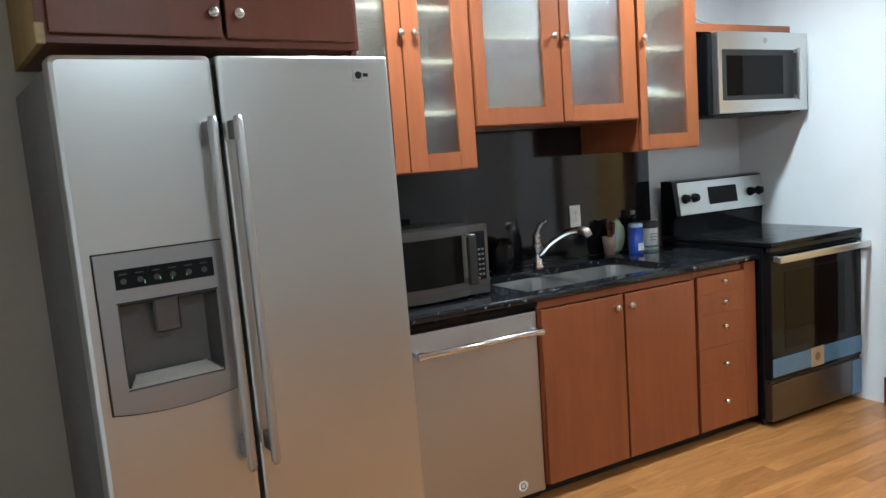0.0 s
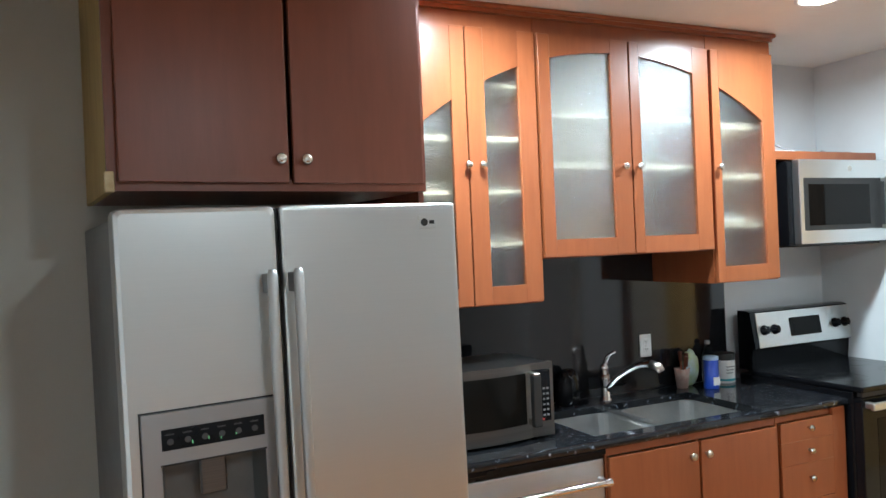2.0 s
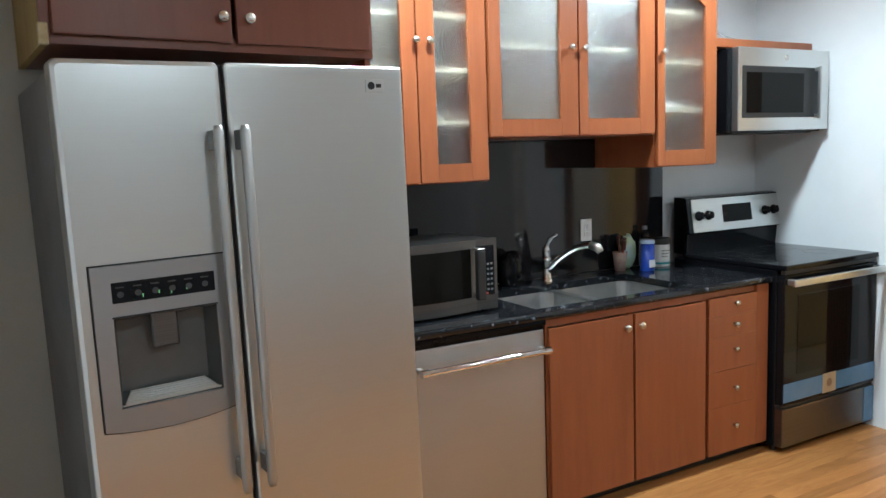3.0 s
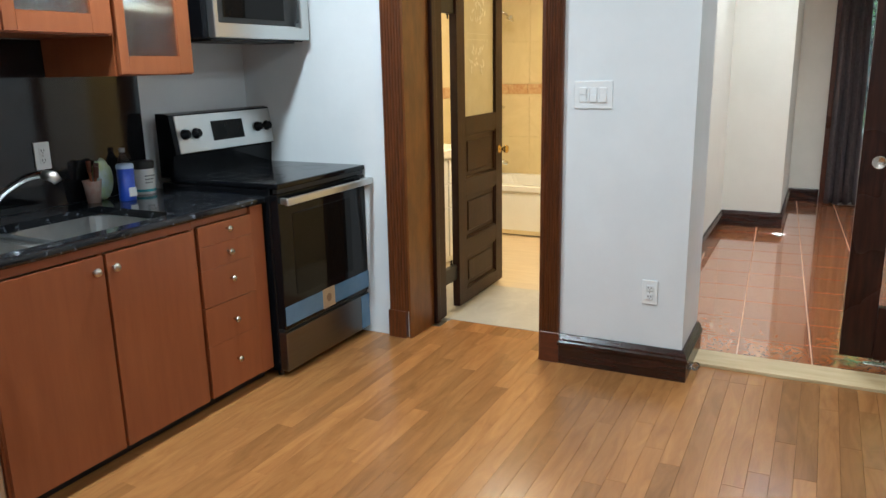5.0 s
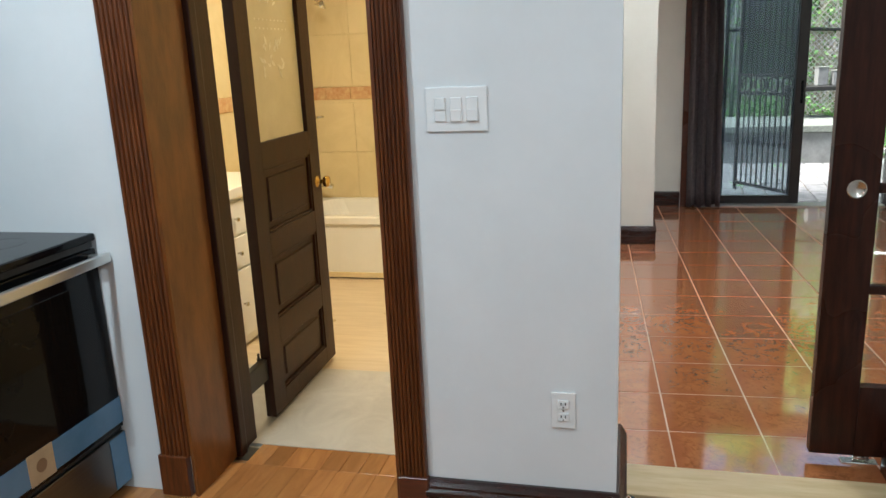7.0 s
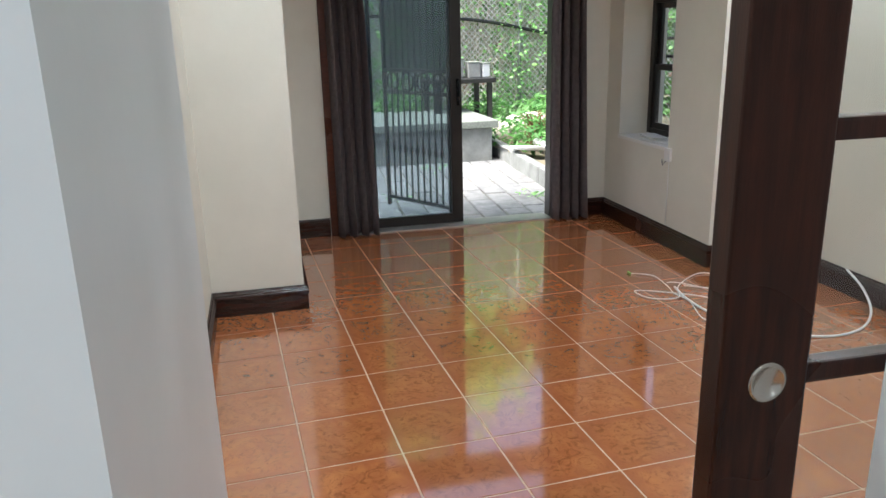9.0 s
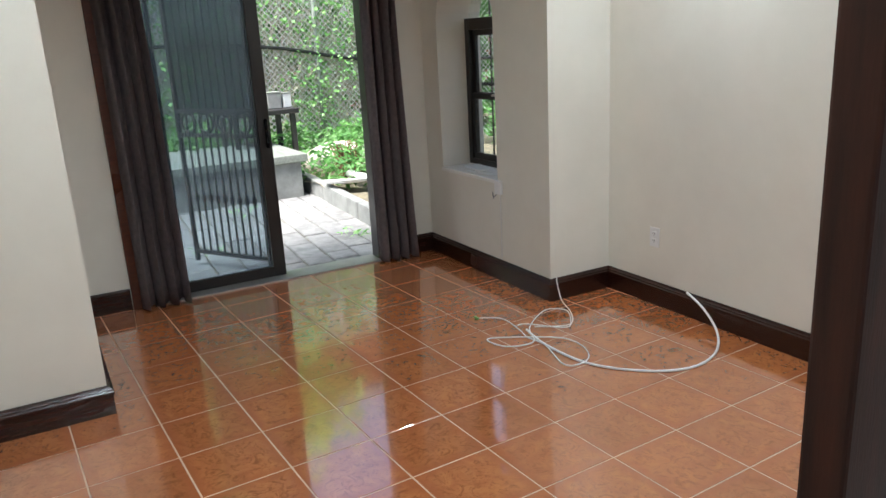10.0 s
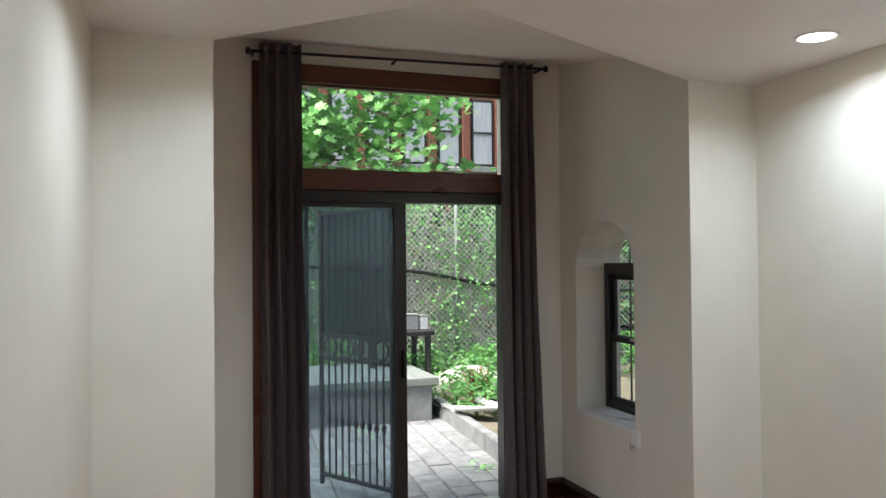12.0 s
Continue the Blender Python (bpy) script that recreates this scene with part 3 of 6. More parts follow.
DU0, DU1, DZ0, DZ1 = 0.066, 0.380, 0.895, 1.294
b = bmesh.new()
b2 = [(DU0, DU1, 1.168, DZ1), (DU0, 0.106, 0.945, 1.168), (0.347, DU1, 0.945, 1.168)]
for q in b2:
    box(b, q[0], q[1], -0.010, 0.004, q[2], q[3])
UM = (DU0 + DU1) / 2


def bowed(grow):
    return [(DU0 - grow + (DU1 - DU0 + 2 * grow) * i / 12, DZ0 - grow - 0.016 * (1 - ((i - 6) / 6) ** 2)) for i in range(13)]


prism(b, bowed(0) + [(DU1, 0.945), (DU0, 0.945)], "y", -0.010, 0.004)
M_SURR = surf("satin_grey_surround", (0.40, 0.41, 0.42), (0.38, 0.39, 0.40), rough=0.38, metal=0.9, bump=0)
disp = part("dispenser_frame", b, M_SURR, fr, "raised grey dispenser surround")
b = bmesh.new()
for q in ((DU0 - 0.004, DU0 - 0.0005, DZ0, DZ1 + 0.004), (DU1 + 0.0005, DU1 + 0.004, DZ0, DZ1 + 0.004), (DU0 - 0.0005, DU1 + 0.0005, DZ1 + 0.0005, DZ1 + 0.004)):
    box(b, q[0], q[1], -0.003, 0.004, q[2], q[3])
prism(b, bowed(0.004) + [(p[0], p[1] - 0.0005) for p in bowed(0)[::-1]], "y", -0.003, 0.004)
part("frame_gasket", b, M_BLACKM, disp, "thin dark gasket line")
part("inner_trim", B(0.104, 0.349, -0.0125, -0.0100, 1.168, 1.172), M_BLACKM, disp, "dark upper lip of the recess")
part("control_panel", B(0.108, 0.346, -0.0112, -0.0095, 1.204, 1.254, 0.0004), M_BLACK, disp, "glossy black control panel")
for i in range(6):
    part("button", lathe(bmesh.new(), [(0.008, 0), (0.0065, 0.001), (0, 0.001)], Matrix.Translation((0.127 + i * 0.039, -0.011, 1.224)) @ FRONT, 12), M_BTN, disp, "round dark touch button")
    part("button_text", B(0.117 + i * 0.039, 0.136 + i * 0.039, -0.0118, -0.011, 1.240, 1.243), M_BTN, disp, "faint label bar")
for i, u0 in enumerate((0.175, 0.212, 0.240, 0.276)):
    part("indicator", B(u0, u0 + 0.002, -0.0119, -0.011, 1.212 + 0.004 * (i % 2), 1.221 + 0.003 * (i % 3)), M_LED, disp, "small green indicator light")
# a recess with its shade put into a darker colour, ramp, paddle and slotted tray
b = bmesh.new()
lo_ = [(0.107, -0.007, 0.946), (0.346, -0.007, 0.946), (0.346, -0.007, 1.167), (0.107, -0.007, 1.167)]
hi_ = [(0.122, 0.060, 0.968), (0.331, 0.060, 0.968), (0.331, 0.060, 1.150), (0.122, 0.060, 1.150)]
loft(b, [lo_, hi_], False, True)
part("recess", b, surf("shaded_recess", (0.13, 0.13, 0.125), rough=0.4, metal=0.4, bump=0), disp, "shaded dispenser recess")
part("paddle", B(0.195, 0.257, 0.016, 0.030, 1.075, 1.165, 0.004), M_DKSTEEL, disp, "square dispenser paddle")
for i in range(6):
    part("tray_slat", B(0.116 + 0.004 * i, 0.338 - 0.004 * i, 0.000 + 0.008 * i, 0.005 + 0.008 * i, 0.948 + 0.0035 * i, 0.956 + 0.0035 * i, 0.001), M_STEEL, disp)
bd = part("badge", B(0.806, 0.862, -0.003, 0.001, 1.702, 1.738, 0.001), M_STEEL, dr, "small framed maker's badge")
part("badge_disc", lathe(bmesh.new(), [(0.011, 0), (0.011, 0.001), (0, 0.001)], Matrix.Translation((0.823, -0.003, 1.720)) @ FRONT, 14), M_BLACKM, bd, "dark round mark")
part("badge_bar", B(0.838, 0.854, -0.004, -0.003, 1.715, 1.725), M_BLACKM, bd, "dark bar mark")

# cabinet over the refrigerator
fc = thing("wall_cabinet", "dark cherry two-door cabinet above the refrigerator", "cabinet", pose(0.202, 2.270, 1.845, 0, 0, TURN))
HT = CEIL_K - 1.845 - 0.002
part("side_panel", B(0.0, 0.018, 0.0, 0.535, 0, HT), M_RAW, fc, "unfinished tan plywood side")
part("side_panel", B(0.907, 0.925, 0.0, 0.535, -0.05, HT), M_CHERRYD, fc)
part("bottom_panel", B(0.018, 0.907, 0.004, 0.535, 0, 0.018), M_CHERRYD, fc)
part("back_panel", B(0.018, 0.907, 0.525, 0.535, 0.018, HT), M_CHERRYD, fc)
b = B(0.0, 0.04, -0.019, 0, 0, HT)
box(b, 0.887, 0.925, -0.019, 0, 0, HT)
box(b, 0.04, 0.887, -0.019, 0, 0, 0.035)
box(b, 0.04, 0.887, -0.019, 0, HT - 0.03, HT)
part("face_frame", b, M_CHERRYD, fc)
for a, c, kx in ((0.025, 0.474, 0.445), (0.488, 0.908, 0.520)):
    d = part("door", B(a, c, -0.039, -0.020, 0.022, HT - 0.02, 0.003, 2), M_CHERRYD, fc, "flat dark cherry door")
    knob(d, kx, -0.039, 0.088)
part("end_block", B(-0.006, 0.018, -0.022, 0.0, -0.004, 0.05, 0.003), M_PINE, fc, "pale unfinished wood end")

# ---- kitchen: upper glass cabinets ----
M_MAPLE = surf("pale_cabinet_interior", (0.62, 0.54, 0.41), (0.56, 0.48, 0.36), scale=5, stretch=(4, 4, 0.6), rough=0.5, bump=0.02)
YD = 2.80
UTOP = 2.598


def arch(x):
    return 2.474 - (1.5 - math.sqrt(max(0.0, 2.25 - (x - 2.25) ** 2)))


def glass_door(parent, x0, x1, z0, g0, g1, kx):
    """A frame door whose glass follows the one arch that spans all the doors."""
    z1, zb = 2.533, z0 + 0.072
    d = part("door", B(x0, g0, YD, YD + 0.02, z0, z1, 0.0015), M_CHERRY, parent, "cherry frame door with arched frosted glass")
    part("stile", B(g1, x1, YD, YD + 0.02, z0, z1, 0.0015), M_CHERRY, d)
    part("bottom_rail", B(g0, g1, YD + 0.0005, YD + 0.02, z0, zb), M_CHERRY, d)
    b3 = bmesh.new()
    n = 10
    xs = [g0 + (g1 - g0) * i / n for i in range(n + 1)]
    prism(b3, [(x, arch(x)) for x in xs] + [(g1, z1), (g0, z1)], "y", YD + 0.0005, YD + 0.02)
    part("arched_rail", b3, M_CHERRY, d)
    b3 = bmesh.new()
    prism(b3, [(x, arch(x) + 0.008) for x in xs] + [(g1 + 0.004, zb - 0.006), (g0 - 0.004, zb - 0.006)], "y", YD + 0.010, YD + 0.014)
    g = part("pane", b3, M_FROST, d, "pebbled frosted glass pane")
    g.visible_shadow = False
    knob(d, kx, YD, 1.986, 0.015)


def glass_cabinet(x0, x1, z0, doors, shelves, label):
    c = thing("glass_cabinet", label, "cabinet", None, "glass wall cabinets")
    part("side_panel", B(x0, x0 + 0.018, YD + 0.042, 3.25, z0, UTOP), M_CHERRY, c)
    part("side_panel", B(x1 - 0.018, x1, YD + 0.042, 3.25, z0, UTOP), M_CHERRY, c)
    part("bottom_panel", B(x0 + 0.018, x1 - 0.018, YD + 0.042, 3.25, z0 + 0.002, z0 + 0.02), M_CHERRY, c)
    part("back_panel", B(x0 + 0.018, x1 - 0.018, 3.235, 3.25, z0 + 0.02, UTOP), M_MAPLE, c, "pale interior back")
    b3 = B(x0, x0 + 0.035, YD + 0.022, YD + 0.042, z0, UTOP)
    box(b3, x1 - 0.035, x1, YD + 0.022, YD + 0.042, z0, UTOP)
    box(b3, x0 + 0.035, x1 - 0.035, YD + 0.022, YD + 0.042, z0, z0 + 0.035)
    box(b3, x0 + 0.035, x1 - 0.035, YD + 0.022, YD + 0.042, 2.52, UTOP)
    part("face_frame", b3, M_CHERRY, c)
    for z in shelves:
        part("shelf", B(x0 + 0.019, x1 - 0.019, YD + 0.06, 3.234, z - 0.009, z + 0.009), M_MAPLE, c, "pale interior shelf")
    for q in doors:
        glass_door(c, q[0], q[1], z0 + 0.006, q[2], q[3], q[4])
    return c


glass_cabinet(1.16, 1.838, 1.425, ((1.19, 1.510, 1.265, 1.447, 1.503), (1.516, 1.832, 1.594, 1.752, 1.565)), (1.671, 1.884, 2.10, 2.32),
              "tall cherry wall cabinet with two frosted arched doors")
glass_cabinet(1.842, 2.772, 1.602, ((1.848, 2.308, 1.905, 2.214, 2.262), (2.316, 2.764, 2.366, 2.672, 2.338)), (1.993, 2.213),
              "short cherry wall cabinet over the sink, frosted doors")
glass_cabinet(2.776, 3.185, 1.447, ((2.784, 3.176, 2.830, 3.100, 2.806),), (1.72, 1.95, 2.19),
              "narrow cherry wall cabinet with one frosted door")
b = B(1.12, 3.19, YD + 0.004, 3.0, UTOP + 0.001, UTOP + 0.017)
box(b, 1.12, 3.20, YD - 0.012, 3.0, UTOP + 0.017, CEIL_K - 0.001, 0.004)
tagged(part("cabinet_cornice", b, M_CHERRY), "cherry cornice strip between wall cabinets and ceiling", "cornice", kind="structure")
# folded cloth on a shelf behind the glass
b = bmesh.new()
pts = [(-0.09, 0), (0.09, 0), (0.10, 0.012), (0.06, 0.026), (-0.05, 0.030), (-0.10, 0.014)]
prism(b, pts, "y", -0.07, 0.07)
bmesh.ops.bevel(b, geom=b.edges[:], offset=0.008, segments=2, affect="EDGES")
o = tagged(part("folded_cloth", b, M_WHITEP, None, "", True), "white folded cloth on the cabinet shelf", "cloth")
o.matrix_world = pose(2.97, 2.98, 1.7295)

# ---- kitchen: base units ----
YF = 2.575
CT = 0.895
dw = thing("dishwasher", "stainless steel dishwasher with tubular handle under the counter", "dishwasher")
part("tub", B(1.270, 1.925, YF + 0.04, 3.2, 0.0, 0.85), M_BLACKM, dw)
M_DWSTEEL = surf("dishwasher_steel", (0.50, 0.505, 0.505), (0.485, 0.49, 0.49), scale=20, stretch=(0.2, 0.2, 30), rough=0.40, rvar=0.03, metal=1.0, bump=0.006, bscale=90, bstretch=(0.1, 0.1, 30))
part("door", B(1.262, 1.930, YF, YF + 0.04, 0.04, 0.822, 0.006, 2), M_DWSTEEL, dw, "brushed steel door")
part("control_strip", B(1.264, 1.928, YF + 0.004, YF + 0.05, 0.8225, 0.84), M_BLACK, dw)
hd = part("handle", tube(bmesh.new(), [(x, YF - 0.055, 0.747) for x in (1.345, 1.36, 1.9, 1.912)], 0.013, 14), M_CHROME, dw, "tubular steel handle", True)
for x in (1.352, 1.905):
    part("handle_end", tube(bmesh.new(), [(x - 0.014, YF - 0.055, 0.747), (x + 0.014, YF - 0.055, 0.747)], 0.0165, 14), M_CHROME, hd, "polished end collar")
    part("handle_bracket", B(x - 0.010, x + 0.010, YF - 0.055, YF, 0.738, 0.757, 0.003), M_STEEL, hd)
sd = part("sticker", lathe(bmesh.new(), [(0.024, 0), (0.024, 0.0008), (0, 0.0008)], Matrix.Translation((1.815, YF, 0.088)) @ FRONT, 20), M_WHITEP, dw, "round white sticker")
part("sticker_mark", torus(bmesh.new(), (1.815, YF - 0.001, 0.088), 0.012, 0.002, (0, 1, 0), 16, 4), M_BLACKM, sd)
part("name_plate", B(1.52, 1.63, YF - 0.001, YF + 0.001, 0.052, 0.072), M_WHITEP, dw, "small pale name plate")

bc = thing("sink_cabinet", "cherry two-door base cabinet under the sink", "cabinet")
part("body", B(1.936, 2.846, YF + 0.021, 3.2, 0.06, 0.66), M_CHERRY, bc)
b = B(1.936, 2.846, YF + 0.001, YF + 0.0205, 0.828, 0.862)
box(b, 1.936, 1.950, YF + 0.001, YF + 0.0205, 0.06, 0.828)
box(b, 2.390, 2.412, YF + 0.003, YF + 0.0205, 0.06, 0.828)
box(b, 2.832, 2.846, YF + 0.003, YF + 0.0205, 0.06, 0.828)
part("face_frame", b, M_CHERRY, bc)
for a, c, kx in ((1.944, 2.394, 2.350), (2.408, 2.840, 2.432)):
    d = part("door", B(a, c, YF - 0.018, YF + 0.0005, 0.064, 0.824, 0.002, 2), M_CHERRY, bc, "flat cherry door")
    knob(d, kx, YF - 0.018, 0.772)
part("toe_kick", B(1.936, 3.285, YF + 0.055, YF + 0.07, 0.0, 0.0595), M_BLACKM, bc, "dark recessed toe kick")

db = thing("drawer_cabinet", "cherry base cabinet with five small drawers", "cabinet")
part("body", B(2.850, 3.276, YF + 0.021, 3.2, 0.06, 0.862), M_CHERRY, db)
b = B(2.850, 2.862, YF + 0.001, YF + 0.0205, 0.06, 0.862)
box(b, 3.192, 3.276, YF - 0.016, YF + 0.0205, 0.06, 0.862, 0.003)
box(b, 2.862, 3.192, YF + 0.001, YF + 0.0205, 0.834, 0.862)
part("face_frame", b, M_CHERRY, db)
edges = (0.066, 0.300, 0.474, 0.640, 0.742, 0.830)
for i in range(5):
    g = 0.002 if i == 2 else 0.0003
    d = part("drawer_front", B(2.864, 3.190, YF - 0.018, YF + 0.0005, edges[i] + g, edges[i + 1] - 0.0003, 0.0005), M_CHERRY, db, "flat cherry drawer front")
    knob(d, 3.030, YF - 0.018, (0.197, 0.385, 0.573, 0.695, 0.797)[i], 0.014)

# worktop with undermount sink
SX0, SX1, SX2, SX3, SY0, SY1 = 1.935, 2.335, 2.375, 2.825, 2.635, 3.085
NOSE = [(YF + 0.012, CT - 0.034), (YF + 0.012, CT), (YF - 0.008, CT), (YF - 0.015, CT - 0.002), (YF - 0.020, CT - 0.007), (YF - 0.022, CT - 0.014),
        (YF - 0.022, CT - 0.022), (YF - 0.019, CT - 0.029), (YF - 0.012, CT - 0.034)]
b = bmesh.new()
gx, gy = (1.165, SX0, SX3, 3.293), (YF + 0.012, SY0, SY1, 3.25)
for z in (CT - 0.034, CT):
    grid = [[b.verts.new((x, y, z)) for y in gy] for x in gx]
    for p in range(3):
        for q in range(3):
            if (p, q) != (1, 1):
                b.faces.new((grid[p][q], grid[p + 1][q], grid[p + 1][q + 1], grid[p][q + 1]))
rim = [e for e in b.edges if len(e.link_faces) == 1]
for e in rim:
    u, v = e.verts
    if u.co.z < CT - 0.01:
        up_ = [w for w in b.verts if w.co.z > CT - 0.01 and ((w.co.xy - u.co.xy).length < 1e-6 or (w.co.xy - v.co.xy).length < 1e-6)]
        pu = next(w for w in up_ if (w.co.xy - u.co.xy).length < 1e-6)
        pv_ = next(w for w in up_ if (w.co.xy - v.co.xy).length < 1e-6)
        if not (abs(u.co.y - gy[0]) < 1e-6 and abs(v.co.y - gy[0]) < 1e-6):
            b.faces.new((u, v, pv_, pu))
nose = [[b.verts.new((x, p[0], p[1])) for p in NOSE] for x in gx]
for p in range(3):
    for k in range(1, len(NOSE)):
        k2 = (k + 1) % len(NOSE)
        b.faces.new((nose[p][k], nose[p][k2], nose[p + 1][k2], nose[p + 1][k]))
b.faces.new(nose[0])
b.faces.new(nose[-1][::-1])
bmesh.ops.remove_doubles(b, verts=b.verts[:], dist=1e-5)
tagged(part("worktop", b, M_GRANITE), "polished black granite worktop with pale flecks", "worktop")
b = B(1.165, 1.935, YF - 0.010, YF + 0.04, CT - 0.055, CT - 0.0345, 0.004, 2)
tagged(part("worktop_apron", b, M_BLACK), "dark strip under the worktop above the dishwasher", "trim", kind="structure")
b = B(1.13, 3.262, 3.252, YC - 0.0005, CT + 0.001, 1.60)
tagged(part("backsplash", b, M_BSPLASH), "glossy black stone backsplash behind the sink", "backsplash", kind="structure")
sk = thing("sink", "double-bowl stainless undermount sink", "sink")
for a, c in ((SX0 + 0.002, SX1), (SX2, SX3 - 0.002)):
    b = bmesh.new()
    zt = CT - 0.036
    loft(b, [rrect(a - 0.02, c + 0.02, SY0 - 0.02, SY1 + 0.02, 0.09, zt), rrect(a, c, SY0 - 0.006, SY1 + 0.006, 0.08, zt), rrect(a + 0.012, c - 0.012, SY0 + 0.01, SY1 - 0.01, 0.07, zt - 0.12),
             rrect(a + 0.05, c - 0.05, SY0 + 0.05, SY1 - 0.05, 0.05, zt - 0.16)], False, True)
    bw = part("bowl", b, M_SINK, sk, "satin steel bowl")
    part("drain", lathe(bmesh.new(), [(0.042, 0), (0.042, 0.003), (0.03, 0.003), (0.028, 0.001), (0, 0.001)], Matrix.Translation(((a + c) / 2, 2.9, zt - 0.160)), 18), M_CHROME, bw)
part("divider", B(SX1 - 0.004, SX2 + 0.004, SY0, SY1, CT - 0.055, CT - 0.030, 0.008, 3), M_SINK, sk)

fa = thing("faucet", "chrome single-lever kitchen faucet with pull-out spout", "faucet", pose(2.385, 3.165, CT))
part("base", lathe(bmesh.new(), [(0.030, 0), (0.030, 0.006), (0.024, 0.012), (0.022, 0.085), (0.026, 0.10), (0.024, 0.125), (0.0, 0.132)], None, 20), M_CHROME, fa, "", True)
part("spout", tube(bmesh.new(), smooth_path([(0.0, -0.005, 0.045), (0.03, -0.06, 0.115), (0.07, -0.14, 0.172), (0.10, -0.20, 0.188), (0.118, -0.24, 0.180)], 6), 0.0155, 14), M_CHROME, fa, "", True)
part("spray_head", tube(bmesh.new(), [(0.105, -0.212, 0.190), (0.122, -0.248, 0.180), (0.128, -0.260, 0.160)], [0.020, 0.022, 0.017], 16), M_NICKEL, fa, "satin spray head", True)
part("lever", tube(bmesh.new(), smooth_path([(0, 0, 0.12), (0.0, 0.0, 0.165), (0.012, -0.02, 0.215), (0.032, -0.05, 0.238)], 5), [0.020] * 6 + [0.012] * 5 + [0.008] * 5, 12), M_CHROME, fa, "", True)
# added dome shape in place of a dark reflection on the backsplash
b = lathe(bmesh.new(), [(0.034, 0), (0.036, 0.004), (0.038, 0.03), (0.034, 0.07), (0.02, 0.10), (0, 0.105)], None, 20)
o = tagged(part("soap_dome", b, M_BLACK, None, "", True), "glossy black dome standing in for a dark reflection behind the sink", "canister")
o.matrix_world = pose(2.19, 3.19, CT) @ Matrix.Diagonal((1.9, 1.2, 1.65, 1))

# counter microwave
M_BTN2 = surf("grey_key", (0.14, 0.14, 0.14), rough=0.4, bump=0)
mw = thing("microwave", "dark grey countertop microwave beside the sink", "microwave", pose(1.80, 2.715, CT, 0, 0, 0))
part("case", B(-0.50, 0, 0.03, 0.37, 0.012, 0.298, 0.006, 2), M_DKSTEEL, mw, "dark metal case")


def bulge(x0, x1, off, n=14):
    """The gently bowed door front in plan."""
    xs = [x0 + (x1 - x0) * i / n for i in range(n + 1)]
    return [(x, off - 0.026 * max(0.0, 1 - ((x + 0.305) / 0.205) ** 2)) for x in xs]


part("front", prism(bmesh.new(), bulge(-0.50, 0.002, 0.0, 40) + [(0.002, 0.0295), (-0.50, 0.0295)], "z", 0.012, 0.302), M_DKSTEEL, mw, "bowed dark steel front")
part("window", prism(bmesh.new(), bulge(-0.475, -0.128, -0.003) + bulge(-0.475, -0.128, 0.001)[::-1], "z", 0.070, 0.268), M_BGLASS, mw, "dark glass window")
part("control_panel", B(-0.098, -0.012, -0.003, 0.001, 0.070, 0.275, 0.002), M_BLACK, mw)
for r in range(6):
    for c in range(3):
        part("button", B(-0.066 + 0.017 * c, -0.056 + 0.017 * c, -0.0045, -0.003, 0.090 + 0.021 * r, 0.098 + 0.021 * r), M_BTN2, mw, "small grey key")
part("stop_button", B(-0.068, -0.045, -0.0045, -0.003, 0.074, 0.083), surf("red_key", (0.4, 0.05, 0.04), rough=0.5, bump=0), mw, "red key")
hb = part("handle", B(-0.122, -0.086, -0.058, -0.030, 0.062, 0.264, 0.006, 2), M_BLACKM, mw, "upright black handle")
part("handle_cap", B(-0.120, -0.088, -0.057, -0.004, 0.2645, 0.272, 0.003), M_NICKEL, hb, "bright top cap")
part("handle_mount", B(-0.118, -0.090, -0.031, -0.001, 0.066, 0.09, 0.003), M_NICKEL, hb)
for x in (-0.45, -0.06):
    for y in (0.06, 0.32):
        part("foot", lathe(bmesh.new(), [(0.014, 0), (0.014, 0.013)], Matrix.Translation((x, y, 0)), 10), M_BLACKM, mw)

# ---- kitchen: range ----
rg = thing("range", "black and stainless electric range with blue film strips", "range")
RX0, RX1, RF = 3.297, 4.042, 2.487
part("body", B(RX0, RX1, RF + 0.045, 3.20, 0.03, 0.925, 0.004), M_BLACK, rg, "black enamel sides")
ck = part("cooktop", B(RX0 - 0.001, RX1 + 0.001, RF - 0.006, 3.14, 0.926, 0.952, 0.008, 3), M_BLACK, rg, "black glass cooktop")
for x, y, r in ((3.47, 2.70, 0.105), (3.86, 2.70, 0.085), (3.47, 2.96, 0.075), (3.86, 2.96, 0.095)):
    part("burner_ring", torus(bmesh.new(), (x, y, 0.952), r, 0.0004, (0, 0, 1), 32, 4), M_BLACKM, ck, "faint dark burner ring")
part("vent_strip", B(RX0 + 0.01, RX1 - 0.01, RF + 0.004, RF + 0.03, 0.905, 0.9255), M_BLACKM, rg)
od = part("oven_door", B(RX0 + 0.002, RX1 - 0.002, RF, RF + 0.044, 0.250, 0.900, 0.005, 2), M_BLACK, rg, "black glass oven door")
part("window", B(RX0 + 0.10, RX1 - 0.15, RF - 0.002, RF + 0.002, 0.40, 0.80, 0.002), M_BGLASS, od, "brown-black oven window")
part("handle", B(RX0 + 0.004, RX1 - 0.002, RF - 0.058, RF - 0.036, 0.853, 0.888, 0.008, 3), M_STEEL, od, "broad flat steel handle")
for x in (RX0 + 0.02, RX1 - 0.045):
    part("handle_mount", B(x, x + 0.025, RF - 0.038, RF + 0.001, 0.856, 0.885, 0.003), M_STEEL, od)
part("film_strip", B(RX0 + 0.004, RX1 - 0.003, RF - 0.003, RF - 0.0005, 0.268, 0.362), M_FILM, od, "blue protective film strip")
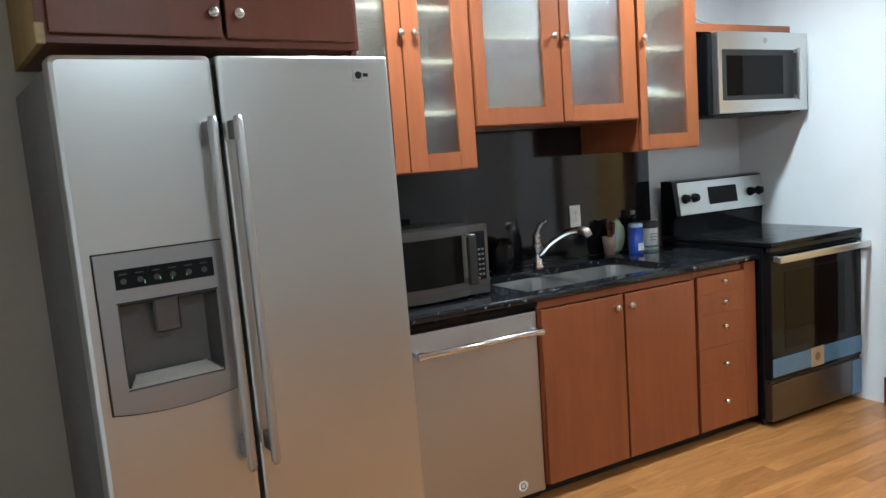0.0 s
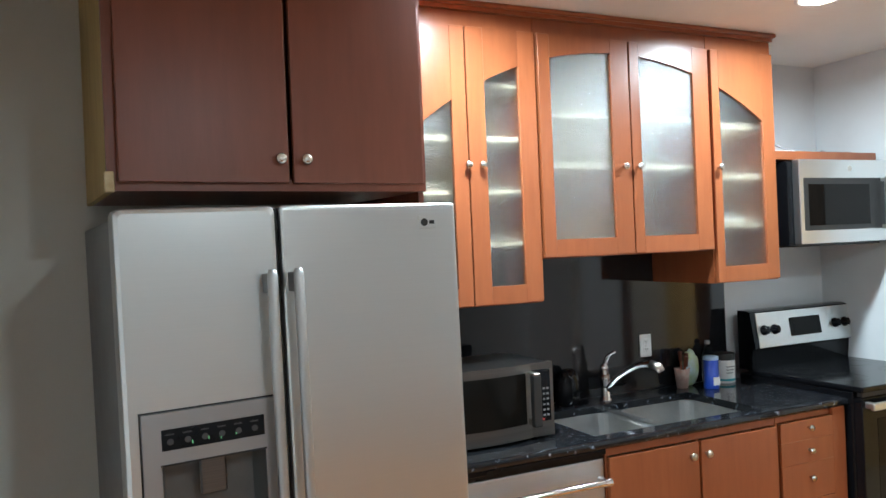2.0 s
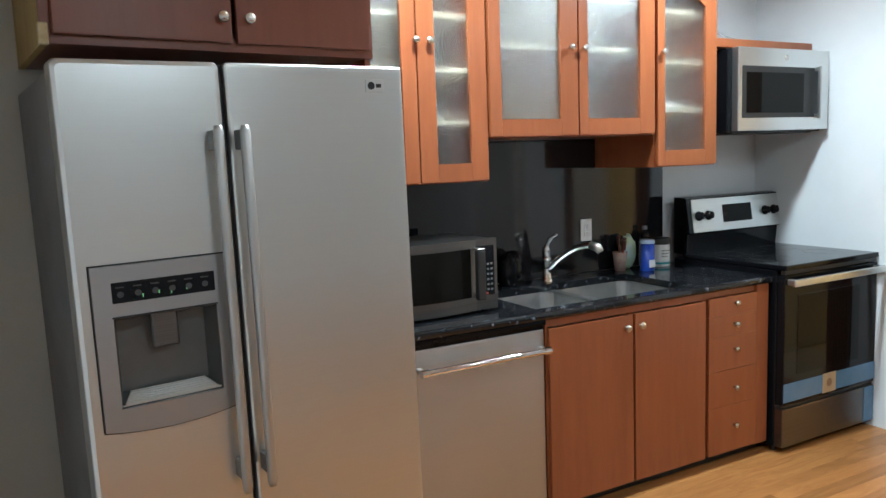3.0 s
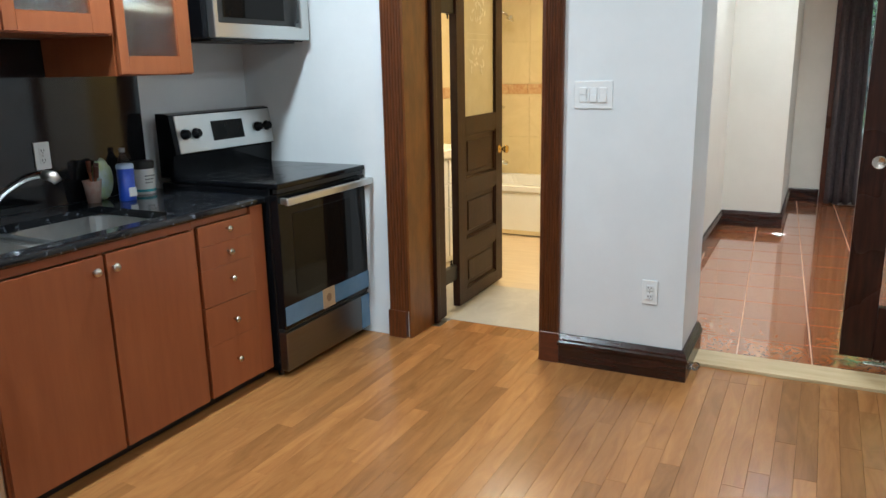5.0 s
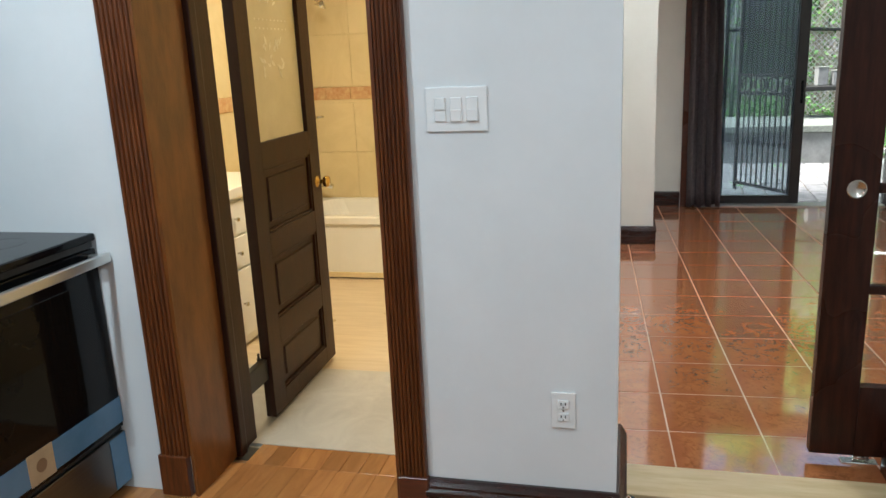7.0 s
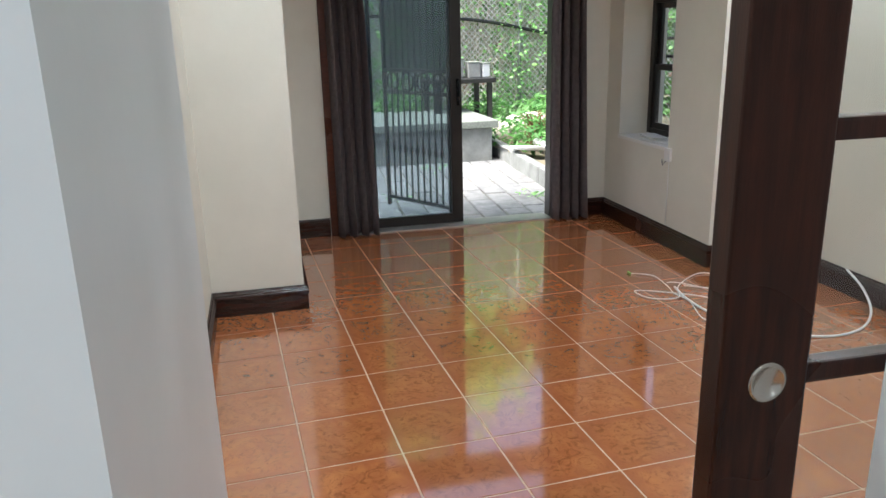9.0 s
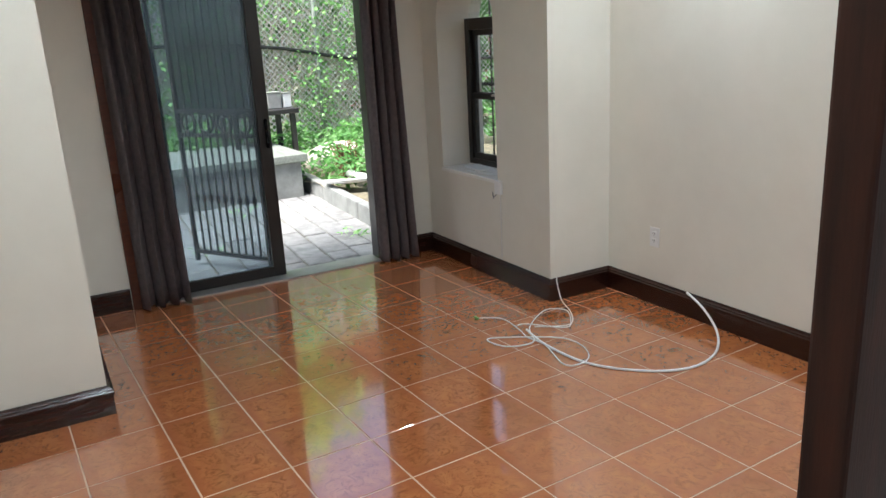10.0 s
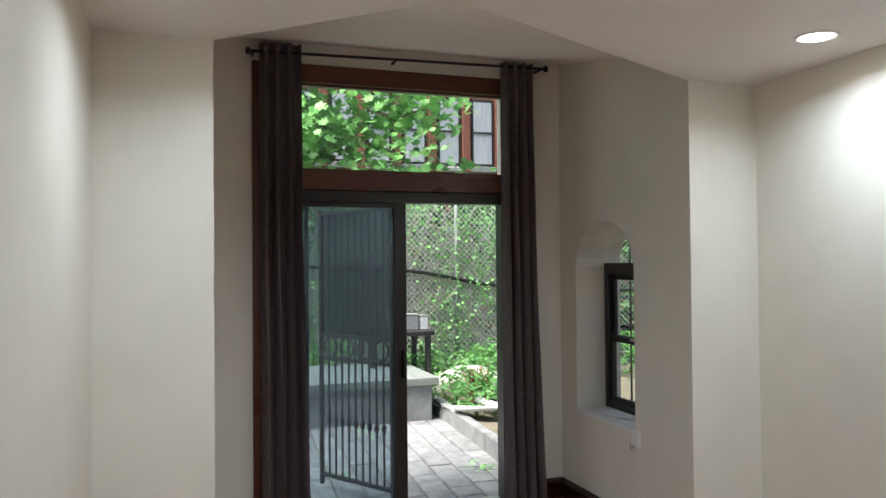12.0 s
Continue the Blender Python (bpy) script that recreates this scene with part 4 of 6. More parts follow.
lb = part("film_label", B(3.60, 3.705, RF - 0.0045, RF - 0.003, 0.264, 0.366), M_TAN, od, "tan paper label")
part("label_mark", lathe(bmesh.new(), [(0.022, 0), (0.022, 0.0006), (0, 0.0006)], Matrix.Translation((3.652, RF - 0.0045, 0.315)) @ FRONT, 16), surf("brown_mark", (0.25, 0.15, 0.08), bump=0), lb)
sdw = part("storage_drawer", B(RX0 + 0.002, RX1 - 0.002, RF + 0.002, RF + 0.05, 0.035, 0.232, 0.006, 2), M_DKSTEEL, rg, "dark steel storage drawer")
part("film_strip", B(RX1 - 0.085, RX1 - 0.003, RF - 0.001, RF + 0.0015, 0.04, 0.228), M_FILM, sdw, "blue protective film")
part("drawer_lip", B(RX0 + 0.002, RX1 - 0.002, RF + 0.012, RF + 0.05, 0.233, 0.249), M_BLACKM, rg)
for x in (RX0 + 0.04, RX1 - 0.06):
    for y in (RF + 0.08, 3.12):
        part("foot", lathe(bmesh.new(), [(0.016, 0), (0.016, 0.032)], Matrix.Translation((x, y, 0)), 10), M_BLACKM, rg)
b = bmesh.new()
prism(b, [(3.115, 0.95), (3.105, 1.055), (3.085, 1.065), (3.115, 1.255), (3.145, 1.262), (3.20, 1.262), (3.20, 0.95)], "x", RX0, RX1)
part("backguard", b, M_BLACK, rg, "black backguard")
SL = pose(0, 3.085, 1.065, -math.degrees(math.atan2(0.030, 0.19)), 0, 0)
b = B(RX0 + 0.03, RX1 - 0.004, -0.006, 0.002, 0.0, 0.186, 0.003, 2)
bmesh.ops.transform(b, matrix=SL, verts=b.verts[:])
cp = part("control_panel", b, M_STEEL, rg, "brushed steel control panel")
b = B(3.565, 3.800, -0.0085, -0.006, 0.045, 0.145, 0.002)
bmesh.ops.transform(b, matrix=SL, verts=b.verts[:])
part("display", b, M_BGLASS, cp, "dark clock display")
for x in (3.372, 3.448, 3.915, 3.990):
    b = lathe(bmesh.new(), [(0.027, 0), (0.027, 0.008), (0.021, 0.012), (0.019, 0.028), (0, 0.030)], SL @ Matrix.Translation((x, -0.006, 0.092)) @ FRONT, 18)
    kn = part("knob", b, M_BLACK, cp, "black control knob", True)
    b = B(x - 0.004, x + 0.004, -0.040, -0.030, 0.072, 0.112, 0.002)
    bmesh.ops.transform(b, matrix=SL, verts=b.verts[:])
    part("knob_grip", b, M_BLACK, kn)

# over-the-range microwave and board
om = thing("range_hood_microwave", "stainless over-the-range microwave with black window", "microwave")
OX0, OX1, OY, OZ0, OZ1 = 3.292, 4.038, 2.79, 1.603, 2.030
part("case", B(OX0, OX1, OY + 0.046, 3.265, OZ0, OZ1 - 0.005, 0.004), M_BLACK, om, "black sheet-metal case")
dd = part("door", B(OX0 + 0.03, OX1 - 0.0005, OY, OY + 0.045, OZ0 + 0.006, OZ1, 0.006, 2), M_STEEL, om, "stainless door")
part("window", B(OX0 + 0.055, OX1 - 0.045, OY - 0.003, OY + 0.002, 1.675, 1.937, 0.003), M_BLACKM, dd, "black glass window band")
part("inner_window", B(OX0 + 0.085, OX1 - 0.215, OY - 0.0042, OY - 0.003, 1.70, 1.905), M_BGLASS, dd, "dark inner window")
part("handle", B(OX1 - 0.128, OX1 - 0.098, OY - 0.045, OY - 0.022, 1.665, 1.945, 0.008, 3), M_STEEL, dd, "curved steel handle")
for z in (1.672, 1.918):
    part("handle_mount", B(OX1 - 0.124, OX1 - 0.102, OY - 0.024, OY - 0.002, z, z + 0.02), M_STEEL, dd)
part("badge", lathe(bmesh.new(), [(0.015, 0), (0.015, 0.002), (0, 0.002)], Matrix.Translation((3.685, OY, 1.985)) @ FRONT, 18), M_NICKEL, dd, "small round badge")
part("underside_vent", B(OX0 + 0.06, OX1 - 0.06, OY + 0.06, 3.1, OZ0 - 0.008, OZ0 - 0.0005), M_BLACKM, om, "dark vent grille")
b = B(3.19, 3.99, 2.86, 3.265, 2.034, 2.078, 0.002)
tagged(part("shelf_board", b, M_CHERRY), "cherry board above the microwave", "shelf")
b = bmesh.new()
tube(b, smooth_path([(3.21, 2.97, 2.20), (3.35, 2.95, 2.12), (3.5, 2.94, 2.088), (3.75, 2.93, 2.084), (3.9, 2.95, 2.09), (3.82, 3.0, 2.092), (3.7, 2.96, 2.095)], 7), 0.006, 8)
tagged(part("power_cord", b, M_GREYP, None, "", True), "loose grey power cord on the board", "cord")
b = B(3.215, 3.47, 2.93, 3.2, 2.079, 2.092, 0.003)
tagged(part("paper_stack", b, M_WHITEP), "white papers lying on the board", "paper")

# things on the worktop
cu = thing("paper_cup", "pinkish paper cup holding brushes on the worktop", "cup", pose(2.885, 3.185, CT))
part("cup", lathe(bmesh.new(), [(0.0, 0.002), (0.028, 0.0), (0.040, 0.098), (0.042, 0.100), (0.038, 0.098), (0.030, 0.01), (0, 0.01)], None, 20),
     surf("pink_paper", (0.62, 0.36, 0.28), (0.70, 0.56, 0.48), scale=40, rough=0.6), cu, "", True)
for i, (dx, dy, hh) in enumerate(((0.028, 0.0, 0.145), (0.006, 0.015, 0.155), (0.014, -0.015, 0.130))):
    br = part("brush_handle", tube(bmesh.new(), [(0, 0, 0.02), (dx, dy, hh)], 0.006, 8), M_CHERRY, cu)
    part("bristles", tube(bmesh.new(), [(dx * 0.9, dy * 0.9, hh - 0.02), (dx * 1.15, dy * 1.15, hh + 0.03)], [0.011, 0.012], 8), M_CASD, br, "reddish brown bristles")
can = thing("blue_can", "blue cylindrical cleaning wipes can with white panel", "can", pose(2.99, 3.09, CT))
part("can_body", lathe(bmesh.new(), [(0, 0), (0.036, 0), (0.037, 0.003), (0.037, 0.145), (0, 0.146)], None, 24), surf("blue_label", (0.02, 0.07, 0.42), rough=0.3, bump=0), can, "", True)
part("lid", lathe(bmesh.new(), [(0.038, 0.145), (0.038, 0.162), (0.030, 0.166), (0, 0.166)], None, 24), surf("pale_blue_lid", (0.42, 0.55, 0.75), rough=0.4, bump=0), can, "pale blue lid", True)
part("label_panel", B(-0.018, 0.020, -0.0385, -0.030, 0.02, 0.06), M_WHITEP, can, "white text panel")
jar = thing("jar", "white labelled jar with dark lid and teal edge", "jar", pose(3.165, 3.175, CT))
part("jar_body", lathe(bmesh.new(), [(0, 0), (0.050, 0), (0.052, 0.004), (0.052, 0.115), (0.046, 0.125), (0, 0.126)], None, 24), M_WHITEP, jar, "", True)
part("lid", lathe(bmesh.new(), [(0.053, 0.120), (0.054, 0.150), (0.048, 0.156), (0, 0.156)], None, 24), M_BLACKM, jar, "dark screw lid", True)
part("label_band", lathe(bmesh.new(), [(0.0526, 0.012), (0.0526, 0.024)], None, 24), surf("teal_label", (0.04, 0.35, 0.40), rough=0.4, bump=0), jar, "teal label band", True)
for k in range(3):
    part("label_text", B(-0.030, 0.020 - 0.008 * k, -0.0535, -0.040, 0.085 - 0.016 * k, 0.090 - 0.016 * k), M_GREYP, jar, "grey text bar")
bt = thing("plastic_bottle", "clear plastic bottle with cap behind the jar", "bottle", pose(3.09, 3.215, CT))
part("bottle_body", lathe(bmesh.new(), [(0, 0), (0.031, 0), (0.033, 0.01), (0.033, 0.13), (0.028, 0.165), (0.012, 0.195), (0.012, 0.205)], None, 18), glass("clear_plastic", (0.8, 0.86, 0.9), 0.08), bt, "", True)
part("cap", lathe(bmesh.new(), [(0.014, 0.203), (0.014, 0.222), (0, 0.223)], None, 14), M_GREYP, bt, "", True)
b = bmesh.new()
bmesh.ops.create_icosphere(b, subdivisions=3, radius=1.0)
for v in b.verts:
    v.co = Vector((v.co.x * 0.055, v.co.y * 0.028, 0.092 + v.co.z * 0.092)) * (1 + 0.14 * noise.noise(v.co * 3))
    v.co.z = max(0.0, v.co.z)
o = tagged(part("plastic_bag", b, surf("green_pale_plastic", (0.42, 0.55, 0.22), (0.55, 0.68, 0.72), scale=14, rough=0.3), None, "", True), "crumpled green and pale blue plastic pouch", "pouch")
o.matrix_world = pose(2.955, 3.205, CT)

outlet(pose(2.708, 3.251, 1.122), "white wall outlet on the black backsplash")
o = outlet(pose(-0.168, 2.7683, 1.130, 0, 0, TURN), "white wall outlet on the grey wall")

# ---- ceiling lights ----
def downlight(x, y, z):
    e = thing("recessed_light", "round white recessed ceiling light, lit, some of them assumed", "light", pose(x, y, z), "recessed ceiling lights")
    part("trim_ring", lathe(bmesh.new(), [(0.098, 0.0), (0.096, -0.006), (0.078, -0.008), (0.076, 0.0)], None, 28), M_WHITEP, e, "white trim ring", True)
    d = part("diffuser", lathe(bmesh.new(), [(0.077, -0.003), (0.04, -0.005), (0, -0.005)], None, 28), M_LIT, e, "glowing diffuser", True)
    return e


# the two assumed fill lamps get added fixtures as well
for lx, ly in KITCHEN_LAMPS:
    downlight(lx, ly, CEIL_K)
for lx, ly in TILE_LAMPS:
    downlight(lx, ly, CEIL_T)
e = thing("ceiling_light", "round bathroom ceiling light", "light", pose(5.7, 2.3, 2.56))
part("diffuser", lathe(bmesh.new(), [(0.16, 0), (0.155, -0.03), (0.1, -0.045), (0, -0.05)], None, 24), M_LIT, e, "", True)

# ---- bathroom doorway ----
dc = thing("door_casing", "reeded reddish oak casing round the bathroom doorway", "door casing")
XC = XW - 0.024


def reeded(name, y0, y1, z0, z1):
    b = B(XC + 0.008, XW, y0, y1, z0, z1)
    p_ = part(name, b, M_CAS, dc)
    n = 7
    w = (y1 - y0) / n
    for i in range(n):
        b = bmesh.new()
        a = y0 + w * i
        prism(b, [(XC + 0.0085, a + 0.001), (XC + 0.002, a + w * 0.25), (XC, a + w * 0.5), (XC + 0.002, a + w * 0.75), (XC + 0.0085, a + w - 0.001)], "z", z0, z1)
        part("reed", b, M_CAS, p_)


reeded("casing_board", 2.2246, 2.345, 0.155, 2.14)
reeded("casing_board", 1.372, 1.462, 0.155, 2.14)
part("plinth_block", B(XC - 0.006, XW, 2.240, 2.350, 0, 0.155, 0.002), M_CAS, dc)
part("plinth_block", B(XC - 0.006, XW, 1.368, 1.466, 0, 0.155, 0.002), M_CASD, dc, "darker plinth block")
part("head_board", B(XC, XW, 1.372, 2.345, 2.1405, 2.24, 0.003), M_CAS, dc)
part("jamb_lining", B(XC + 0.004, 4.30, 2.212, 2.2245, 0, 2.12), surf("golden_oak_jamb", (0.20, 0.066, 0.015), (0.115, 0.036, 0.009), scale=7, stretch=(3, 3, 0.8), rough=0.32, bump=0.06), dc, "flat golden oak jamb")
part("jamb_lining", B(XC + 0.004, 4.40, 1.463, 1.4745, 0, 2.12), M_CAS, dc)
part("jamb_head", B(XC + 0.004, 4.40, 1.4745, 2.212, 2.108, 2.1195), M_CAS, dc)
b = B(4.30, 4.345, 2.188, 2.2245, 0, 2.108, 0.006, 2)
box(b, 4.345, 4.375, 2.198, 2.2245, 0, 2.108, 0.004)
box(b, 4.375, 4.455, 2.206, 2.2245, 0, 2.108, 0.002)
part("door_stop", b, M_DOOR, dc, "dark stepped door stop")

bdo = thing("door_1", "dark varnished bathroom door, etched glass, standing open", "door", pose(4.612, 2.238, 0.014, 0, 0, 0.5))
DL, DT, DH = 0.705, 0.046, 2.085
SW = 0.112
part("hinge_stile", B(0, SW, -DT, 0, 0, DH, 0.002), M_DOOR, bdo)
part("lock_stile", B(DL - SW, DL, -DT, 0, 0, DH, 0.002), M_DOOR, bdo)
for z0, z1 in ((0.0, 0.085), (0.300, 0.405), (0.675, 0.775), (1.045, 1.150), (1.97, DH)):
    part("rail", B(SW, DL - SW, -DT + 0.0006, -0.0006, z0, z1), M_DOOR, bdo)
for z0, z1 in ((0.085, 0.300), (0.405, 0.675), (0.775, 1.045)):
    p_ = part("panel", B(SW, DL - SW, -DT + 0.016, -0.016, z0, z1), M_DOOR, bdo, "recessed raised panel")
    part("panel_field", B(SW + 0.045, DL - SW - 0.045, -DT + 0.009, -0.009, z0 + 0.04, z1 - 0.04, 0.006), M_DOOR, p_)
    b = bmesh.new()
    for q in ((SW, SW + 0.012, z0, z1), (DL - SW - 0.012, DL - SW, z0, z1), (SW + 0.012, DL - SW - 0.012, z0, z0 + 0.012), (SW + 0.012, DL - SW - 0.012, z1 - 0.012, z1)):
        box(b, q[0], q[1], -DT + 0.006, -0.006, q[2], q[3], 0.002)
    part("moulding", b, M_DOOR, p_)
gp = part("glass_pane", B(SW, DL - SW, -DT + 0.020, -0.020, 1.150, 1.97), M_ETCH, bdo, "pale etched glass pane")
b = bmesh.new()
rng = random.Random(5)
M_ETCHW = surf("etched_pattern", (0.80, 0.76, 0.62), rough=0.6, bump=0)


def leaf_shape(bm, x, z, ang, ln, wd, y):
    c, s = math.cos(ang), math.sin(ang)
    pts = [(0, 0), (ln * 0.4, wd), (ln, 0), (ln * 0.4, -wd)]
    prism(bm, [(x + c * p[0] - s * p[1], z + s * p[0] + c * p[1]) for p in pts], "y", y, y + 0.0006)


for zc in (1.47, 1.76):
    for i in range(26):
        ang = radians(rng.uniform(20, 160))
        x0 = DL / 2 + rng.uniform(-0.10, 0.10)
        leaf_shape(b, x0, zc + rng.uniform(-0.08, 0.07), ang, rng.uniform(0.03, 0.06), rng.uniform(0.005, 0.010), -DT + 0.0193)
for zc in (1.60, 1.635):
    for i in range(9):
        leaf_shape(b, 0.2 + 0.036 * i, zc, 0, 0.014, 0.005, -DT + 0.0193)
part("etched_flowers", b, M_ETCHW, gp, "white etched flower pattern")
for side in (-1, 1):
    mm = Matrix.Translation((DL - 0.052, -DT if side < 0 else 0, 0.905)) @ (FRONT if side < 0 else Matrix.Rotation(radians(-90), 4, "X"))
    kb = part("door_knob", lathe(bmesh.new(), [(0.028, 0), (0.028, 0.004), (0.012, 0.010), (0.010, 0.030), (0.022, 0.036), (0.028, 0.048), (0.024, 0.060), (0, 0.064)], mm, 22), M_BRASS, bdo, "round brass knob", True)
part("latch_plate", B(DL, DL + 0.002, -0.038, -0.008, 0.66, 0.80), M_BLACKM, bdo, "dark latch plate")
for z in (0.22, 1.78):
    h = part("hinge", tube(bmesh.new(), [(-0.010, 0.004, z - 0.05), (-0.010, 0.004, z + 0.05)], 0.008, 10), M_IRON, bdo, "black iron hinge", True)
    part("hinge_leaf", B(-0.198, 0.0, -0.030, 0.002, z - 0.045, z + 0.045, 0.002), M_IRON, h)
    for zz in (z - 0.06, z + 0.06):
        part("finial", lathe(bmesh.new(), [(0, -0.014), (0.006, -0.006), (0.004, 0), (0.006, 0.006), (0, 0.014)], Matrix.Translation((-0.010, 0.004, zz)), 8), M_IRON, h, "", True)

# bathroom inside
b = B(4.41, 5.16, YL + 0.2, 3.20, -0.0115, 0.002)
structure("floor_sill_tile", b, M_MARBLE, "grey beige stone tile inside the bathroom door", "floor")
tb = thing("bathtub", "white enamel built-in bathtub beside tiled wall", "bathtub")
b = bmesh.new()
TX0, TX1, TY0, TY1 = 6.72, 7.455, 1.55, 3.105
loft(b, [rrect(TX0 + 0.012, TX1, TY0, TY1, 0.02, 0.0), rrect(TX0 + 0.010, TX1, TY0, TY1, 0.02, 0.37), rrect(TX0 - 0.008, TX1, TY0, TY1, 0.03, 0.385), rrect(TX0 - 0.008, TX1, TY0, TY1, 0.03, 0.425),
         rrect(TX0 + 0.002, TX1 - 0.01, TY0 + 0.01, TY1 - 0.01, 0.03, 0.435), rrect(TX0 + 0.07, TX1 - 0.05, TY0 + 0.07, TY1 - 0.07, 0.12, 0.432), rrect(TX0 + 0.10, TX1 - 0.08, TY0 + 0.12, TY1 - 0.12, 0.14, 0.30),
         rrect(TX0 + 0.15, TX1 - 0.13, TY0 + 0.22, TY1 - 0.2, 0.12, 0.08)], True, True)
part("tub_shell", b, M_ENAMEL, tb, "white enamel shell")
part("tub_skirting", B(TX0 - 0.004, TX0 + 0.010, TY0, TY1, 0, 0.035), M_BATHT, tb)
bv = thing("shower_valve", "chrome shower valve and tub spout on the tiled wall", "shower valve", pose(7.31, 3.109, 0))
part("escutcheon", lathe(bmesh.new(), [(0.075, 0), (0.07, 0.012), (0.02, 0.02), (0.018, 0.05), (0, 0.052)], Matrix.Translation((0, 0, 1.07)) @ FRONT, 22), M_CHROME, bv, "", True)
part("lever", tube(bmesh.new(), [(0, -0.045, 1.07), (0.02, -0.12, 1.075)], 0.009, 10), M_CHROME, bv, "", True)
part("spout", tube(bmesh.new(), [(0.02, 0, 0.56), (0.02, -0.10, 0.56), (0.02, -0.15, 0.54)], [0.024, 0.024, 0.020], 14), M_CHROME, bv, "", True)
sh = thing("wall_shower", "chrome shower head on a short arm", "shower head", pose(7.25, 3.109, 1.95))
part("arm", tube(bmesh.new(), [(0, 0, 0), (0, -0.10, 0.0), (0, -0.18, -0.05)], 0.010, 10), M_CHROME, sh, "", True)
part("head", lathe(bmesh.new(), [(0.012, 0.04), (0.03, 0.02), (0.045, 0), (0, -0.003)], pose(0, -0.20, -0.09, 25, 0, 0), 18), M_CHROME, sh, "", True)
vn = thing("vanity", "white bathroom vanity with drawers and pale top", "vanity")
part("cabinet_body", B(5.22, 5.98, 2.76, 3.198, 0.0, 0.80, 0.003), M_WHITEP, vn)
part("vanity_top", B(5.19, 6.01, 2.73, 3.198, 0.801, 0.86, 0.008, 2), M_ENAMEL, vn)
for x0 in (5.235, 5.61):
    for z0, z1 in ((0.05, 0.42), (0.43, 0.60), (0.61, 0.785)):
        d = part("drawer_front", B(x0, x0 + 0.355, 2.742, 2.7595, z0, z1, 0.004), M_WHITEP, vn)
        knob(d, x0 + 0.18, 2.742, (z0 + z1) / 2, 0.012)
to = thing("toilet", "white porcelain toilet beside the vanity", "toilet", pose(4.86, 3.17, 0))
part("tank", B(-0.20, 0.20, -0.19, 0.0, 0.36, 0.74, 0.02, 3), M_ENAMEL, to)
part("tank_lid", B(-0.21, 0.21, -0.20, 0.005, 0.741, 0.775, 0.008, 2), M_ENAMEL, to)


def oval(rx, ry, cy_, z, n=24):
    return [(rx * math.cos(2 * math.pi * i / n), cy_ + ry * math.sin(2 * math.pi * i / n), z) for i in range(n)]


part("bowl", loft(bmesh.new(), [oval(0.11, 0.20, -0.30, 0.0), oval(0.10, 0.18, -0.30, 0.10), oval(0.13, 0.21, -0.36, 0.24), oval(0.18, 0.27, -0.42, 0.36), oval(0.185, 0.275, -0.42, 0.385)], True, True), M_ENAMEL, to, "", True)
part("seat_lid", loft(bmesh.new(), [oval(0.19, 0.28, -0.42, 0.387), oval(0.195, 0.285, -0.42, 0.40), oval(0.19, 0.28, -0.42, 0.425), oval(0.1, 0.15, -0.42, 0.432)], True, True), M_WHITEP, to, "", True)

# ---- switches and outlets ----
sp = thing("light_switch", "white three-gang rocker switch plate on the white wall", "light switch", pose(XW, 1.232, 1.322, 0, 0, -90))
part("cover_plate", B(-0.088, 0.088, -0.006, 0, -0.062, 0.062, 0.002, 2), M_WHITEP, sp)
for i in range(3):
    rk = part("rocker", B(-0.063 + 0.046 * i, -0.029 + 0.046 * i, -0.010, -0.0055, -0.034, 0.034, 0.002), M_WHITEP, sp)
    part("rocker_tilt", B(-0.061 + 0.046 * i, -0.031 + 0.046 * i, -0.013, -0.010, -0.033 if i else 0.0, 0.0 if i else 0.033, 0.001), M_WHITEP, rk)
outlet(pose(XW, 0.937, 0.415, 0, 0, -90), "white wall outlet low on the white wall")
outlet(pose(7.40, YB, 0.408, 0, 0, 180), "white wall outlet low on the cream wall")
bp_ = thing("blank_plate", "white blank cover plate on the cream wall", "cover plate", pose(6.10, YB, 0.60, 0, 0, 180))
part("cover_plate", B(-0.036, 0.036, -0.007, 0, -0.058, 0.058, 0.002, 2), M_WHITEP, bp_)
part("screw", lathe(bmesh.new(), [(0.003, 0), (0, 0.001)], Matrix.Translation((0, -0.007, 0.03)) @ FRONT, 8), M_NICKEL, bp_)
outlet(pose(6.55, YL, 0.40, 0, 0, 0), "white wall outlet on the long cream wall")

# ---- sliding glazed door in the wide opening ----
fd = thing("door_2", "dark mahogany sliding door with glass panes, half in its pocket", "door", pose(4.600, 0.110, 0.034))
FT, FW, FH = 0.045, 0.92, 2.36
part("lead_stile", B(0, FT, -0.146, 0, 0, FH, 0.004, 2), M_FRENCH, fd)
part("back_stile", B(0, FT, -FW, -FW + 0.12, 0, FH, 0.003), M_FRENCH, fd)
part("bottom_rail", B(0.001, FT - 0.001, -FW + 0.12, -0.146, 0, 0.262), M_FRENCH, fd)
part("top_rail", B(0.001, FT - 0.001, -FW + 0.12, -0.146, 2.22, FH), M_FRENCH, fd)
mz = (0.612, 0.957, 1.314, 1.675, 2.02)
for z in mz:
    b = B(0.006, FT - 0.006, -FW + 0.12, -0.146, z - 0.016, z + 0.016, 0.005, 2)
    part("muntin", b, M_FRENCH, fd)
zz_ = [0.262] + list(mz) + [2.22]
for i, (z0, z1) in enumerate(zip(zz_, zz_[1:])):
    a_ = z0 + (0.016 if i else 0)
    c_ = z1 - (0.016 if i < 5 else 0)
    p_ = part("glass_pane", B(FT / 2 - 0.002, FT / 2 + 0.002, -FW + 0.12, -0.146, a_, c_), M_PANE, fd, "clear glass pane")
    p_.visible_shadow = False
b = bmesh.new()
LEFTX = Matrix.Rotation(radians(-90), 4, "Y")
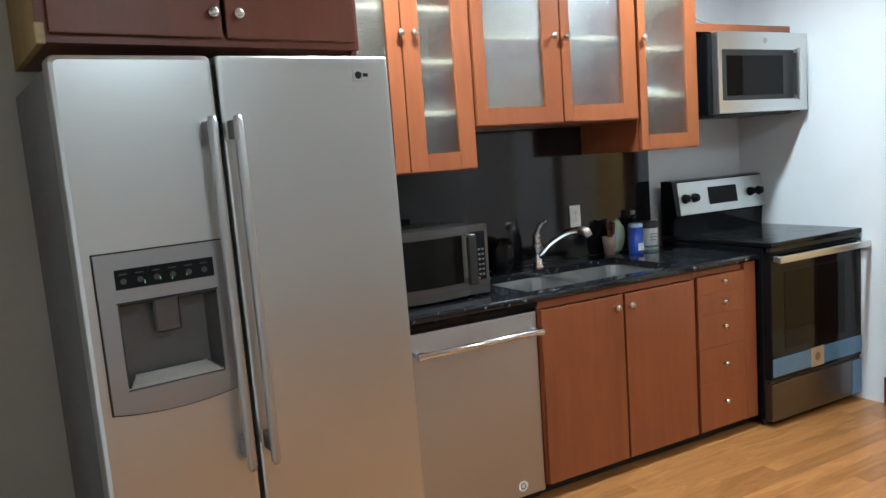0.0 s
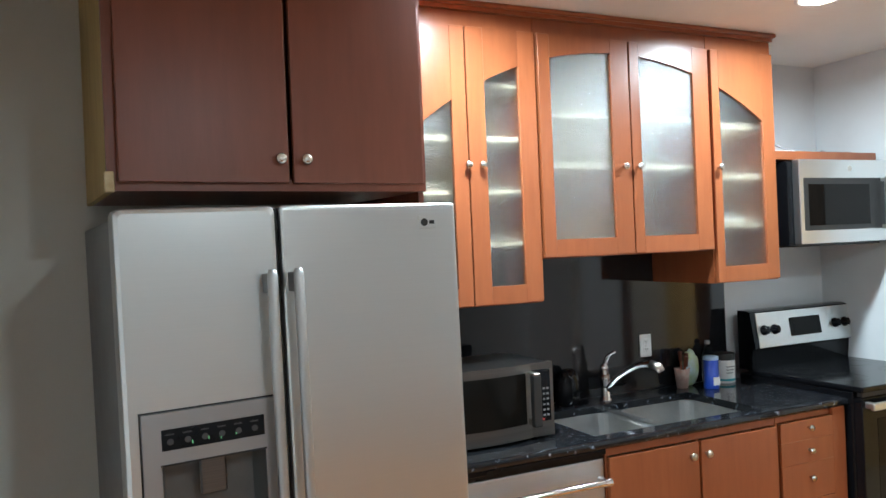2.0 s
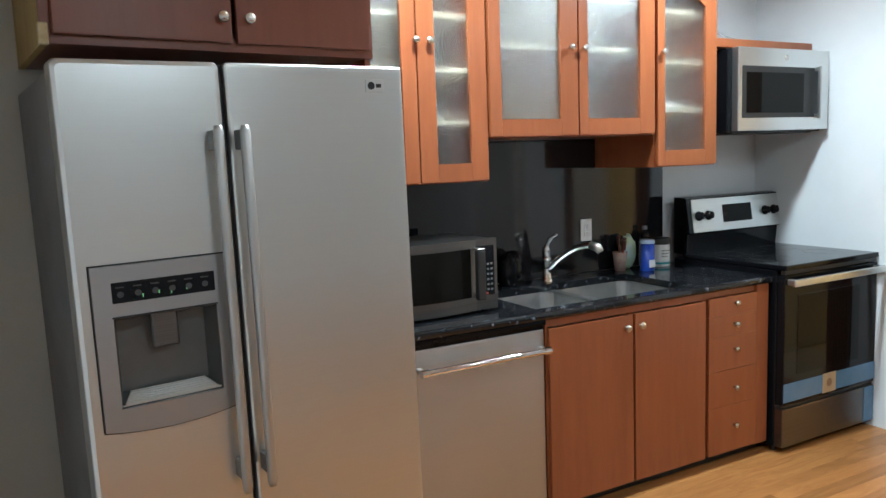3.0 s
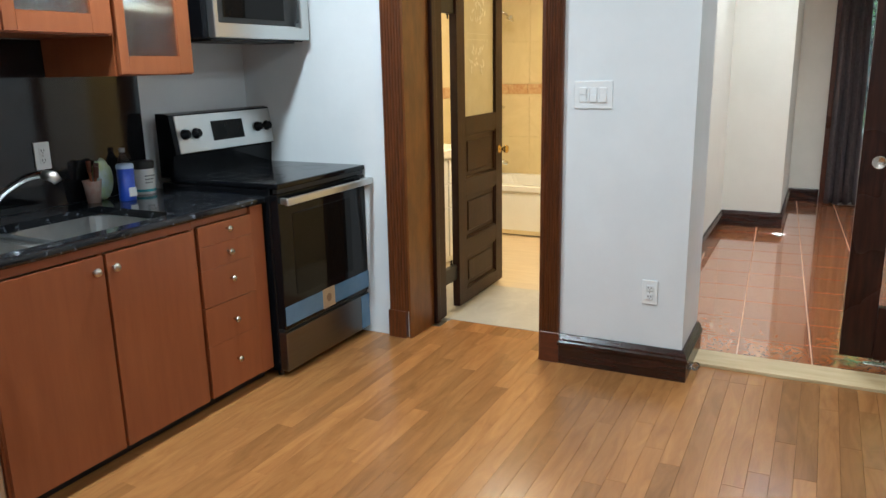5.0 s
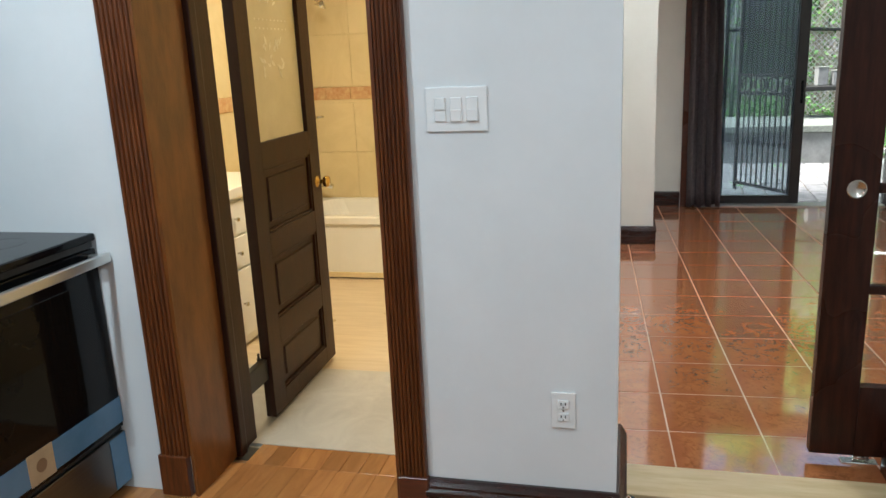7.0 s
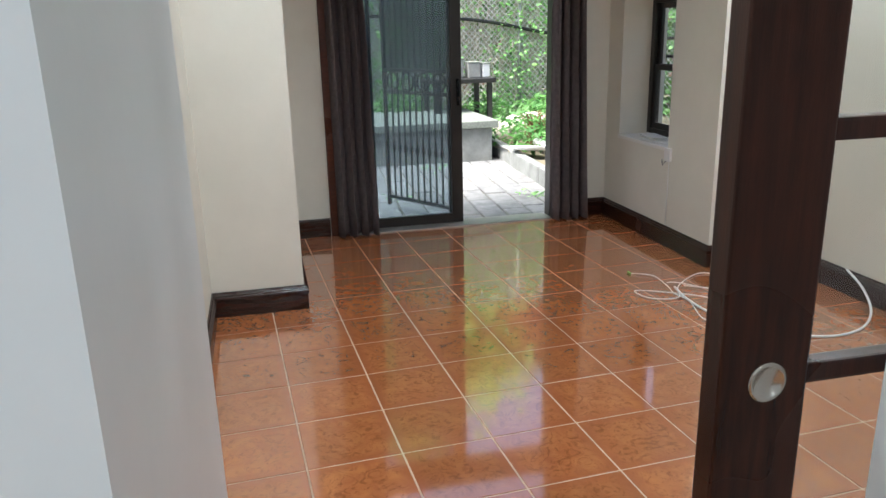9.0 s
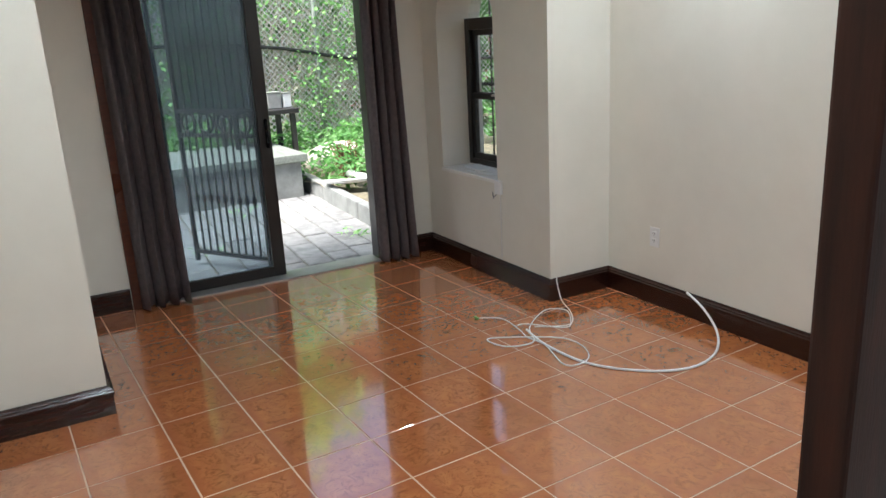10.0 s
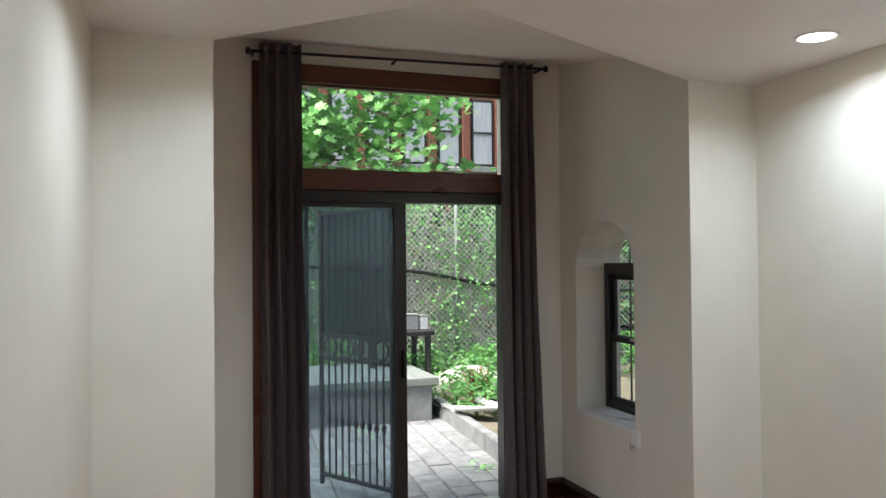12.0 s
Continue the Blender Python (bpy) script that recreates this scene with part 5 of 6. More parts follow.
lathe(b, [(0.031, 0), (0.031, 0.003), (0.026, 0.004), (0.024, 0.001), (0, 0.001)], Matrix.Translation((0, -0.078, 0.957)) @ LEFTX, 24)
part("flush_pull", b, M_NICKEL, fd, "round brushed nickel flush pull", True)
o = thing("door_guide", "small metal floor guide under the sliding door", "door guide", pose(4.622, -0.05, 0.0))
part("guide_plate", B(-0.02, 0.02, -0.07, 0.05, 0.0, 0.006, 0.002), M_NICKEL, o)
part("guide_roller", tube(bmesh.new(), [(0, -0.04, 0.02), (0, 0.01, 0.02)], 0.012, 10), M_NICKEL, o, "", True)
b = B(4.595, 4.65, YR, YJ, 2.395, 2.42)
tagged(part("door_track", b, M_BLACKM), "dark sliding door track under the lintel", "track", kind="structure")

# ---- patio door ----
pd = thing("door_3", "bronze sliding patio door with wood transom, right leaf open", "patio door")
PX = XA - 0.028
# brown wood casing
part("casing_board", B(PX, XA, DY1 - 0.015, DY1 + 0.085, 0, 3.055, 0.004), M_CASD, pd)
part("casing_board", B(PX, XA, DY0 - 0.085, DY0 + 0.015, 0, 3.055, 0.004), M_CASD, pd)
part("casing_head", B(PX - 0.004, XA, DY0 + 0.0155, DY1 - 0.0155, 2.935, 3.055, 0.004), M_CASD, pd)
part("transom_bar", B(PX - 0.002, XA + 0.10, DY0 + 0.0155, DY1 - 0.0155, 2.225, 2.345, 0.006, 2), M_CASD, pd, "reddish wood transom bar")
part("transom_frame", B(XA + 0.02, XA + 0.07, DY0, DY1, 2.345, 2.368), M_CASD, pd)
part("transom_frame", B(XA + 0.02, XA + 0.07, DY0, DY1, 2.925, 2.97), M_CASD, pd)
p_ = part("transom_pane", B(XA + 0.042, XA + 0.046, DY0, DY1, 2.368, 2.925), M_PANE, pd, "clear transom pane")
p_.visible_shadow = False
part("slider_head", B(XA + 0.01, XA + 0.13, DY0, DY1, 2.150, 2.2245, 0.003), M_FRAME, pd)
part("slider_jamb", B(XA + 0.01, XA + 0.13, DY0, DY0 + 0.05, 0.0, 2.15, 0.003), M_FRAME, pd)
part("slider_jamb", B(XA + 0.01, XA + 0.13, DY1 - 0.05, DY1, 0.0, 2.15, 0.003), M_FRAME, pd)
part("slider_sill", B(XA - 0.05, XA + 0.15, DY0 + 0.05, DY1 - 0.05, -0.004, 0.012, 0.003), surf("worn_aluminium_sill", (0.42, 0.40, 0.37), rough=0.4, metal=0.6, bump=0.1), pd, "worn grey metal sill")
LX = XA + 0.060
lf = part("leaf_stile", B(LX, LX + 0.034, -0.800, -0.712, 0.014, 2.148, 0.003), M_FRAME, pd, "dark bronze sliding leaf")
part("leaf_stile", B(LX, LX + 0.034, DY1 - 0.125, DY1 - 0.0505, 0.014, 2.148, 0.003), M_FRAME, pd)
part("leaf_rail", B(LX, LX + 0.034, -0.712, DY1 - 0.125, 0.014, 0.085, 0.002), M_FRAME, pd)
part("leaf_rail", B(LX, LX + 0.034, -0.712, DY1 - 0.125, 2.118, 2.148, 0.002), M_FRAME, pd)
# blue-grey tint and haze hold both dust and the dim room's reflection
M_HAZE = glass("dusty_reflecting_pane", (0.56, 0.63, 0.67), clear=1.0, haze=0.06)
p_ = part("leaf_pane", B(LX + 0.015, LX + 0.019, -0.712, DY1 - 0.125, 0.085, 2.118), M_HAZE, pd, "slightly dusty glass pane with reflection haze tinted in")
p_.visible_shadow = False
# second leaf, slid behind the first
L2 = XA + 0.098
part("rear_stile", B(L2, L2 + 0.03, -0.745, -0.70, 0.014, 2.148, 0.003), M_FRAME, pd)
part("pull_handle", B(LX - 0.028, LX - 0.010, -0.775, -0.755, 0.93, 1.13, 0.005, 2), M_BLACK, lf, "black pull handle")
for z in (0.94, 1.105):
    part("handle_mount", B(LX - 0.012, LX + 0.001, -0.773, -0.757, z, z + 0.015), M_BLACK, lf)

# curtains and rod
RODX, RODZ = 9.215, 3.112
rd = thing("curtain_rod", "black metal curtain rod with end knobs", "curtain rod", pose(RODX, 0, RODZ))
part("rod", tube(bmesh.new(), [(0, 0.27, -0.02), (0, -0.7, 0.0), (0, -1.80, 0.02)], 0.0095, 12), M_IRON, rd, "", True)
part("finial", lathe(bmesh.new(), [(0.010, 0), (0.022, 0.006), (0.024, 0.022), (0.016, 0.03), (0, 0.032)], Matrix.Translation((0, -1.80, 0.02)) @ Matrix.Rotation(radians(90), 4, "X"), 14), M_IRON, rd, "", True)
part("finial", lathe(bmesh.new(), [(0.010, 0), (0.022, 0.006), (0.024, 0.022), (0.016, 0.03), (0, 0.032)], Matrix.Translation((0, 0.27, -0.02)) @ Matrix.Rotation(radians(-90), 4, "X"), 14), M_IRON, rd, "", True)
for y, dz in ((0.255, -0.02), (-0.69, 0.0), (-1.775, 0.02)):
    part("bracket", B(-0.012, 0.104, y - 0.008, y + 0.008, dz - 0.014, dz + 0.002, 0.002), M_IRON, rd)


def curtain(y0, y1, flare, folds, seed, label):
    r = random.Random(seed)
    e = thing("curtain", label, "curtain", None, "patio door curtains")
    b = bmesh.new()
    nu, nv = 90, 30
    ph = r.uniform(0, 6)
    rows = []
    for j in range(nv + 1):
        v = j / nv
        z = RODZ + 0.045 - v * (RODZ + 0.045 - 0.018)
        row = []
        for i in range(nu + 1):
            u = i / nu
            spread = 1 + flare * max(0.0, v - 0.35) ** 1.4
            y = y0 + (y1 - y0) * u * spread
            a = 2 * math.pi * folds * u + ph
            amp = 0.026 + 0.020 * min(1.0, 3 * v)
            x = RODX + amp * math.sin(a + 0.5 * math.sin(3 * v + u * 4)) + 0.012 * noise.noise(Vector((u * 6, v * 2.5, seed)))
            y += 0.010 * math.cos(a * 2) * v + 0.008 * noise.noise(Vector((u * 3, v * 4, seed + 5)))
            row.append(b.verts.new((x, y, z + (0.010 * math.sin(a) if j == nv else 0))))
        rows.append(row)
    for a_, c_ in zip(rows, rows[1:]):
        for i in range(nu):
            b.faces.new((a_[i], a_[i + 1], c_[i + 1], c_[i]))
    bmesh.ops.solidify(b, geom=b.faces[:], thickness=0.003)
    part("cloth", b, M_CURT, e, "heavy grey-brown pleated cloth", True)
    for k in range(int(folds)):
        y = y0 + (y1 - y0) * (k + 0.5) / folds
        part("grommet", torus(bmesh.new(), (RODX, y, RODZ - 0.002), 0.024, 0.005, (0.25, 1, 0), 18, 6), M_NICKEL, e, "metal grommet ring", True)
    return e


curtain(0.215, -0.050, 0.22, 3.5, 3, "grey-brown pleated curtain hanging beside the glass door")
curtain(-1.470, -1.705, 0.45, 3.5, 8, "grey-brown pleated curtain flaring at the floor")

# ---- niche window ----
wn = thing("window_1", "small black double-hung window in arched niche", "window")
WY = YA - 0.30
part("frame", B(NX0, NX0 + 0.05, WY, WY + 0.07, NZ0 + 0.03, 1.72, 0.003), M_FRAME, wn)
part("frame", B(NX1 - 0.05, NX1, WY, WY + 0.07, NZ0 + 0.03, 1.72, 0.003), M_FRAME, wn)
part("frame", B(NX0 + 0.05, NX1 - 0.05, WY, WY + 0.07, 1.64, 1.72, 0.003), M_FRAME, wn)
part("frame", B(NX0 + 0.05, NX1 - 0.05, WY, WY + 0.07, NZ0 + 0.03, NZ0 + 0.07, 0.003), M_FRAME, wn)
for z0, z1, dy in ((1.16, 1.64, 0.0), (NZ0 + 0.07, 1.20, 0.022)):
    ss = part("sash", B(NX0 + 0.05, NX0 + 0.085, WY + 0.012 + dy, WY + 0.034 + dy, z0, z1), M_FRAME, wn, "black sash")
    part("sash_stile", B(NX1 - 0.085, NX1 - 0.05, WY + 0.012 + dy, WY + 0.034 + dy, z0, z1), M_FRAME, ss)
    part("sash_rail", B(NX0 + 0.085, NX1 - 0.085, WY + 0.012 + dy, WY + 0.034 + dy, z0, z0 + 0.045), M_FRAME, ss)
    part("sash_rail", B(NX0 + 0.085, NX1 - 0.085, WY + 0.012 + dy, WY + 0.034 + dy, z1 - 0.04, z1), M_FRAME, ss)
    p_ = part("pane", B(NX0 + 0.085, NX1 - 0.085, WY + 0.021 + dy, WY + 0.025 + dy, z0 + 0.045, z1 - 0.04), M_PANE, ss, "clear pane")
    p_.visible_shadow = False
b = bmesh.new()
prism(b, [(p[0], p[1]) for p in [(cx - (rad - 0.001) * math.cos(math.pi * i / 16), 1.72 + 0.275 * math.sin(math.pi * i / 16)) for i in range(17)]], "y", WY + 0.03, WY + 0.034)
p_ = part("arched_pane", b, M_PANE, wn, "clear arched fanlight")
p_.visible_shadow = False
part("lock", B(cx - 0.03, cx + 0.03, WY + 0.056, WY + 0.078, 1.185, 1.20, 0.003), M_NICKEL, wn)
b = B(NX0 + 0.002, NX1 - 0.002, YA - 0.235, YA + 0.014, NZ0 + 0.001, NZ0 + 0.026, 0.004, 2)
tagged(part("window_sill", b, M_CEIL), "chipped white painted sill of the niche", "sill", kind="structure")
for i, (dx, dy, rz, w_, d_) in enumerate(((0.02, 0.0, 12, 0.30, 0.14), (0.12, 0.03, -8, 0.26, 0.11))):
    e = thing("louver_panel", "white slatted vent panel lying on the sill", "vent panel", pose(8.62 + dx, YA - 0.11 + dy * 0.5, NZ0 + 0.027 + 0.016 * i, 0, 0, rz), "vent panels on the sill")
    b = B(-w_ / 2, w_ / 2, -d_ / 2, -d_ / 2 + 0.016, 0, 0.012)
    box(b, -w_ / 2, w_ / 2, d_ / 2 - 0.016, d_ / 2, 0, 0.012)
    box(b, -w_ / 2, -w_ / 2 + 0.016, -d_ / 2 + 0.016, d_ / 2 - 0.016, 0, 0.012)
    box(b, w_ / 2 - 0.016, w_ / 2, -d_ / 2 + 0.016, d_ / 2 - 0.016, 0, 0.012)
    part("frame", b, M_WHITEP, e)
    for k in range(6):
        yy = -d_ / 2 + 0.022 + k * (d_ - 0.05) / 5
        part("slat", B(-w_ / 2 + 0.016, w_ / 2 - 0.016, yy, yy + 0.009, 0.003, 0.008), M_WHITEP, e)
wg = thing("window_grille", "black iron bars outside the niche window", "grille")
for k in range(6):
    part("bar", B(NX0 + 0.06 + 0.122 * k, NX0 + 0.072 + 0.122 * k, YA - WT - 0.062, YA - WT - 0.05, NZ0 - 0.02, 1.95, 0.002), M_IRON, wg)
for z in (NZ0 + 0.02, 1.25, 1.90):
    part("cross_rail", B(NX0 - 0.05, NX1 + 0.05, YA - WT - 0.066, YA - WT - 0.046, z - 0.012, z + 0.012, 0.002), M_IRON, wg)
for x in (NX0 - 0.04, NX1 + 0.04):
    part("wall_anchor", B(x - 0.01, x + 0.01, YA - WT - 0.05, YA - WT, 1.24, 1.26), M_IRON, wg)
jb = thing("cable_box", "small white cable junction box under the niche", "junction box", pose(8.335, YA, 0.635))
part("cover", B(-0.035, 0.035, 0.0, 0.022, -0.045, 0.045, 0.004, 2), M_WHITEP, jb)
part("dangling_lead", tube(bmesh.new(), smooth_path([(0.02, 0.01, -0.045), (0.05, 0.02, -0.07), (0.07, 0.015, -0.04), (0.06, 0.012, -0.085)], 5), 0.003, 6), M_GREYP, jb, "", True)
b = tube(bmesh.new(), [(8.33, YA + 0.004, 0.612), (8.325, YA + 0.0045, 0.35), (8.33, YA + 0.004, 0.143)], 0.0028, 6)
tagged(part("wall_cable", b, M_WHITEP, None, "", True), "thin white cable running down the wall", "cable")

# coiled white network cable on the tiles
cable = [(7.80, -1.44, 0.008), (7.70, -1.545, 0.012), (7.51, -1.535, 0.008), (7.38, -1.50, 0.014), (7.25, -1.52, 0.008), (7.0, -1.45, 0.008), (6.95, -1.53, 0.014), (7.03, -1.63, 0.008),
         (7.18, -1.675, 0.008), (7.30, -1.60, 0.016), (7.50, -1.33, 0.008), (7.36, -1.34, 0.008), (7.30, -1.48, 0.018), (7.50, -1.60, 0.010), (7.67, -1.83, 0.008), (7.60, -1.93, 0.008), (7.45, -1.85, 0.008),
         (7.36, -1.74, 0.02), (7.52, -1.60, 0.022), (7.55, -1.55, 0.016)]
e = thing("network_cable", "white network cable loosely coiled on the tiled floor", "cable")
part("thin_strand", tube(bmesh.new(), smooth_path(cable, 7), 0.0035, 6), M_WHITEP, e, "", True)
part("wall_lead", tube(bmesh.new(), smooth_path([(7.78, YA - 0.03, 0.145), (7.755, -1.99, 0.12), (7.70, -1.98, 0.03), (7.55, -1.93, 0.008), (7.40, -1.80, 0.010), (7.48, -1.62, 0.014)], 7), 0.0035, 6), M_WHITEP, e, "", True)
part("thick_loop", tube(bmesh.new(), smooth_path([(7.46, -1.55, 0.02), (7.25, -1.52, 0.012), (6.95, -1.55, 0.008), (6.73, -1.70, 0.008), (6.62, -1.90, 0.008), (6.66, -2.12, 0.008), (6.80, -2.30, 0.03), (6.98, -2.395, 0.09), (7.12, -2.41, 0.147)], 8), 0.0065, 8), M_WHITEP, e, "thicker white loop leaning on the baseboard", True)
part("plug", B(7.79, 7.83, -1.447, -1.433, 0.002, 0.015, 0.003), surf("green_plug", (0.15, 0.40, 0.12), rough=0.4, bump=0), e, "green plug")

# scrap of clear plastic beside the threshold
b = bmesh.new()
bmesh.ops.create_icosphere(b, subdivisions=2, radius=1.0)
for v in b.verts:
    v.co = Vector((v.co.x * 0.028, v.co.y * 0.022, max(0.0, 0.016 + v.co.z * 0.018))) * (1 + 0.5 * noise.noise(v.co * 4))
    v.co.z = max(0.0005, v.co.z)
o = tagged(part("plastic_scrap", b, glass("thin_plastic", (0.9, 0.92, 0.92), 0.15)), "crumpled scrap of clear plastic on the floor", "scrap")
o.matrix_world = pose(4.20, 0.735, 0.0)

# ---- outside ----
PZ = -0.06
bm = bmesh.new()
bmesh.ops.create_grid(bm, x_segments=20, y_segments=20, size=200, matrix=Matrix.Translation((40, 0, -0.125)))
structure("ground", bm, M_SOIL, "bare soil and leaf litter of the yard", "ground")
bm = B(XA + 0.16, 9.53, -1.9, 0.9, -0.12, -0.03, 0.01)
structure("door_step", bm, M_CONC, "concrete strip outside the patio door", "step")
kb = thing("kerb", "low grey concrete kerb along the planting bed", "kerb", pose(9.75, -1.93, 0, 0, 0, -3.9))
for i in range(3):
    part("kerb_stone", B(1.18 * i + 0.004, 1.18 * i + 1.17, -0.10, 0.0, -0.12, 0.115, 0.012, 2), M_CONC, kb)
bm = bmesh.new()
bmesh.ops.create_grid(bm, x_segments=40, y_segments=24, size=1.0, matrix=Matrix.Translation((12.3, -3.6, 0.06)) @ Matrix.Diagonal((2.9, 1.52, 1, 1)))
for v in bm.verts:
    v.co.z += 0.10 * noise.noise(v.co * 1.3) + 0.04 * noise.noise(v.co * 5)
structure("planting_bed", bm, M_SOIL, "dark soil of the planting bed", "soil")
pl = thing("raised_planter", "grey weathered raised planter with flat cap", "planter", pose(12.45, -2.06, 0))
part("planter_wall", B(0.05, 1.5, 0.05, 1.9, -0.12, 0.335, 0.01), M_CONC, pl)
part("planter_cap", B(0.0, 1.55, -0.02, 1.95, 0.336, 0.425, 0.012, 2), M_DECK, pl)
tg = thing("garden_table", "dark wooden garden table beyond the planter", "table", pose(13.75, -2.22, 0.0, 0, 0, 6))
part("tabletop", B(-0.3, 0.3, -0.12, 0.75, 0.80, 0.86, 0.008), M_BLACKM, tg)
for x in (-0.26, 0.20):
    for y in (-0.08, 0.66):
        part("leg", B(x, x + 0.06, y, y + 0.06, -0.1, 0.80, 0.004), M_BLACKM, tg)
for k, (y, h, w) in enumerate(((-2.12, 0.19, 0.17), (-1.90, 0.24, 0.14), (-2.28, 0.17, 0.11))):
    e = thing("planter_box", "small pale grey box standing on the garden table", "box", pose(13.72, y, 0.861, 0, 0, 8 * k), "boxes on the garden table")
    part("box_body", B(-w / 2, w / 2, -w / 2, w / 2, 0, h, 0.006), M_WHITEP if k == 2 else M_CONC, e)
    part("box_rim", B(-w / 2 - 0.008, w / 2 + 0.008, -w / 2 - 0.008, w / 2 + 0.008, h, h + 0.015, 0.003), M_DECK, e)
e = thing("white_debris", "broken white plastic dish lying in the bed", "debris", pose(11.85, -2.28, 0.13, 8, 5, 30))
part("dish", lathe(bmesh.new(), [(0, 0), (0.20, 0.01), (0.26, 0.05), (0.25, 0.055), (0.19, 0.02), (0, 0.012)], None, 24), M_WHITEP, e, "", True)
e = thing("white_pipe", "short white pipe lying in the bed", "pipe")
part("pipe", tube(bmesh.new(), [(12.3, -2.50, 0.16), (11.5, -2.58, 0.16)], 0.045, 14), M_WHITEP, e, "", True)
e = thing("boulder", "pale rounded boulder in the bed", "boulder", pose(13.35, -2.75, 0.10))
b = bmesh.new()
bmesh.ops.create_icosphere(b, subdivisions=3, radius=1.0)
for v in b.verts:
    v.co = Vector((v.co.x * 0.35, v.co.y * 0.55, v.co.z * 0.30)) * (1 + 0.2 * noise.noise(v.co * 1.7))
part("stone", b, surf("pale_stone", (0.52, 0.47, 0.42), (0.42, 0.37, 0.33), scale=5, rough=0.9, bump=0.3), e, "", True)


# iron security gate outside the glass
# see-through tint that imitates the dark interior reflected in the door glass
M_REFLECT_TINT = bpy.data.materials.new("dark_reflection_tint")
M_REFLECT_TINT.use_nodes = True
nt_ = M_REFLECT_TINT.node_tree
tr_ = nt_.nodes.new("ShaderNodeBsdfTransparent")
tr_.inputs["Color"].default_value = (0.50, 0.54, 0.58, 1)
nt_.links.new(tr_.outputs[0], nt_.nodes["Material Output"].inputs["Surface"])


def iron_leaf(name, p0, p1, z1, bars, dark_tint, label):
    p0, p1 = Vector((p0[0], p0[1], 0)), Vector((p1[0], p1[1], 0))
    d = p1 - p0
    w = d.length
    g = thing(name, label, "gate", pose(p0.x, p0.y, 0.0, 0, 0, math.degrees(math.atan2(d.y, d.x))))
    for u in (0.0, w - 0.03):
        part("gate_post", B(u, u + 0.03, -0.015, 0.015, -0.02, z1, 0.003), M_IRON, g)
    for z in (0.06, 0.985, 1.165, z1 - 0.03):
        part("gate_rail", B(0.03, w - 0.03, -0.014, 0.014, z - 0.015, z + 0.015), M_IRON, g)
    for i in range(bars):
        u = 0.03 + (w - 0.06) * (i + 1) / (bars + 1)
        br_ = part("bar", B(u - 0.006, u + 0.006, -0.006, 0.006, 0.072, z1 - 0.042), M_IRON, g)
        part("collar", lathe(bmesh.new(), [(0.007, -0.04), (0.019, -0.014), (0.019, 0.014), (0.007, 0.04)], Matrix.Translation((u, 0, 0.50)), 8), M_IRON, br_, "", True)
    n = max(2, int((w - 0.06) / 0.165))
    for i in range(n):
        part("ring", torus(bmesh.new(), (0.03 + (w - 0.06) * (i + 0.5) / n, 0, 1.075), 0.072, 0.010, (0, 1, 0), 20, 6), M_IRON, g, "", True)
    # added sheet: darkens the upper gate like the room's reflection
    if dark_tint:
        part("reflection_sheet", B(0.03, w - 0.03, 0.013, 0.016, 1.18, z1 - 0.045), M_REFLECT_TINT, g, "dark tinted sheet for the dim room reflected in the glass")
    return g


iron_leaf("iron_gate", (10.35, -0.36), (9.66, -0.78), 2.16, 9, True, "black wrought iron security gate swung open outside")
iron_leaf("iron_grille", (9.66, 0.16), (9.66, -0.16), 2.16, 3, False, "black wrought iron side grille outside the glass")

# chain-link fence
fn = thing("chain_link_fence", "galvanised chain-link fence overgrown with vines", "fence")
FX, FY0, FY1, FZ = 14.7, -6.5, 2.5, 2.75
for y in (-5.4, -3.12, -0.85, 1.4):
    part("fence_post", tube(bmesh.new(), [(FX, y, -0.12), (FX, y, FZ)], 0.03, 10), M_POST, fn, "", True)
part("fence_rail", tube(bmesh.new(), smooth_path([(FX - 0.03, FY0, 1.25), (FX - 0.03, -3.9, 1.36), (FX - 0.03, -2.3, 1.62), (FX - 0.03, 0, 1.7), (FX - 0.03, FY1, 1.7)], 5), 0.024, 8), M_IRON, fn, "", True)
part("fence_rail", tube(bmesh.new(), [(FX, FY0, FZ), (FX, FY1, FZ)], 0.022, 8), M_GALV, fn, "", True)
vs, fs = [], []


def wire(p, q, r):
    p, q = Vector(p), Vector(q)
    s_ = Vector((1, 0, 0))
    t_ = (q - p).normalized().cross(s_)
    k = len(vs)
    for c in (p, q):
        for a in range(3):
            w = c + r * (math.cos(2.1 * a) * s_ + math.sin(2.1 * a) * t_)
            vs.append(tuple(w))
    for a in range(3):
        fs.append((k + a, k + (a + 1) % 3, k + 3 + (a + 1) % 3, k + 3 + a))


step = 0.085
k_ = FY0 - FZ
while k_ < FY1:
    for sgn in (1, -1):
        a0, a1 = k_, k_ + FZ
        if a1 > -5.0 and a0 < 0.5:
            wire((FX - 0.005 * sgn, a0 if sgn > 0 else a1, 0), (FX - 0.005 * sgn, a1 if sgn > 0 else a0, FZ), 0.0042)
    k_ += step
me = bpy.data.meshes.new("mesh_wire")
me.from_pydata(vs, [], fs)
me.materials.append(M_GALV)
o = new("mesh_wire", me)
o.parent = fn
tagged(o, "diamond wire mesh", kind="stuff")


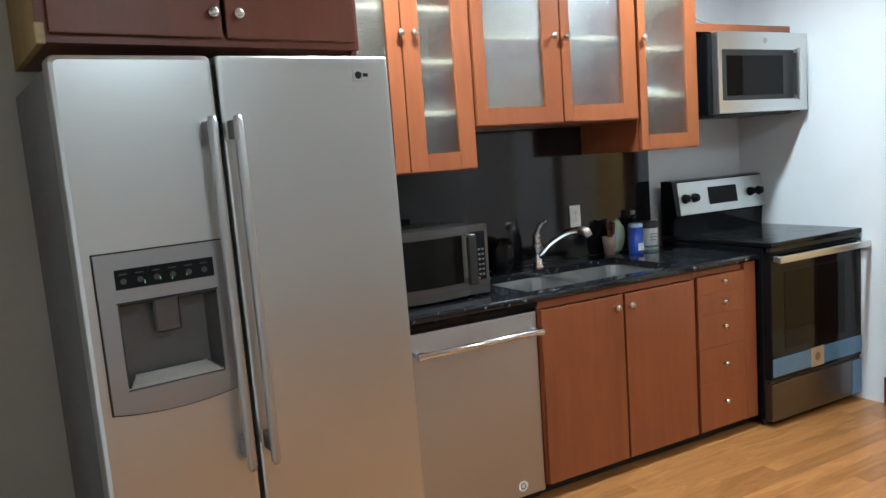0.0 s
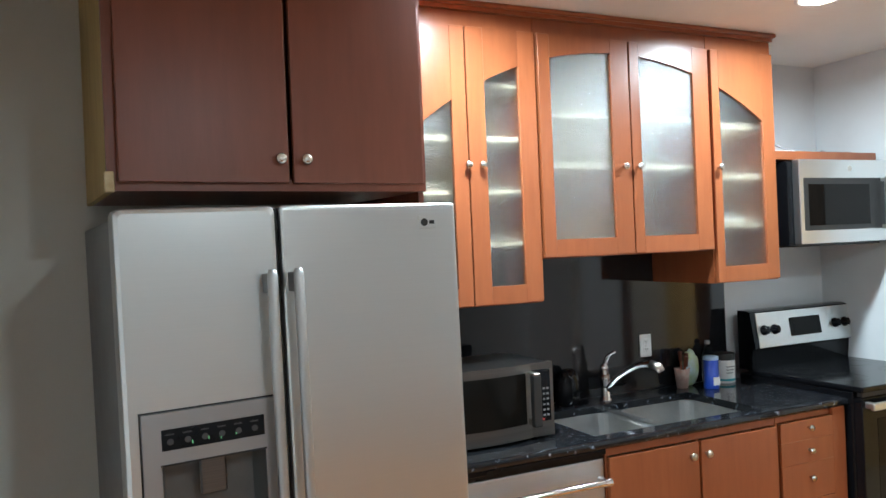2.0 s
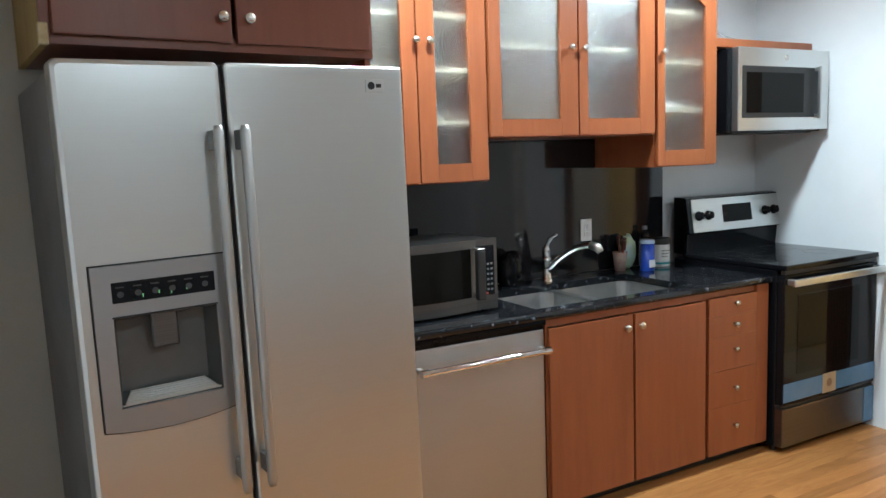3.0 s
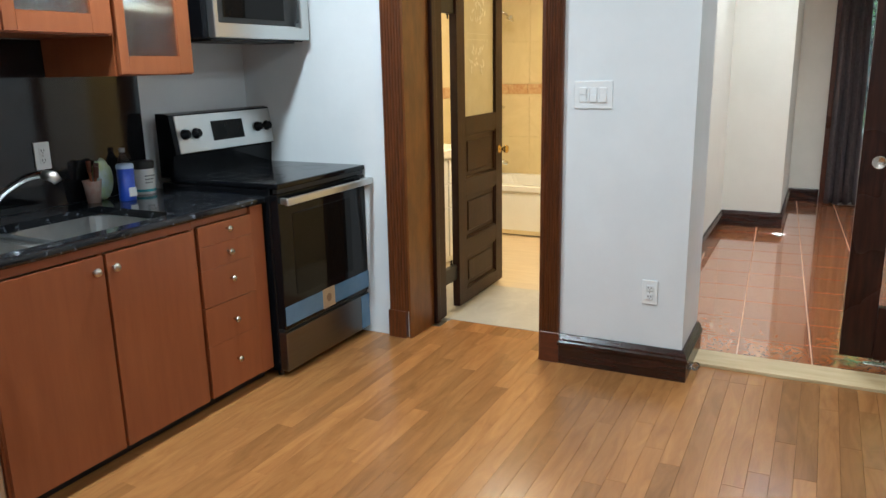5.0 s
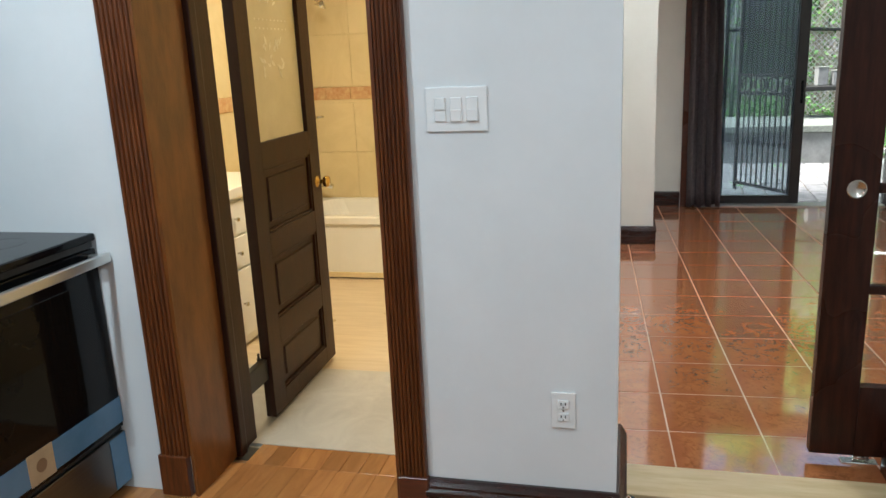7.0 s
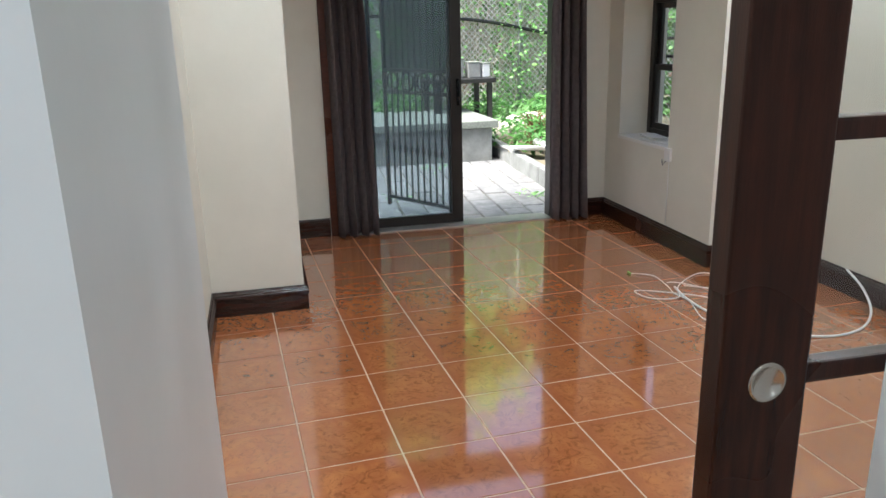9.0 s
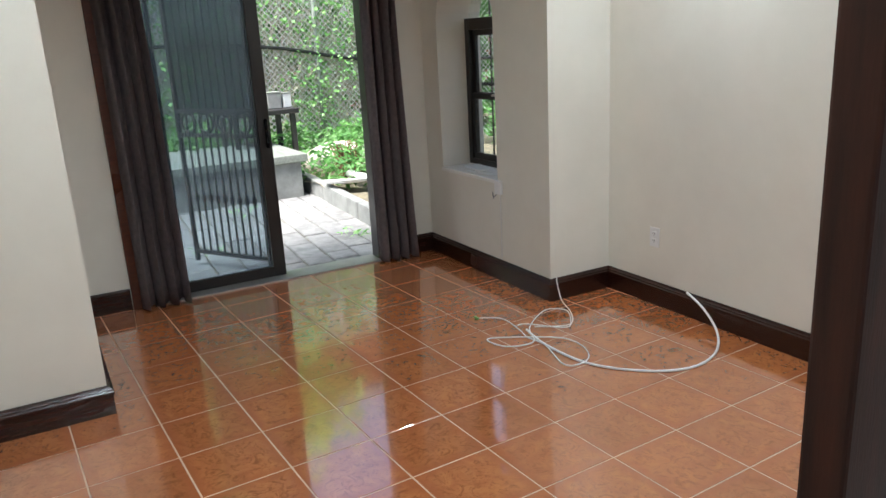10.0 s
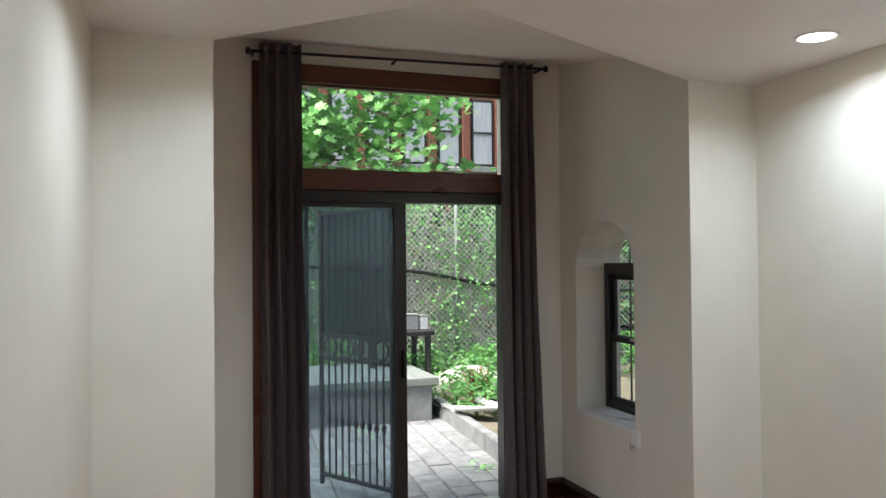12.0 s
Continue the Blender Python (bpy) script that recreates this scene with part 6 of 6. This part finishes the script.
def leaves(name, spots, sizes, mat, parent, label, seed, lobes=True):
    """Many small folded leaves in one mesh."""
    r = random.Random(seed)
    v_, f_ = [], []
    for c in spots:
        s = r.uniform(*sizes)
        q = Euler((r.uniform(-0.9, 0.9), r.uniform(-0.9, 0.9), r.uniform(0, 6.3))).to_matrix()
        if lobes:
            shp = [(0, -0.5, 0), (0.45, -0.2, 0.08), (0.32, 0.12, 0.03), (0.5, 0.35, 0.1), (0.12, 0.28, 0.02), (0, 0.65, 0), (-0.12, 0.28, 0.02), (-0.5, 0.35, 0.1), (-0.32, 0.12, 0.03), (-0.45, -0.2, 0.08)]
        else:
            shp = [(0, -0.5, 0), (0.16, 0, 0.04), (0, 0.6, 0), (-0.16, 0, 0.04)]
        k = len(v_)
        v_.append(tuple(Vector(c)))
        for p in shp:
            v_.append(tuple(Vector(c) + s * (q @ Vector(p))))
        n = len(shp)
        for i in range(n):
            f_.append((k, k + 1 + i, k + 1 + (i + 1) % n))
    m_ = bpy.data.meshes.new(name)
    m_.from_pydata(v_, [], f_)
    m_.materials.append(mat)
    ob = new(name, m_)
    if parent is not None:
        ob.parent = parent
    tagged(ob, label, kind="stuff" if parent is None else "")
    return ob


rng = random.Random(11)
spots = []
while len(spots) < 17000:
    y, z = rng.uniform(-5.6, 1.8), rng.uniform(-0.05, 3.0)
    d = 0.5 + 0.9 * noise.noise(Vector((y * 1.1, z * 0.8, 3.0))) + (0.45 if z < 0.55 else 0) + (0.25 if y > -2.0 else 0)
    if rng.random() < d * 0.75:
        spots.append((FX + rng.uniform(-0.16, 0.35), y, z))
tagged(leaves("fence_vines", spots, (0.03, 0.068), M_LEAF2, None, "bright green climbing vine leaves on the fence", 4), category="vines")
spots = []
for i in range(19000):
    y, z = rng.uniform(-9, 5), rng.uniform(-0.1, 3.1) + (0.6 if rng.random() < 0.10 else 0)
    spots.append((rng.uniform(16.0, 18.5), y, z))
tagged(leaves("hedge_leaves", spots, (0.10, 0.22), M_LEAF, None, "dense dark green shrubs behind the fence", 6), category="shrubs")
b = bmesh.new()
for i in range(1000):
    y, z = rng.uniform(-5, 0), rng.uniform(0, 1.4)
    p = [Vector((FX + rng.uniform(0.02, 0.3), y, z))]
    for k in range(5):
        p.append(p[-1] + Vector((rng.uniform(-0.05, 0.05), rng.uniform(-0.22, 0.22), rng.uniform(0.1, 0.38))))
    tube(b, p, rng.uniform(0.002, 0.007), 4, False)
tagged(part("bare_twigs", b, M_DRY), "tangle of dry brown vine stems on the fence", "twigs", kind="stuff")
spots = []
for c in ((12.3, -2.65, 0.28), (12.9, -2.5, 0.22), (13.6, -3.2, 0.4), (12.0, -3.3, 0.35), (14.0, -2.4, 0.35), (13.2, -4.0, 0.5), (14.3, -3.3, 0.3), (14.2, -1.2, 0.5), (10.4, -3.9, 0.7), (11.2, -4.2, 0.9), (11.9, -4.6, 1.0), (10.7, -4.6, 1.1)):
    for k in range(420):
        a, rr = rng.uniform(0, 6.3), rng.random() ** 0.6 * 0.42
        spots.append((c[0] + rr * math.cos(a), c[1] + rr * math.sin(a), max(0.08, c[2] * (1.3 - rr * 1.6) + rng.uniform(-0.15, 0.2))))
tagged(leaves("bed_plants", spots, (0.06, 0.15), M_LEAF, None, "low leafy green plants and ferns in the bed", 9, False), category="plants")
b = bmesh.new()
for i in range(46):
    a, rr = rng.uniform(0, 6.3), rng.random() * 0.16
    p0 = Vector((12.62 + rr * math.cos(a), -2.62 + rr * math.sin(a), 0.08))
    tube(b, [p0, p0 + Vector((rng.uniform(-0.05, 0.05), rng.uniform(-0.05, 0.05), 0.16)), p0 + Vector((rng.uniform(-0.14, 0.14), rng.uniform(-0.14, 0.14), rng.uniform(0.28, 0.42)))], [0.012, 0.009, 0.005], 5)
tagged(part("dead_stems", b, surf("dead_brown_stem", (0.20, 0.10, 0.06), (0.12, 0.06, 0.035), rough=0.9)), "clump of dead brown stems in the bed", "stems", kind="stuff")
spots = []
for c, n in (((10.35, -1.75), 26), ((12.9, -1.75), 22), ((11.9, -1.1), 12), ((12.6, -1.45), 30), ((10.6, -0.5), 10)):
    for k in range(n):
        spots.append((c[0] + rng.gauss(0, 0.09), c[1] + rng.gauss(0, 0.09), PZ + 0.02 + rng.random() * 0.05))
tagged(leaves("paving_weeds", spots, (0.05, 0.10), M_LEAF2, None, "small weeds growing in the paving joints", 12, False), category="weeds")


# trees behind the fence
def tree(x, y, h, r0, crown, n, seed, label, size=(0.09, 0.18)):
    r = random.Random(seed)
    t = thing("tree", label, "tree", pose(x, y, -0.12), "garden trees")
    trunk = [Vector((0.12 * math.sin(k * 0.9 + seed), 0.15 * math.sin(k * 0.7 + 2 * seed), h * k / 9)) for k in range(10)]
    b = tube(bmesh.new(), trunk, [r0 * (1 - 0.085 * k) for k in range(10)], 10)
    part("trunk", b, M_BARK, t, "", True)
    tips = []
    for i in range(12):
        k = r.randint(4, 9)
        a = r.uniform(0, 6.3)
        ln = r.uniform(0.5, 1.0) * crown
        p = [trunk[k]]
        for j in range(5):
            p.append(p[-1] + Vector((math.cos(a), math.sin(a), r.uniform(0.05, 0.55))) * ln / 5 + Vector((r.uniform(-0.1, 0.1), r.uniform(-0.1, 0.1), 0)))
        part("limb", tube(bmesh.new(), p, [r0 * 0.42 * (1 - 0.17 * j) for j in range(6)], 6), M_BARK, t, "", True)
        tips += p[2:]
    sp_ = []
    for i in range(n):
        c = r.choice(tips)
        sp_.append((c.x + r.gauss(0, 0.36), c.y + r.gauss(0, 0.36), c.z + r.gauss(0, 0.26)))
    leaves("crown", sp_, size, M_LEAF2 if seed % 2 else M_LEAF, t, "loose crown of lobed green leaves", seed + 30)
    return t


tree(16.3, -2.50, 4.7, 0.085, 1.3, 1500, 3, "slender pale-barked maple with thin green crown", (0.11, 0.20))
tree(18.6, -0.4, 6.0, 0.17, 2.5, 16000, 4, "leafy maple with dense green crown", (0.11, 0.22))
tree(20.0, 3.2, 7.0, 0.2, 2.6, 2600, 6, "leafy maple with dense green crown")
tree(17.0, -0.65, 5.2, 0.09, 1.9, 15000, 5, "young maple with bright green crown", (0.12, 0.22))
tree(14.6, 4.6, 6.5, 0.2, 2.6, 2600, 8, "leafy maple with dense green crown")

# house across the gardens
hs = thing("house", "reddish brownstone house with tall windows beyond the garden", "house", pose(24.0, 0, 0))
hw = part("wall", B(0, 6, -16, 8, -0.12, 8.4), M_BRICK, hs)
part("roof", B(-0.25, 6.2, -16.2, 8.2, 8.4, 8.8, 0.05), M_CONC, hs)
for fl in range(2):
    z0 = 0.9 + 3.5 * fl
    for k in range(21):
        y = -14.33 + 1.0 * k * 1.0
        if y > 7:
            continue
        wdw = part("window", B(-0.06, 0.0, y - 0.33, y + 0.33, z0, z0 + 1.9), M_BLACKM, hs, "dark window frame")
        part("pane", B(-0.075, -0.061, y - 0.27, y + 0.27, z0 + 0.08, z0 + 1.82), M_WCURT, wdw, "window with white net curtain")
        part("glazing_bar", B(-0.10, -0.076, y - 0.27, y + 0.27, z0 + 0.93, z0 + 0.98), M_BLACKM, wdw)
        part("sill", B(-0.16, 0.0, y - 0.38, y + 0.38, z0 - 0.16, z0, 0.01), M_CONC, wdw)
        part("pilaster", B(-0.12, 0.0, y + 0.39, y + 0.61, z0 - 0.16, z0 + 2.2, 0.01), M_BRICK, hs)

# ---- floors, piece by piece ----
rng = random.Random(21)


def slab_mesh(name, w, d, h, bev, mat):
    b4 = bmesh.new()
    loops = [[(-w / 2 + s, -d / 2 + s, z), (w / 2 - s, -d / 2 + s, z), (w / 2 - s, d / 2 - s, z), (-w / 2 + s, d / 2 - s, z)] for z, s in ((-h, 0), (-bev, 0), (0, bev))]
    loft(b4, loops, False, True)
    return finish(b4, name, mat)


# oak planks along x
PW = 0.076
lens = (0.5, 0.75, 0.95, 1.2, 1.5)
plank_meshes = [slab_mesh("plank", l_ - 0.0006, PW - 0.0006, 0.012, 0.0007, M_OAK) for l_ in lens]
rest_v, rest_f = [], []
y = -2.7
while y < 3.27:
    x = -0.4 - rng.uniform(0, 0.7)
    while x < 4.262:
        i = rng.randrange(5)
        l_ = lens[i]
        if x + l_ > 4.262:
            l_ = 4.262 - x
            if l_ < 0.05:
                break
        cx_, cy_ = x + l_ / 2, y + PW / 2
        near = 1.0 < cx_ < 4.3 and -0.55 < cy_ < 2.66
        if near and l_ == lens[i]:
            o = new("plank", plank_meshes[i])
            o.parent = FLOOR_K
            o.location = (cx_, cy_, 0.0)
        elif near:
            o = new("plank", slab_mesh("plank", l_ - 0.0006, PW - 0.0006, 0.012, 0.0007, M_OAK))
            o.parent = FLOOR_K
            o.location = (cx_, cy_, 0.0)
        else:
            k = len(rest_v)
            g = 0.0006
            x0, x1 = max(x, -0.36) + g, x + l_ - g
            if x1 < x0 + 0.01:
                x += lens[i]
                continue
            rest_v += [(x0, y + g, 0), (x1, y + g, 0), (x1, y + PW - g, 0), (x0, y + PW - g, 0), (x0, y + g, -0.012), (x1, y + g, -0.012), (x1, y + PW - g, -0.012), (x0, y + PW - g, -0.012)]
            rest_f += [(k, k + 1, k + 2, k + 3), (k, k + 4, k + 5, k + 1), (k + 1, k + 5, k + 6, k + 2), (k + 2, k + 6, k + 7, k + 3), (k + 3, k + 7, k + 4, k)]
        x += lens[i]
    y += PW
me = bpy.data.meshes.new("other_planks")
me.from_pydata(rest_v, [], rest_f)
me.materials.append(M_OAK)
o = new("other_planks", me)
o.parent = FLOOR_K
tagged(o, kind="stuff")
# planks that run on under the bathroom doorway
for i in range(9):
    o = new("plank", slab_mesh("plank", 0.146, PW - 0.0012, 0.012, 0.0012, M_OAK))
    o.parent = FLOOR_K
    o.location = (4.336, 1.475 + PW * (i + 0.5), 0.0)

# terracotta tiles, laid a little askew
TS, G, TA = 0.348, 0.0034, radians(2.8)
tile_mesh = slab_mesh("tile", TS - 2 * G, TS - 2 * G, 0.006, 0.0012, M_TERRA)


def clipped(poly, axis, v, keep_below):
    out = []
    for p, q in zip(poly, poly[1:] + poly[:1]):
        ip, iq = (p[axis] <= v) == keep_below, (q[axis] <= v) == keep_below
        if ip:
            out.append(p)
        if ip != iq:
            t = (v - p[axis]) / (q[axis] - p[axis])
            out.append((p[0] + t * (q[0] - p[0]), p[1] + t * (q[1] - p[1])))
    return out


for i in range(-12, 5):
    for j in range(-8, 6):
        c, s_ = math.cos(TA), math.sin(TA)

        def world_of(u, v):
            return (8.279 + c * u - s_ * v, -0.288 + s_ * u + c * v)
        ctr = world_of((i + 0.5) * TS, (j + 0.5) * TS)
        h = TS / 2 - G
        quad = [world_of((i + 0.5) * TS + a * h, (j + 0.5) * TS + b_ * h) for a, b_ in ((-1, -1), (1, -1), (1, 1), (-1, 1))]
        cut = quad
        for axis, v, below in ((0, 4.465, False), (0, XA - 0.012, True), (1, YB, False), (1, YL, True)):
            if cut:
                cut = clipped(cut, axis, v, below)
        if len(cut) < 3:
            continue
        if cut == quad:
            o = new("tile", tile_mesh)
            o.rotation_euler = (rng.uniform(-0.0012, 0.0012), rng.uniform(-0.0012, 0.0012), TA)
        else:
            area = abs(sum(p[0] * q[1] - q[0] * p[1] for p, q in zip(cut, cut[1:] + cut[:1]))) / 2
            if area < 0.0008:
                continue
            b4 = prism(bmesh.new(), [(p[0] - ctr[0], p[1] - ctr[1]) for p in cut], "z", -0.006, 0.0)
            o = new("tile", finish(b4, "tile", M_TERRA))
        o.parent = FLOOR_T
        o.location = (ctr[0], ctr[1], 0.001 + rng.uniform(-0.0004, 0.0004))

# bathroom border tiles and wall tiles
WB = bpy.data.objects["wall_bath"]
bt_mesh = slab_mesh("border_tile", 0.193, 0.092, 0.008, 0.002, M_BORDER)
for k in range(9):
    o = new("border_tile", bt_mesh)
    o.parent = WB
    o.matrix_world = Matrix.Translation((7.452, 3.10 - 0.196 * k, 1.238)) @ Matrix.Rotation(radians(-90), 4, "Y") @ Matrix.Rotation(radians(90), 4, "Z")
for k in range(14):
    o = new("border_tile", bt_mesh)
    o.parent = WB
    bx_ = 7.34 - 0.196 * k
    o.matrix_world = Matrix.Translation((bx_, 3.102 if bx_ > 6.75 else 3.192, 1.238)) @ Matrix.Rotation(radians(90), 4, "X")
wt_mesh = slab_mesh("wall_tile", 0.396, 0.376, 0.006, 0.002, M_BATHT)
for c in range(5):
    for r in range(6):
        z = 0.6 + 0.38 * r if r < 2 else 1.478 + 0.38 * (r - 2)
        o = new("wall_tile", wt_mesh)
        o.parent = WB
        o.matrix_world = Matrix.Translation((7.454, 2.985 - 0.4 * c, z)) @ Matrix.Rotation(radians(-90), 4, "Y") @ Matrix.Rotation(radians(90), 4, "Z")

# paving slabs
pv = structure("patio", B(9.531, 13.9, -2.35, 3.0, -0.13, PZ - 0.02), M_SOIL, "patio of staggered grey paving slabs", "pavement")
pm = [slab_mesh("paving_slab", 0.436, 0.206, 0.03, 0.007, M_PAVER), slab_mesh("paving_slab", 0.211, 0.206, 0.03, 0.007, M_PAVER)]
LAY = Matrix.Translation((9.55, -1.93, PZ)) @ Matrix.Rotation(radians(-3.9), 4, "Z")
row = 0
while row < 20:
    u = -0.1 - 0.225 * (row % 2) - 0.09 * (row % 3)
    while u < 4.1:
        big = rng.random() < 0.75
        w_ = 0.45 if big else 0.225
        if u + w_ > 0.0:
            o = new("paving_slab", pm[0 if big else 1])
            o.parent = pv
            o.matrix_world = LAY @ pose(u + w_ / 2, -0.02 + 0.22 * (row + 0.5), rng.uniform(-0.004, 0.004), rng.uniform(-0.5, 0.5), rng.uniform(-0.5, 0.5), rng.uniform(-0.4, 0.4))
        u += w_
    row += 1
